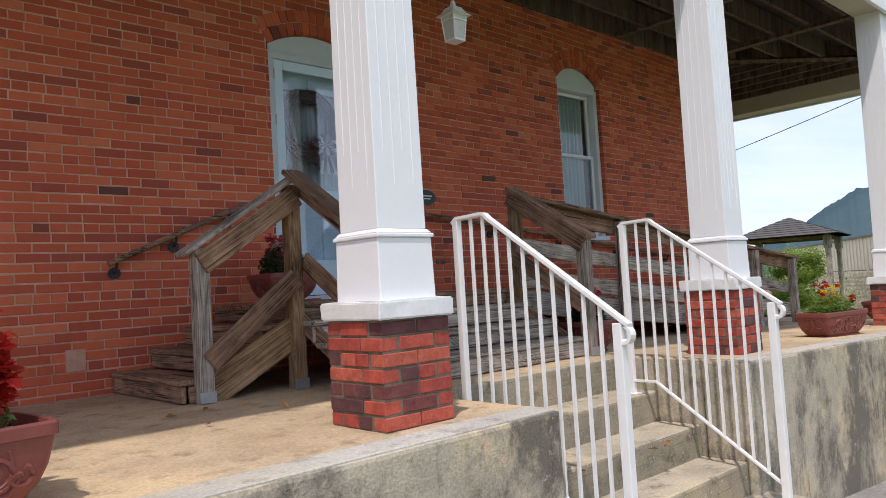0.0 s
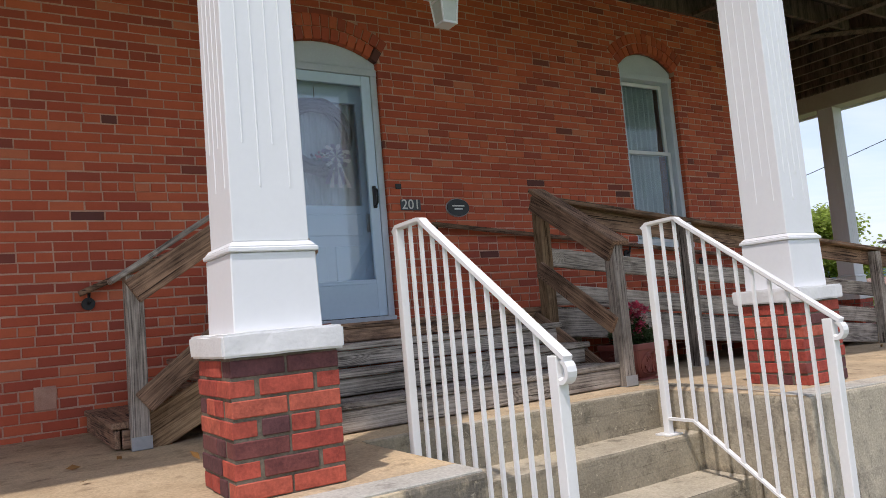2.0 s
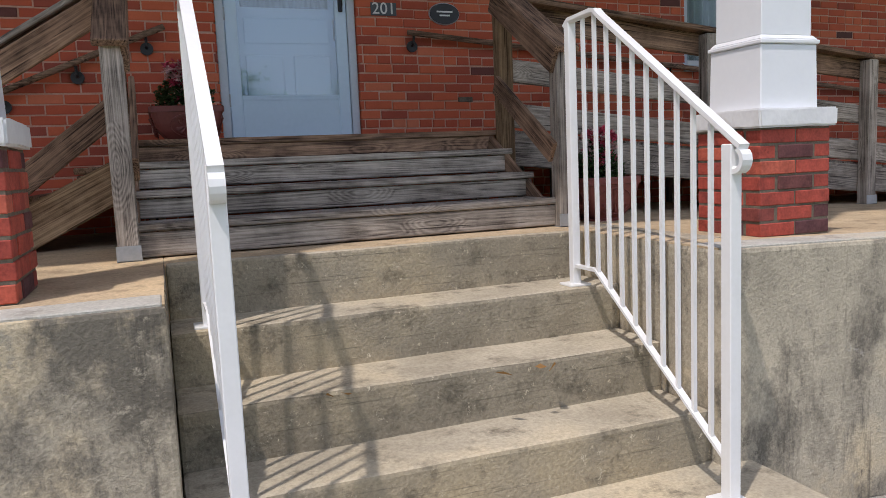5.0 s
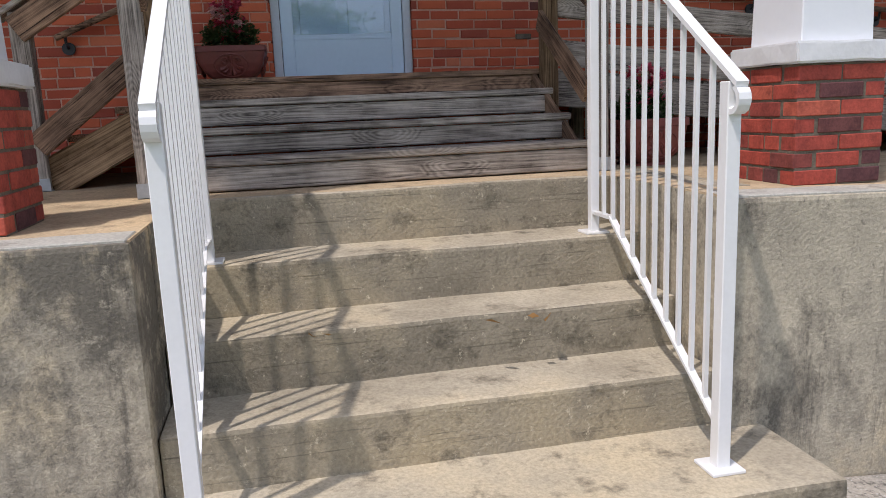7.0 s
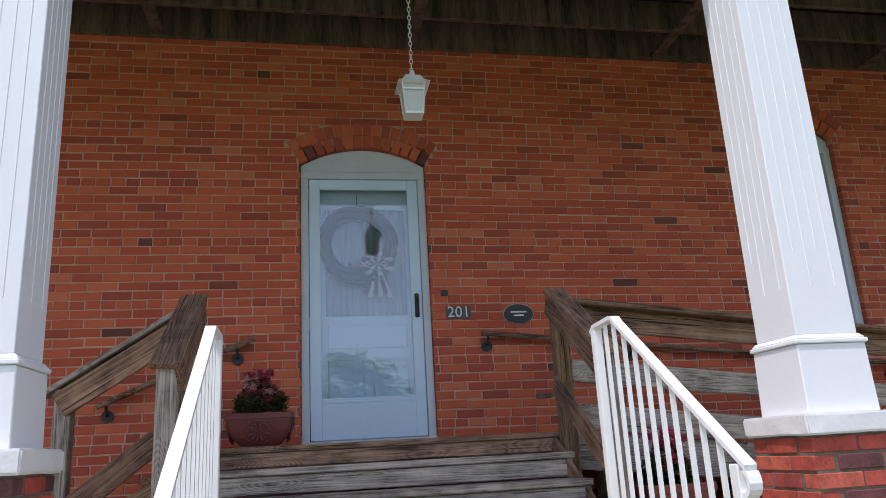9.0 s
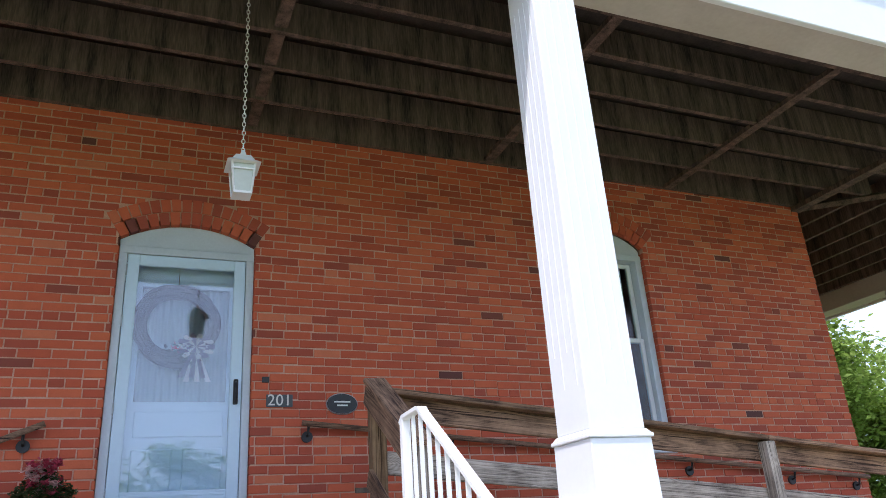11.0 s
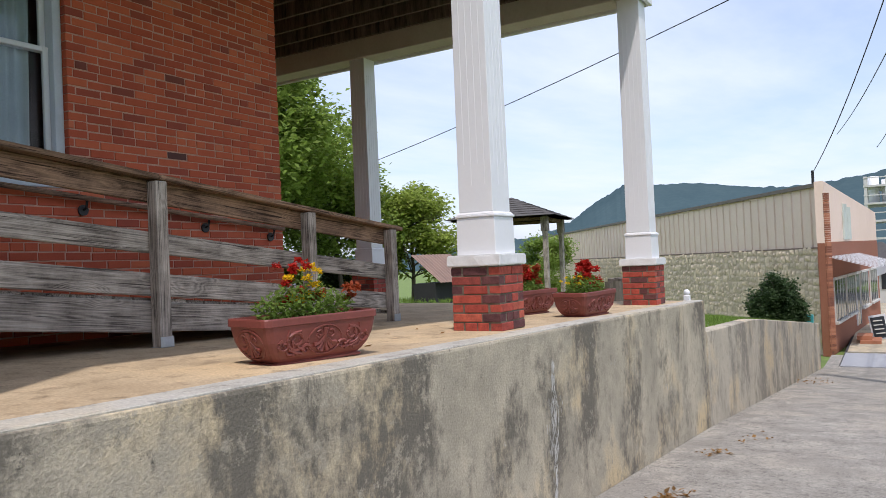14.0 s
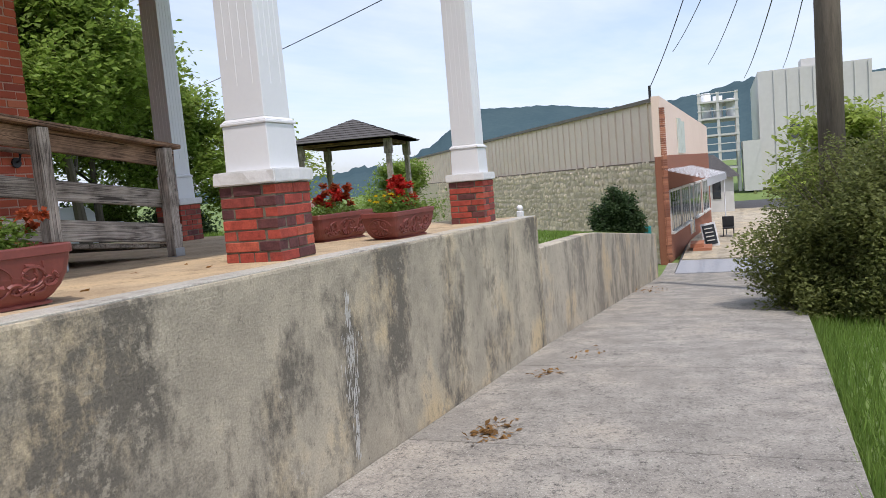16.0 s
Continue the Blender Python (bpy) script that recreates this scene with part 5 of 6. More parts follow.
# front steps guards
for x, mt in ((3.08, M_woodpost), (5.28, M_woodpost)):
    lo = (x, 3.80, FZ)
    hi = (x, 4.50, FZ)
    s = -1 if x < 4 else 1
    rails = [((x, 3.72, 0.955), (x, 4.53, 1.455), 0.035, 0.145, M_wood, Z3, "cap_rail"),
             ((x - s * 0.055, 3.76, 0.90), (x - s * 0.055, 4.52, 1.37), 0.14, 0.03, M_wood, Z3, "upper_board"),
             ((x - s * 0.055, 3.80, 0.42), (x - s * 0.055, 4.50, 0.86), 0.12, 0.03, M_wood, Z3, "brace_board")]
    posts = [(lo, (x, 3.80, 0.955), M_woodgrey)]
    if x > 4:
        posts.append((hi, (x, 4.50, 1.41), M_woodpost))
    guard("front_guard", "weathered wooden guard rail of the front steps", posts, rails)

RT = lambda x: 1.395 - 0.109 * (x - 5.27)
rails = []
for x0, x1 in ((5.33, 8.30), (8.31, 11.08)):
    for nm, off, w, yy, t in (("top_board", 0.11, 0.145, 4.505, 0.034), ("middle_board", 0.445, 0.14, 4.505, 0.034), ("lower_board", 0.72, 0.15, 4.505, 0.034)):
        rails.append(((x0, yy, RT(x0) - off), (x1, yy, RT(x1) - off), w, t, M_wood if nm == "top_board" else M_woodgrey, Z3, nm))
    rails.append(((x0, 4.475, RT(x0) - 0.018), (x1, 4.475, RT(x1) - 0.018), 0.036, 0.14, M_wood, Z3, "cap_rail"))
guard("ramp_guard", "long weathered wooden ramp railing of three boards", [((x, 4.44, porch_z(x)), (x, 4.44, RT(x) - 0.045), M_woodgrey) for x in (6.8, 8.30, 9.76, 10.91)], rails)
ramp = thing("wooden_ramp", (8, 5, FZ), "weathered grey wooden access ramp down from the landing", "ramp")
RD = lambda x: LZ - 0.109 * (x - 5.30)
n = 40
for i in range(n):
    x0 = 5.32 + i * 0.142
    if RD(x0) - 0.05 < porch_z(x0):
        break
    board("deck_board", (x0 + 0.07, 4.53, RD(x0 + 0.07) - 0.018), (x0 + 0.07, 5.70, RD(x0 + 0.07) - 0.018), 0.034, 0.136, M_woodgrey, ramp, up=(0.1, 0, 1))
board("skirt_board", (5.32, 4.507, RD(5.32) - 0.125), (8.30, 4.507, RD(8.30) - 0.125), 0.205, 0.035, M_woodgrey, ramp)
board("skirt_board", (8.305, 4.507, RD(8.305) - 0.125), (9.72, 4.507, RD(9.72) - 0.10), 0.19, 0.035, M_woodgrey, ramp)
for x in (5.9, 7.4):
    board("leg", (x, 4.95, porch_z(x)), (x, 4.95, RD(x) - 0.05), 0.09, 0.09, M_woodgrey, ramp, up=(0, 1, 0))
    board("leg", (x, 5.6, porch_z(x)), (x, 5.6, RD(x) - 0.05), 0.09, 0.09, M_woodgrey, ramp, up=(0, 1, 0))


# ---- planters ----
def spiral(bm, o, u, v, nrm, size, turn, hand):
    pts = []
    for i in range(22):
        f = i / 21
        a = turn + hand * f * 2 * math.pi * 1.25
        rr = size * (1 - 0.86 * f)
        pts.append(o + (u * math.cos(a) + v * math.sin(a)) * rr + nrm * 0.004)
    tube(bm, pts, 0.007, 5, 0.004)


def planter(x, y, z, turn, L, W, H, label, flowers, seed, foliage=1.0, group="terracotta planters"):
    ob = thing("flower_planter", (x, y, z), label, "planter", group)
    M = pose(x, y, z, 0, 0, turn)
    bm = bmesh.new()
    # walls: an outward bulging tub with thickness, open at the top
    prof = [(0.0, 0.70, 0.018), (0.045, 0.70, 0.018), (0.07, 0.635, 0), (0.15, 0.72, 0), (0.3, 0.825, 0), (0.5, 0.905, 0), (0.7, 0.945, 0), (0.83, 0.965, 0), (0.84, 1.0, 0), (0.97, 1.0, 0), (1.0, 0.985, 0), (1.0, 0.93, 0), (0.86, 0.90, 0)]
    prev = None
    for f, s, ex in prof:
        ring = []
        cw, cl = W * s / 2, (L / 2) - (W / 2) * (1 - s) * 1.55
        for sx, sy in ((-1, -1), (1, -1), (1, 1), (-1, 1)):
            for k in range(4):
                a = math.atan2(sy, sx) - math.pi / 4 + k * math.pi / 6
                rad = 0.035
                ring.append(bm.verts.new((sx * (cl - rad) + rad * math.cos(a), sy * (cw - rad) + rad * math.sin(a), f * H)))
        if prev:
            for k in range(16):
                bm.faces.new((prev[k], prev[(k + 1) % 16], ring[(k + 1) % 16], ring[k]))
        else:
            bm.faces.new(ring[::-1])
        prev = ring
    part("tub", bm, M_terra, ob, m=M)
    bm = boxes((-L / 2 + 0.06, L / 2 - 0.06, -W / 2 + 0.05, W / 2 - 0.05, H * 0.8, H * 0.87))
    part("soil", bm, M_soil, ob, m=M)
    # relief on the four sides: palmettes in ovals, leaf scrolls between
    def surf(half, f):
        return -(half - W / 2 * (1 - (0.645 + (0.965 - 0.645) * min(1, max(0, (f - 0.035) / 0.75)) ** 0.62)) * (1.0 if half < 0.25 else 1.56)) - 0.003

    for f in range(4):
        half = W / 2 if f % 2 == 0 else L / 2
        width = L if f % 2 == 0 else W
        rot = Matrix.Rotation(f * math.pi / 2, 4, "Z")

        def on(u, v):
            return rot @ Vector((u, surf(half, v), v * H))

        def curve(pts, r0, r1):
            tube(bm, [on(u, v) for u, v in pts], r0, 5, r1)

        motifs = [("palmette", 0.0)] + ([("leaf_scroll", -0.29), ("leaf_scroll", 0.29)] if width > 0.6 else [])
        for kind_, s in motifs:
            c = s * width * 0.92
            hw = H / max(0.2, width)
            bm = bmesh.new()
            if kind_ == "palmette":
                rx = H * 0.46
                curve([(c + rx * math.cos(a_), 0.46 + 0.31 * math.sin(a_)) for a_ in (2 * math.pi * k / 28 for k in range(29))], 0.0045, 0.0045)
                for hand in (-1, 1):
                    pts = []
                    for k in range(20):
                        q = k / 19
                        a_ = -math.pi / 2 + hand * q * 2.4 * math.pi
                        rr = (1 - 0.8 * q)
                        pts.append((c + hand * H * 0.155 + H * 0.10 * rr * math.cos(a_), 0.60 + 0.10 * rr * math.sin(a_)))
                    curve(pts, 0.007, 0.005)
                    for k, (du, dv) in enumerate(((0.30, 0.13), (0.20, 0.03), (0.08, -0.02))):
                        curve([(c, 0.55), (c + hand * H * du * 0.55, 0.40 - 0.05 * k), (c + hand * H * du, 0.24 + dv)], 0.005, 0.014)
                curve([(c, 0.72), (c, 0.50)], 0.016, 0.008)
            else:
                hand = 1 if s > 0 else -1
                for cu_, cv_, rr_, t0_, tn_, hd_ in ((-0.06, 0.52, 0.21, -1.9, 1.45, 1), (0.24, 0.42, 0.13, 1.2, 1.2, -1), (-0.32, 0.30, 0.11, 2.6, 1.1, -1)):
                    pts = []
                    for k in range(24):
                        q = k / 23
                        a_ = t0_ + hd_ * q * tn_ * 2 * math.pi
                        pts.append((c + hand * H * (cu_ + rr_ * 1.25 * (1 - 0.78 * q) * math.cos(a_)), cv_ + rr_ * (1 - 0.78 * q) * math.sin(a_)))
                    curve(pts, 0.010, 0.006)
                curve([(c - hand * H * 0.24, 0.22), (c - hand * H * 0.02, 0.28), (c + hand * H * 0.05, 0.50), (c - hand * H * 0.02, 0.68), (c - hand * H * 0.16, 0.70), (c - hand * H * 0.20, 0.58), (c - hand * H * 0.12, 0.52)], 0.010, 0.006)
                curve([(c - hand * H * 0.10, 0.24), (c + hand * H * 0.12, 0.34), (c + hand * H * 0.18, 0.52), (c + hand * H * 0.13, 0.74)], 0.013, 0.005)
                curve([(c - hand * H * 0.28, 0.30), (c - hand * H * 0.12, 0.36), (c - hand * H * 0.06, 0.46)], 0.012, 0.005)
                curve([(c - hand * H * 0.02, 0.22), (c + hand * H * 0.14, 0.24), (c + hand * H * 0.24, 0.40)], 0.012, 0.005)
            part(kind_, bm, M_terra, ob, "raised terracotta relief", m=M)
    r = random.Random(seed)
    bm = bmesh.new()
    for _ in range(int(1900 * foliage)):
        a, rr = r.uniform(0, 6.28), r.random() ** 0.5
        hx, hy = L * 0.40 * rr * math.cos(a), W * 0.42 * rr * math.sin(a)
        hz = H * 0.85 + r.random() * (0.22 * foliage) * (1.15 - rr * 0.7)
        leaf(bm, Vector((hx, hy, hz)), r, 0.028)
    part("foliage", bm, M_fern if flowers[0][0] is not M_pink else M_leafd, ob, "green leaves", m=M)
    for mt, cnt, cx, size, nm, hgt in flowers:
        for _ in range(cnt):
            a, rr = r.uniform(0, 6.28), r.random() ** 0.6
            c = Vector((cx * L + L * 0.22 * rr * math.cos(a), W * 0.4 * rr * math.sin(a), H + 0.05 + r.random() * hgt))
            bm = bmesh.new()
            if nm == "yellow_flower":
                # a compact dome of short petals
                for _k in range(60):
                    d_ = Vector((r.gauss(0, 1), r.gauss(0, 1), abs(r.gauss(0, 1)))).normalized()
                    leaf(bm, c + d_ * size * 0.42 * r.uniform(0.75, 1), r, size * 0.3)
            else:
                for _k in range(int(40 if size > 0.03 else 14)):
                    leaf(bm, c + Vector((r.gauss(0, size * 0.2), r.gauss(0, size * 0.2), r.gauss(0, size * 0.18))), r, size * 0.75)
            part(nm, bm, mt, ob, m=M)
    return ob


mixed = [(M_yel, 15, 0.02, 0.058, "yellow_flower", 0.20), (M_red, 11, -0.05, 0.034, "red_flower", 0.26), (M_rust, 5, 0.34, 0.045, "rust_leaf_tuft", 0.10)]
mixed2 = [(M_yel, 12, -0.25, 0.035, "yellow_flower", 0.09), (M_red, 30, 0.12, 0.055, "red_flower", 0.22)]
reds = [(M_rust, 20, 0.05, 0.055, "rust_leaf_tuft", 0.2), (M_red, 12, 0.0, 0.05, "red_flower", 0.15)]
pinks = [(M_pink, 26, 0.0, 0.042, "pink_flower", 0.24), (M_palepink, 14, 0.0, 0.042, "pale_flower", 0.22)]
planter(8.03, 2.96, porch_z(8.0), -10, 0.73, 0.34, 0.235, "terracotta scroll planter of yellow and red flowers on the porch edge", mixed, 21)
planter(11.88, 2.88, porch_z(11.88), -4, 0.74, 0.35, 0.235, "terracotta scroll planter of red and yellow flowers", mixed2, 22)
planter(12.05, 3.62, porch_z(12.05), -10, 0.80, 0.37, 0.25, "terracotta scroll planter of dark red leaves", reds, 23, 0.7)
planter(0.72, 2.95, FZ, 6, 0.80, 0.38, 0.27, "terracotta scroll planter of bright red leaves", [(M_red, 40, 0.16, 0.075, "red_leaf_tuft", 0.32), (M_rust, 22, 0.14, 0.07, "rust_leaf_tuft", 0.26)], 24, 0.6)
planter(3.42, 5.25, LZ, 0, 0.44, 0.38, 0.22, "terracotta planter of pink begonias on the landing", pinks, 25, 1.3)
planter(5.70, 4.12, FZ - 0.013, 4, 0.40, 0.36, 0.26, "terracotta planter of pink and white begonias beside the steps", pinks, 26, 1.2)

# ---- garden and street ----
gz = thing("gazebo", (25.7, 10.3, lawn_z(25.7, 10.3)), "small wooden gazebo with a dark hipped shingle roof", "gazebo")
G0 = lawn_z(25.7, 10.3)
gc = Vector((25.7, 10.3, 0))
gr = Matrix.Rotation(radians(12), 4, "Z")
gp = []
for sx, sy in ((-1, -1), (1, -1), (1, 1), (-1, 1)):
    p = gc + gr @ Vector((sx * 1.25, sy * 1.25, 0))
    gp.append(p)
    board("post", (p.x, p.y, G0 - 0.15), (p.x, p.y, 1.58), 0.13, 0.13, M_woodgrey, gz, up=(0, 1, 0))
    board("knee_cap", (p.x, p.y, 1.13), (p.x, p.y, 1.56), 0.2, 0.17, M_woodgrey, gz, up=(0, 1, 0))
for i in range(4):
    a, b = gp[i], gp[(i + 1) % 4]
    board("plate", (a.x, a.y, 1.54), (b.x, b.y, 1.54), 0.18, 0.06, M_wood, gz)
ap = gc + Vector((0, 0, 2.25))
cs = [gc + gr @ Vector((sx * 1.62, sy * 1.62, 1.57)) for sx, sy in ((-1, -1), (1, -1), (1, 1), (-1, 1))]
for i in range(4):
    a, b = cs[i], cs[(i + 1) % 4]
    bm = bmesh.new()
    for k in range(9):
        f0, f1 = k / 9, (k + 1) / 9
        q = [a.lerp(ap, f0), b.lerp(ap, f0), b.lerp(ap, f1), a.lerp(ap, f1)]
        nrm = (b - a).cross(ap - a).normalized()
        lift = nrm * 0.014
        q2 = [q[0] + lift, q[1] + lift, q[2], q[3]]
        vv = [bm.verts.new(p) for p in q + q2]
        bm.faces.new((vv[4], vv[5], vv[6], vv[7])); bm.faces.new((vv[0], vv[1], vv[5], vv[4]))
    bmesh.ops.remove_doubles(bm, verts=bm.verts, dist=0.001)
    part("roof_slope", bm, M_shingle, gz, "dark shingled roof slope")
bm = bmesh.new()
v = [bm.verts.new(p + Vector((0, 0, -0.03))) for p in cs]
bm.faces.new(v)
bmesh.ops.solidify(bm, geom=list(bm.faces), thickness=0.05)
part("soffit", bm, M_wood, gz)

shed = thing("tin_hood", (20.4, 9.2, lawn_z(20.4, 9.2)), "low brown corrugated tin hood on the lawn", "shed")
z0 = lawn_z(20.4, 9.2)
bm = bmesh.new()
for i in range(24):
    x0 = 19.5 + i * 0.075
    dz = 0.02 * (i % 2)
    vv = [bm.verts.new(p) for p in ((x0, 9.15, z0 + 0.42 + dz), (x0 + 0.075, 9.15, z0 + 0.42 + 0.02 - dz), (x0 + 0.075, 9.95, z0 + 1.08 + 0.02 - dz), (x0, 9.95, z0 + 1.08 + dz))]
    bm.faces.new(vv)
part("tin_roof", bm, M_tin, shed)
part("tin_side", boxes((19.55, 21.25, 9.35, 9.95, z0 - 0.1, z0 + 0.42)), M_dark, shed)
stump = thing("tree_stump", (26.5, 7.4, lawn_z(26.5, 7.4)), "grey weathered tree stump on the lawn", "stump")
bm = bmesh.new()
for k in range(7):
    a = 2 * math.pi * k / 7
    tube(bm, [(26.5 + 0.25 * math.cos(a), 7.4 + 0.25 * math.sin(a), lawn_z(26.5, 7.4) - 0.1), (26.5 + 0.2 * math.cos(a), 7.4 + 0.2 * math.sin(a), lawn_z(26.5, 7.4) + rnd(0.7, 0.95))], 0.17, 8, 0.13)
part("trunk", bm, M_bark, stump)
fin = thing("fence_post", (15.45, 2.78, lawn_z(15.8, 2.9)), "short white post with a round finial", "post")
part("shaft", boxes((15.44, 15.52, 2.74, 2.82, lawn_z(15.8, 2.9) - 0.2, -0.20), bevel=0.006), M_white, fin)
bm = bmesh.new()
bmesh.ops.create_uvsphere(bm, u_segments=14, v_segments=10, radius=0.042, matrix=Matrix.Translation((15.48, 2.78, -0.16)))
part("finial", bm, M_white, fin, smooth=True)


def shrub(name, x, y, z, rx, ry, h, n, size, mt, label, seed, flop=0.0):
    ob = thing(name, (x, y, z), label, "shrub")
    r = random.Random(seed)
    bm = bmesh.new()
    tips = []
    for k in range(26):
        a, e = r.uniform(0, 6.28), r.uniform(0.35, 1.45)
        t = Vector((math.cos(a) * math.cos(e) * rx, math.sin(a) * math.cos(e) * ry, math.sin(e) * h)) * r.uniform(0.75, 1.0)
        base = Vector((x, y, z)) + Vector((math.cos(a) * 0.08, math.sin(a) * 0.08, 0))
        mid = Vector((x, y, z)) + t * 0.5 + Vector((0, 0, h * 0.08))
        end = Vector((x, y, z)) + t
        tube(bm, [base, mid, end], 0.018, 5, 0.005)
        tips.append((mid, end))
    part("stems", bm, M_bark, ob)
    bm = bmesh.new()
    for _ in range(n):
        a, e = r.uniform(0, 6.28), math.asin(r.uniform(-0.15, 1))
        rr = r.uniform(0.55, 1.0)
        d = Vector((math.cos(a) * math.cos(e), math.sin(a) * math.cos(e), math.sin(e)))
        bulge = 0.80 + 0.42 * noise.noise(d * 2.6 + Vector((seed, 0, 0)))
        p = Vector((x + d.x * rx * rr * bulge, y + d.y * ry * rr * bulge, z + h * 0.12 + max(-0.05, d.z) * h * 0.88 * rr * bulge))
        for _k in range(3):
            leaf(bm, p + Vector((r.gauss(0, size), r.gauss(0, size), r.gauss(0, size))), r, size * 1.6)
    part("leaves", bm, mt, ob)
    return ob


def tree(name, x, y, z, h, spread, n, size, mt, label, seed, bare=0):
    ob = thing(name, (x, y, z), label, "tree", "trees")
    r = random.Random(seed)
    bm = bmesh.new()
    th = h * 0.32
    base = Vector((x, y, z - 0.2))
    top = base + Vector((r.uniform(-0.3, 0.3), r.uniform(-0.3, 0.3), h * 0.75))
    tube(bm, [base, base.lerp(top, 0.4) + Vector((r.uniform(-0.2, 0.2), 0, 0)), top], 0.035 * h * 0.55, 9, 0.02)
    clumps = []
    for k in range(22 + bare):
        f = r.uniform(0.3, 1.0)
        p0 = base.lerp(top, f)
        a = k * 2.4 + r.uniform(-0.4, 0.4)
        ln = spread * (1.15 - 0.65 * f) * r.uniform(0.6, 1.05)
        p1 = p0 + Vector((math.cos(a) * ln, math.sin(a) * ln, ln * r.uniform(0.15, 0.75)))
        tube(bm, [p0, p0.lerp(p1, 0.5) + Vector((0, 0, 0.08 * ln)), p1], 0.006 * h * (1.2 - f * 0.6), 6, 0.01)
        if k >= bare:
            clumps.append((p1, ln * 0.55))
            clumps.append((p0.lerp(p1, 0.6), ln * 0.4))
        else:
            for _k in range(4):
                q = p0.lerp(p1, r.uniform(0.4, 0.9))
                tube(bm, [q, q + Vector((r.uniform(-0.6, 0.6), r.uniform(-0.6, 0.6), r.uniform(0.3, 0.9)))], 0.012, 4, 0.004)
    clumps.append((top, spread * 0.4))
    part("trunk", bm, M_bark, ob, "grey trunk and limbs")
    bm = bmesh.new()
    for _ in range(n):
        c, cr_ = clumps[r.randrange(len(clumps))]
        d = Vector((r.gauss(0, 1), r.gauss(0, 1), r.gauss(0, 0.7)))
        d.normalize()
        p = c + d * cr_ * r.random() ** 0.5
        for _k in range(3):
            leaf(bm, p + Vector((r.gauss(0, size), r.gauss(0, size), r.gauss(0, size))), r, size * 1.7, 0.15)
    part("crown", bm, mt, ob)
    return ob


# trees behind the house
for i, (x, y, h, sp, n, mt, lb) in enumerate((
        (20.5, 15.5, 8.6, 3.4, 5200, M_leaf, "leafy green maple behind the house"),
        (24.0, 18.5, 8.2, 3.3, 4800, M_leaf2, "yellow-green tree behind the lawn"),
        (17.5, 18.5, 10.5, 3.8, 5200, M_leaf, "tall green tree behind the house"),
        (27.0, 18.0, 6.6, 2.6, 3400, M_leaf, "green tree at the back of the lawn"),
        (29.5, 16.6, 6.0, 2.2, 2400, M_leaf2, "half-bare tree at the back of the lawn"),
        (20, 26, 13, 5, 4500, M_leaf, "tall green tree at the back"),
        (50, 20, 6.5, 3.0, 2400, M_leaf, "round green tree beyond the lawn"))):
    tree("tree", x, y, lawn_z(x, y) if x < 30 else pave(x) - 0.1, h, sp, int(n * 2.2), 0.105, mt, lb, 40 + i, bare=10 if "half-bare" in lb else 0)
shrub("round_shrub", 28.8, 3.35, lawn_z(29.0, 3.05) - 0.1, 0.95, 0.9, 1.75, 9000, 0.055, M_leafd, "dense dark green rounded evergreen shrub", 61)
shrub("spreading_shrub", 19.9, -2.15, pave(20.6) - 0.1, 2.5, 2.45, 3.5, 30000, 0.045, M_leafolive, "loose olive green spreading shrub over the pavement", 62)
shrub("spreading_shrub", 25.0, -2.6, pave(24.8) - 0.1, 2.4, 2.0, 2.9, 10000, 0.055, M_leafd, "dense dark green spreading shrub over the pavement", 63)
tree("street_tree", 28.5, -3.0, pave(27) - 0.1, 5.4, 2.0, 3200, 0.11, M_leaf2, "small bright green street tree", 64)
for i, (x, y, h) in enumerate(((58, -4.2, 3.6), (64, -6.5, 4.5), (-9, -22, 8), (-2, -26, 9), (6, -24, 7.5), (14, -27, 9), (24, -22, 8))):
    tree("street_tree", x, y, pave(max(x, -8)) - 0.2, h, 3.2 if h > 5 else 1.8, 1500, 0.17, M_leaf, "green tree across the street", 70 + i)

for i, (x, y) in enumerate(((16.5, 21.5), (19.0, 22.0), (21.5, 22.5), (24.2, 22.0), (26.6, 21.0), (29, 19.8))):
    shrub("hedge_shrub", x, y, lawn_z(x, y) - 0.2, 1.9, 1.4, 3.0, 2600, 0.10, M_leafd if i % 2 else M_leaf, "dense green shrub under the trees", 90 + i)

# grass verge and lawn blades near the path
r = random.Random(8)
bm = bmesh.new()
for _ in range(34000):
    x = r.uniform(3, 32)
    f = r.random() ** 1.6
    y = path_right(x) - 0.02 - f * 4.5
    zg = pave(x) - 0.16
    h = r.uniform(0.10, 0.24)
    a = r.uniform(0, 6.28)
    w = 0.009
    vv = [bm.verts.new(p) for p in ((x - w * math.cos(a), y - w * math.sin(a), zg), (x + w * math.cos(a), y + w * math.sin(a), zg), (x + r.gauss(0, 0.05), y + r.gauss(0, 0.05), zg + h))]
    bm.faces.new(vv)
gv = tagged(part("grass_verge", bm, M_grass), "bright green mown grass beside the pavement", "grass", kind="stuff")
bm = bmesh.new()
for _ in range(16000):
    x, y = r.uniform(15.8, 30), 2.7 + r.random() ** 1.3 * 9
    y -= 0.005 * max(0, x - 16) if y < 3.2 else 0
    zg = lawn_z(x, max(y, 2.6)) - 0.02
    a = r.uniform(0, 6.28)
    vv = [bm.verts.new(p) for p in ((x - 0.012 * math.cos(a), y - 0.012 * math.sin(a), zg), (x + 0.012 * math.cos(a), y + 0.012 * math.sin(a), zg), (x + r.gauss(0, 0.04), y + r.gauss(0, 0.04), zg + r.uniform(0.06, 0.13)))]
    bm.faces.new(vv)
tagged(part("lawn_grass", bm, M_grass), "bright green mown lawn grass", "grass", kind="stuff")

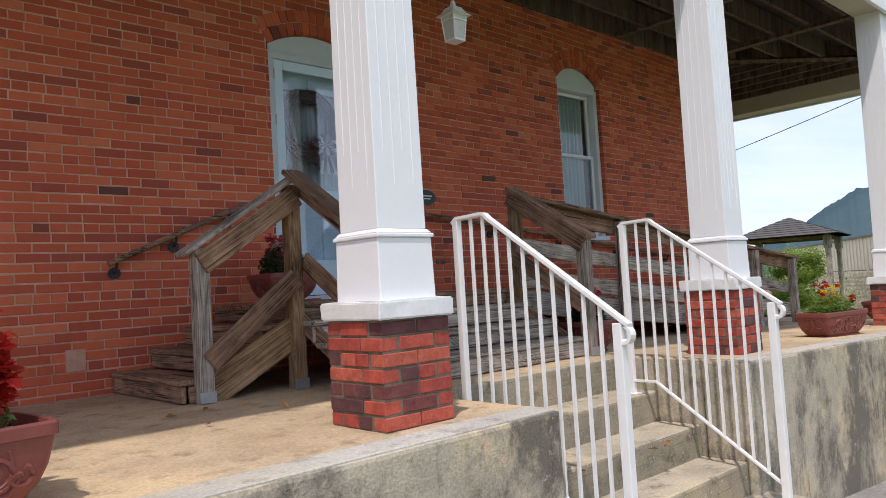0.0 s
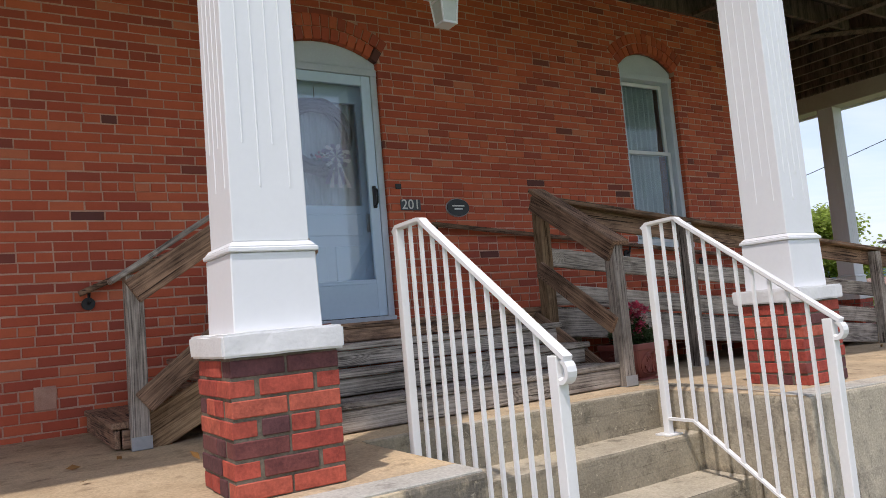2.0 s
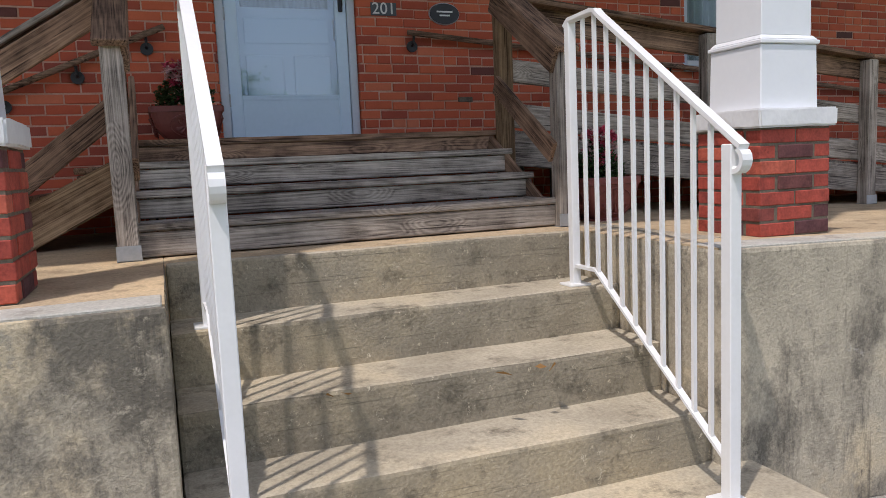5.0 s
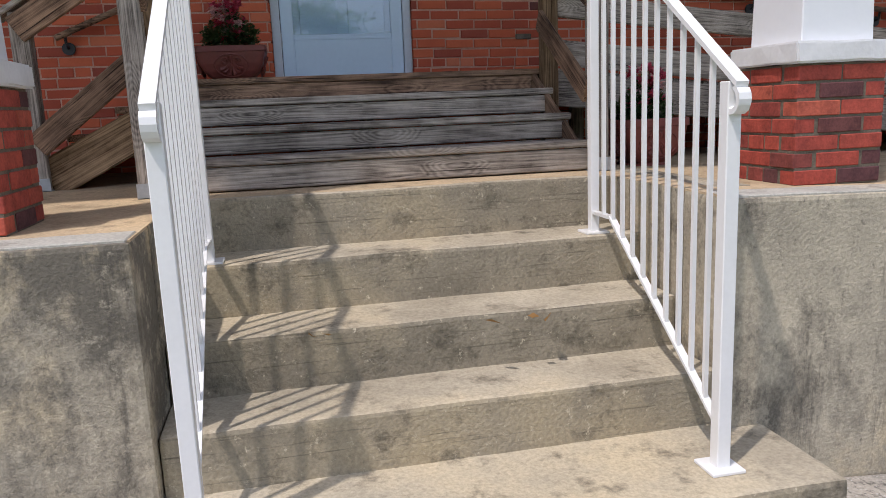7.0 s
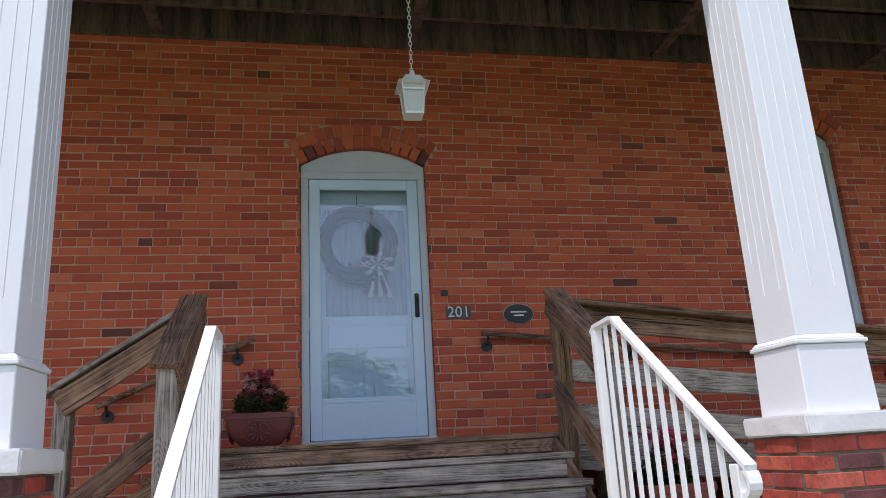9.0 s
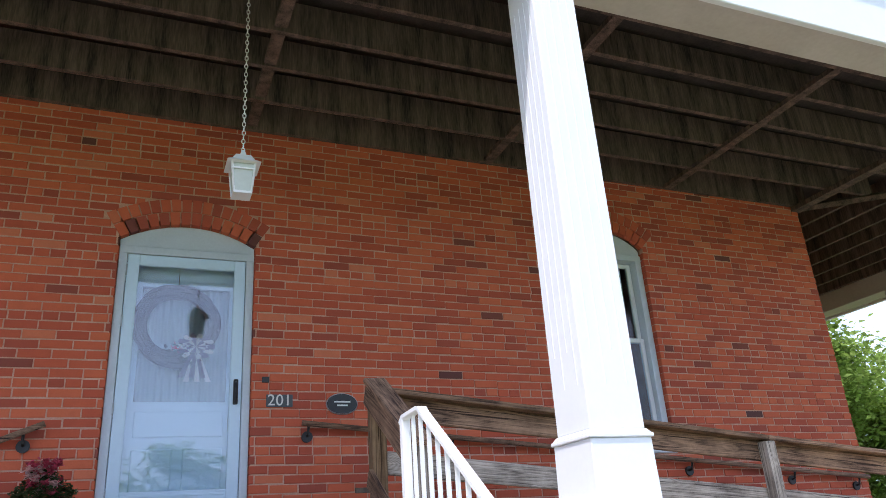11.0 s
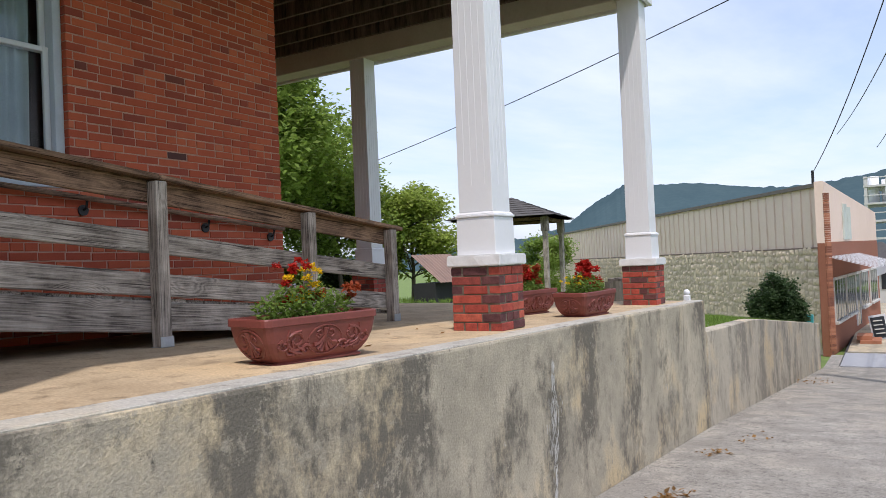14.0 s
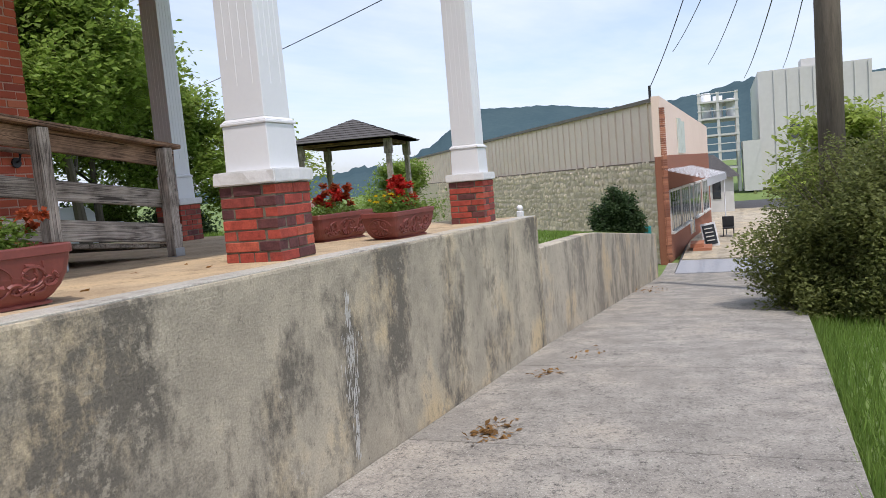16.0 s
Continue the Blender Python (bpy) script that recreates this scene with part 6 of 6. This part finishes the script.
# fallen leaves on the pavement
for cx, cy, n, s in ((11.1, 1.95, 70, 0.14), (13.35, 2.05, 30, 0.14), (14.5, 1.85, 14, 0.2), (24.5, 2.1, 60, 0.5), (2.2, 4.0, 4, 0.3), (9.8, 3.7, 5, 0.8), (4.4, 2.75, 5, 0.5)):
    bm = bmesh.new()
    porch_side = cy > WY
    for _ in range(n):
        x, y = cx + r.gauss(0, s), cy + r.gauss(0, s * 0.5)
        if not porch_side:
            y = min(y, 2.42)
        zg = porch_z(x) if porch_side and cy > 3 else (FZ - 0.36 if porch_side else pave(x))
        if porch_side and cy < 3:
            y = cy + 0.02
            zg = FZ - 0.02 - RISE * 2
        leaf(bm, Vector((x, y, zg + 0.012)), r, 0.06, 0.1)
    tagged(part("fallen_leaves", bm, M_dryleaf), "small pile of dry brown leaves", "leaves", kind="stuff")

# utility pole and wires
px, py = 22.2, -1.67
pole = thing("utility_pole", (px, py, pave(px)), "tall weathered wooden utility pole", "pole")
bm = bmesh.new()
tube(bm, [(px, py, pave(px) - 0.2), (px + 0.05, py, 4.0), (px + 0.1, py, 9.5)], 0.25, 16, 0.2)
part("pole_shaft", bm, M_pole, pole, smooth=True)
part("crossarm", boxes((px - 0.06, px + 0.06, py - 1.2, py + 1.2, 8.7, 8.82)), M_pole, pole)


def wire(p0, p1, sag, r_=0.012):
    ob = thing("overhead_wire", p0, "thin black overhead wire", "wire", "overhead wires")
    bm = bmesh.new()
    p0, p1 = Vector(p0), Vector(p1)
    tube(bm, [p0.lerp(p1, i / 24) - Vector((0, 0, sag * 4 * (i / 24) * (1 - i / 24))) for i in range(25)], r_, 5)
    part("strand", bm, M_black, ob)


BC = Vector((35.0, 2.42, 0))           # shop corner
# shop building at the end of the lawn
BG = pave(31) + 0.01
BT = 2.52                              # roof edge at the corner
MID = 0.30                             # line between stone and metal
shop = thing("shop_building", (BC.x, BC.y, BG), "cream metal and stone warehouse with an orange brick shopfront", "building")
d1 = Vector((math.cos(radians(37)), math.sin(radians(37)), 0))
d2 = Vector((math.cos(radians(-5)), math.sin(radians(-5)), 0))
LW, LF = 46.0, 15.0
n1 = Vector((-d1.y, d1.x, 0))


def slab_wall(nm, o, d, length, z0, z1, t, mt, z1b=None, label=""):
    bm = bmesh.new()
    nn = Vector((d.y, -d.x, 0))
    z1b = z1 if z1b is None else z1b
    a, b = o, o + d * length
    vv = [bm.verts.new(p) for p in ((a.x, a.y, z0), (b.x, b.y, z0), (b.x, b.y, z1b), (a.x, a.y, z1))]
    back = [bm.verts.new(v_.co - nn * t) for v_ in vv]
    bm.faces.new(vv); bm.faces.new(back[::-1])
    for i in range(4):
        bm.faces.new((vv[i], vv[(i + 1) % 4], back[(i + 1) % 4], back[i]))
    return part(nm, bm, mt, shop, label)


o1 = BC + d1 * 0.5
slab_wall("stone_wall", o1, d1, LW, BG - 0.3, MID, -0.3, M_stonebase, z1b=MID - 0.36, label="cream rubble stone base wall")
slab_wall("metal_wall", o1 - n1 * 0.06, d1, LW, MID - 0.36, BT, -0.3, M_cream, z1b=BT - 0.5, label="cream standing seam metal siding")
# rubble relief
bm = bmesh.new()
r = random.Random(12)
zz = BG
while zz < MID - 0.1:
    s = 0.0
    hh = r.uniform(0.16, 0.3)
    while s < 30:
        w = r.uniform(0.14, 0.42)
        zj, hj = r.uniform(-0.07, 0.07), r.uniform(0.75, 1.3)
        c = o1 + d1 * (s + w / 2) + n1 * 0.0
        q = []
        for (u, v_) in ((-0.46, 0.05), (-0.3, 0.0), (0.35, 0.03), (0.47, 0.2), (0.45, 0.85), (0.25, 0.97), (-0.33, 0.95), (-0.48, 0.8)):
            p = c + d1 * (u * w + r.gauss(0, 0.012)) + n1 * (0.02)
            q.append(bm.verts.new((p.x, p.y, zz + zj + v_ * hh * hj - 0.0078 * s)))
        f = bm.faces.new(q)
        p = c + n1 * r.uniform(0.05, 0.09)
        m_ = bm.verts.new((p.x, p.y, zz + zj + hh * hj * r.uniform(0.35, 0.65) - 0.0078 * s))
        for k in range(8):
            bm.faces.new((q[k], q[(k + 1) % 8], m_))
        bm.faces.remove(f)
        s += w
    zz += hh
ob = part("rubble", bm, M_stonebase, shop, "rough rubble stones")
ob["kind"] = "stuff"
# seams of the metal wall
for i in range(60):
    c = o1 + d1 * (0.4 + i * 0.62) + n1 * 0.0
    bm = bmesh.new()
    vv = []
    for s, w in ((-0.035, 0.0), (-0.02, 0.045), (0.02, 0.045), (0.035, 0.0)):
        p = c + d1 * s + n1 * (w - 0.055)
        vv.append((bm.verts.new((p.x, p.y, MID + 0.02 - 0.0078 * i * 0.62)), bm.verts.new((p.x, p.y, BT - 0.02 - 0.0109 * i * 0.62))))
    for a, b in zip(vv, vv[1:]):
        bm.faces.new((a[0], b[0], b[1], a[1]))
    part("seam", bm, M_cream, shop)
lean_edge = mat("dark_roof_edge", (0.23, 0.19, 0.16), (0.15, 0.12, 0.1), rough=0.7)
for nm, off, z0, z1, t, drop, mt in (("roof_edge", 0.06, BT - 0.02, BT + 0.12, -0.4, 0.5, lean_edge), ("base_flashing", 0.03, MID - 0.05, MID, -0.3, 0.36, M_tin)):
    ob = slab_wall(nm, o1 + n1 * off, d1, LW, z0, z1, t, mt)
    for v in ob.data.vertices:
        q = shop.matrix_basis @ ob.matrix_basis @ v.co
        v.co.z -= drop * ((q - o1).dot(d1)) / LW
# front to the street
slab_wall("front_gable", BC, d2, LF, 0.44, BT + 0.15, 0.3, M_cream, z1b=BT - 0.6, label="cream metal gable")
slab_wall("front_brick", BC + Vector((0, -0.02, 0)), d2, LF, BG - 0.2, 0.44, 0.3, M_orange, label="orange brick shopfront")
bm = bmesh.new()
zz = BG
while zz < BT - 0.35:
    for q0, q1 in ((0.0, 0.22), (0.22, 0.5)):
        p0 = BC - d1 * 0.0 + d1 * q0
        p1 = BC + d1 * (q1 - 0.015)
        vv = [bm.verts.new((p.x + off.x, p.y + off.y, z_)) for z_ in (zz, zz + 0.068) for p, off in ((p0, n1 * 0.03), (p1, n1 * 0.03), (p1, -n1 * 0.2), (p0, -n1 * 0.2))]
        for f in ((0, 1, 2, 3), (4, 5, 6, 7), (0, 1, 5, 4), (1, 2, 6, 5), (2, 3, 7, 6), (3, 0, 4, 7)):
            bm.faces.new([vv[k] for k in f])
    zz += 0.08
ob = part("corner_bricks", bm, M_orange, shop, "orange brick corner pier")
ob["kind"] = "stuff"
FM = Matrix.Translation((BC.x, BC.y, 0)) @ Matrix.Rotation(radians(-5), 4, "Z")
for s, w, z0, z1 in ((0.9, 2.6, -2.47, -0.94), (3.9, 2.2, -2.47, -0.94), (7.9, 2.4, -2.47, -0.94), (11.2, 2.6, -2.47, -0.94)):
    wnd = part("shop_window", boxes((s - 0.08, s + w + 0.08, -0.12, -0.021, z1, z1 + 0.09), (s - 0.08, s + w + 0.08, -0.16, -0.021, z0 - 0.09, z0), (s - 0.08, s, -0.075, -0.021, z0, z1), (s + w, s + w + 0.08, -0.075, -0.021, z0, z1)), M_plant, shop, "grey painted window frame", m=FM)
    part("pane", boxes((s, s + w, -0.06, -0.03, z0, z1)), M_darkglass, wnd, m=FM)
    for k in (1, 2, 3):
        part("mullion", boxes((s + w * k / 4 - 0.03, s + w * k / 4 + 0.03, -0.068, -0.062, z0, z1)), M_plant, wnd, m=FM)
sd = part("shop_door", boxes((6.35, 6.43, -0.075, -0.021, BG + 0.3, -0.94), (7.43, 7.51, -0.075, -0.021, BG + 0.3, -0.94), (6.35, 7.51, -0.12, -0.021, -0.94, -0.85)), M_white, shop, m=FM)
part("door_glass", boxes((6.43, 7.43, -0.06, -0.03, BG + 0.3, -0.94)), M_darkglass, sd, m=FM)
gw = part("gable_panel", boxes((4.0, 4.9, -0.05, -0.004, 0.55, 2.0), (5.0, 5.9, -0.05, -0.004, 0.55, 1.9)), mat("pale_green_board", (0.62, 0.66, 0.58), (0.48, 0.53, 0.46), rough=0.7), shop, "faded pale green boarded window", m=FM)
# rowlock courses of the front, proud of the wall
bm = bmesh.new()
zz = BG
while zz < 0.41:
    box(bm, 0.02, 14.9, -0.010, 0.02, zz, zz + 0.066)
    zz += 0.08
ob = part("brick_courses", bm, M_orange, shop, "orange brick courses", m=FM)
ob["kind"] = "stuff"
bm = bmesh.new()
for i in range(26):
    s0 = 0.2 + i * 0.3
    for h_, (y0, z0), (y1, z1) in ((0, (-0.02, -0.07), (-1.5, -0.52)),):
        a = BC + d2 * s0
        b = BC + d2 * (s0 + 0.3)
        dz = 0.025 * (i % 2)
        bm.faces.new([bm.verts.new(p) for p in ((a.x, a.y + y0, z0 + dz), (b.x, b.y + y0, z0 + dz), (b.x, b.y + y1, z1 + dz), (a.x, a.y + y1, z1 + dz))])
        bm.faces.new([bm.verts.new(p) for p in ((a.x, a.y + y1, z1 + dz), (b.x, b.y + y1, z1 + dz), (b.x, b.y + y1, z1 - 0.28), (a.x, a.y + y1, z1 - 0.28))])
bmesh.ops.solidify(bm, geom=list(bm.faces), thickness=0.02)
part("awning", bm, M_white, shop, "white ribbed metal awning")
for s in (7.6,):
    p = BC + d2 * s
    bm = bmesh.new()
    tube(bm, [(p.x, p.y - 1.42, BG), (p.x, p.y - 1.42, -0.54)], 0.025, 8)
    part("awning_post", bm, M_white, shop)
aboard = thing("sandwich_board", (38.6, 1.0, BG), "white framed sandwich board with chalk writing", "sign")
board("board_frame", (38.6, 0.90, BG), (38.72, 1.06, BG + 0.98), 0.05, 0.6, M_white, aboard, up=(1, 0, 0))
board("chalk_panel", (38.575, 0.91, BG + 0.10), (38.68, 1.05, BG + 0.90), 0.05, 0.48, M_board, aboard, up=(1, 0, 0))
for i in range(4):
    board("writing_bar", (38.545 + 0.026 * i, 0.94 + 0.03 * i, BG + 0.26 + 0.16 * i), (38.55 + 0.026 * i, 0.945 + 0.03 * i, BG + 0.30 + 0.16 * i), 0.05, 0.32, M_letter, aboard, up=(1, 0, 0), bevel=0)
bench = thing("patio_chair", (42, 0.2, BG), "dark metal patio chair outside the shop", "chair")
part("seat", boxes((41.7, 42.3, 0.0, 0.5, BG + 0.42, BG + 0.47), bevel=0.01), M_black, bench)
part("backrest", boxes((42.28, 42.32, 0.0, 0.5, BG + 0.47, BG + 0.95), bevel=0.01), M_black, bench)
for x in (41.73, 42.27):
    for y in (0.03, 0.47):
        part("leg", boxes((x - 0.02, x + 0.02, y - 0.02, y + 0.02, BG, BG + 0.42)), M_black, bench)
stepb = tagged(part("brick_step", boxes((36.9, 38.3, 0.9, 1.6, BG, BG + 0.16), (37.1, 38.3, 1.2, 1.7, BG + 0.16, BG + 0.32)), M_orange), "low orange brick entrance step", "step")

# mill beyond: towers and lattice
mill = thing("mill_building", (95, -1, pave(60)), "pale multi-storey industrial mill with tanks", "building")
MZ = pave(60)
MD = -1.6             # fall of the ground towards the mill
part("tower", boxes((96, 120, -14.5, -3.5, MZ, 10.6 + MD)), M_plant, mill)
part("wing", boxes((92, 100, -3.4, -1.6, MZ, 3.2 + MD)), M_plant, mill)
part("roof_hut", boxes((98, 101, -9.5, -8.0, 10.6 + MD, 11.6 + MD)), M_plant, mill)
part("side_block", boxes((100, 125, -40, -14.6, MZ, 9.5 + MD)), M_plant, mill)
for i in range(3):
    for j in range(1):
        w_ = part("mill_window", boxes((95.9, 96.0, -13.5 + i * 3, -12.4 + i * 3, 3 + MD + j * 4, 4.6 + MD + j * 4)), M_darkglass, mill)
for i in range(8):
    part("tower_rib", boxes((95.85, 96.0, -14.3 + i * 1.3, -14.15 + i * 1.3, MZ, 10.5 + MD)), M_plant, mill)
frame_ = thing("steel_frame", (96, -1, MZ), "pale open steel process frame with ladders and tanks", "scaffold")
for x in (93, 97, 101):
    for y in (-1.2, 0.7, 2.6):
        part("column", boxes((x - 0.15, x + 0.15, y - 0.15, y + 0.15, MZ, 8.7 + MD)), M_plant, frame_)
for z in (-1.2, 0.6, 2.4, 4.2, 6.0):
    part("floor_frame", boxes((92.8, 101.2, -1.4, 2.8, z, z + 0.2)), M_plant, frame_)
    part("guard_bar", boxes((92.8, 92.9, -1.4, 2.8, z + 0.9, z + 1.0)), M_plant, frame_)
for i, y in enumerate((-0.6, 0.7, 1.9)):
    bm = bmesh.new()
    tube(bm, [(95, y, 5.8 + MD), (95, y, 8.0 + MD + 0.4 * i)], 0.5, 14)
    part("tank", bm, M_white, frame_, smooth=True)
# low houses on the right of the street
for x, y, w, d, h, lab in ((58, -0.2, 8, 2.6, 2.3, "small grey-roofed shop further down the street"), (70, -14, 10, 8, 3.4, "low pale house down the street")):
    hs = thing("low_house", (x, y, BG), lab, "house")
    part("wall", boxes((x, x + w, y, y + d, BG, BG + h)), M_plant, hs)
    bm = bmesh.new()
    frustum(bm, x + w / 2, y + d / 2, BG + h, BG + h + 1.5, w + 0.8, w * 0.4, d + 0.8, 0.2)
    part("roof", bm, M_shingle, hs)
    part("window", boxes((x - 0.05, x, y + d * 0.3, y + d * 0.5, BG + 0.9, BG + 2.1)), M_darkglass, hs)
kart = thing("teal_bin", (31.0, 2.75, lawn_z(30.5, 3)), "small teal plastic bin on the wall end", "bin")
part("tub", boxes((30.85, 31.1, 2.6, 2.85, lawn_z(30.5, 3) - 0.3, lawn_z(30.5, 3) + 0.25), bevel=0.02), M_teal, kart)
car = thing("parked_car", (23.4, 19.8, lawn_z(24, 22)), "pale parked car among the trees", "car")
cz = lawn_z(24, 22)
bm = bmesh.new()
box(bm, 21.4, 25.6, 19.0, 20.7, cz + 0.25, cz + 0.85)
frustum(bm, 23.4, 19.85, cz + 0.85, cz + 1.45, 2.8, 1.7, 1.6, 1.3)
bmesh.ops.bevel(bm, geom=list(bm.edges), offset=0.08, segments=2, affect="EDGES")
part("body", bm, M_white, car)
for x in (22.2, 24.8):
    bm = bmesh.new()
    tube(bm, [(x, 18.98, cz + 0.32), (x, 19.2, cz + 0.32)], 0.32, 16)
    part("wheel", bm, M_black, car)

# hills
def ridge(name, pts, depth, seed):
    bm = bmesh.new()
    rows = []
    for i in range(len(pts) - 1):
        (a0, h0, d0), (a1, h1, d1_) = pts[i], pts[i + 1]
        for k in range(14):
            f = k / 14
            a, h, d = a0 + (a1 - a0) * f, h0 + (h1 - h0) * f, d0 + (d1_ - d0) * f
            h += 3.0 * noise.noise(Vector((a * 1.7, seed, 0))) + 1.2 * noise.noise(Vector((a * 7, seed, 3)))
            c, s = math.cos(radians(a)), math.sin(radians(a))
            rows.append([bm.verts.new((6 + c * q, s * q, z)) for q, z in ((d - depth, -8), (d - depth * 0.5, h * 0.55), (d, h), (d + depth, -8))])
    for a, b in zip(rows, rows[1:]):
        for k in range(3):
            bm.faces.new((a[k], a[k + 1], b[k + 1], b[k]))
    return tagged(part(name, bm, M_mount, smooth=True), "long haze-tinted blue-green wooded ridge", "mountain", kind="structure")


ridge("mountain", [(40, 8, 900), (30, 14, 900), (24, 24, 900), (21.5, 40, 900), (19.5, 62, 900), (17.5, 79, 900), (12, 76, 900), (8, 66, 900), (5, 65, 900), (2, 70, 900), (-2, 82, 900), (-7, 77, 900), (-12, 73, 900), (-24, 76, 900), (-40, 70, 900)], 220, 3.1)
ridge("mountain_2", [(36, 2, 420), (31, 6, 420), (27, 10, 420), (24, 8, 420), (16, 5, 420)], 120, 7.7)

# overhead wires
top_ = BC + d1 * 0.6
wire((px + 0.1, py + 1.0, 8.0), (top_.x, top_.y, BT + 0.5), 0.5, 0.016)
wire((px + 0.1, py, 8.3), (56, 3, 7), 0.6, 0.02)
wire((px + 0.1, py - 0.3, 8.3), (60, 1, 6.4), 0.7, 0.02)
wire((px + 0.1, py - 1.0, 8.85), (95, -6, 9), 0.8, 0.03)
wire((px + 0.1, py - 0.6, 8.2), (90, -2, 8), 0.8, 0.03)
wire((px + 0.1, py + 1.0, 7.0), (31, 24, 3.9), 0.35, 0.014)
bm = bmesh.new()
tube(bm, [(top_.x, top_.y, BT), (top_.x, top_.y, BT + 0.6)], 0.05, 8)
sm = thing("service_mast", (top_.x, top_.y, BT), "dark service mast on the roof corner", "mast")
part("pipe", bm, M_black, sm)

# bricks of the front near the door number, one by one
shared = {}
for x0, x1, z0, z1, dy in near_bricks:
    key = round(x1 - x0, 2)
    if key not in shared:
        bm = boxes((0, key, 0, 0.035, 0, COURSE - JOINT), bevel=0.004)
        me = bpy.data.meshes.new("brick")
        bm.to_mesh(me)
        bm.free()
        me.materials.append(M_brick)
        shared[key] = me
    b = new("brick", shared[key])
    b.parent = wall
    b.matrix_basis = place(wall, Matrix.Translation((x0, FY + dy, z0 + house_fall((x0 + x1) / 2))))
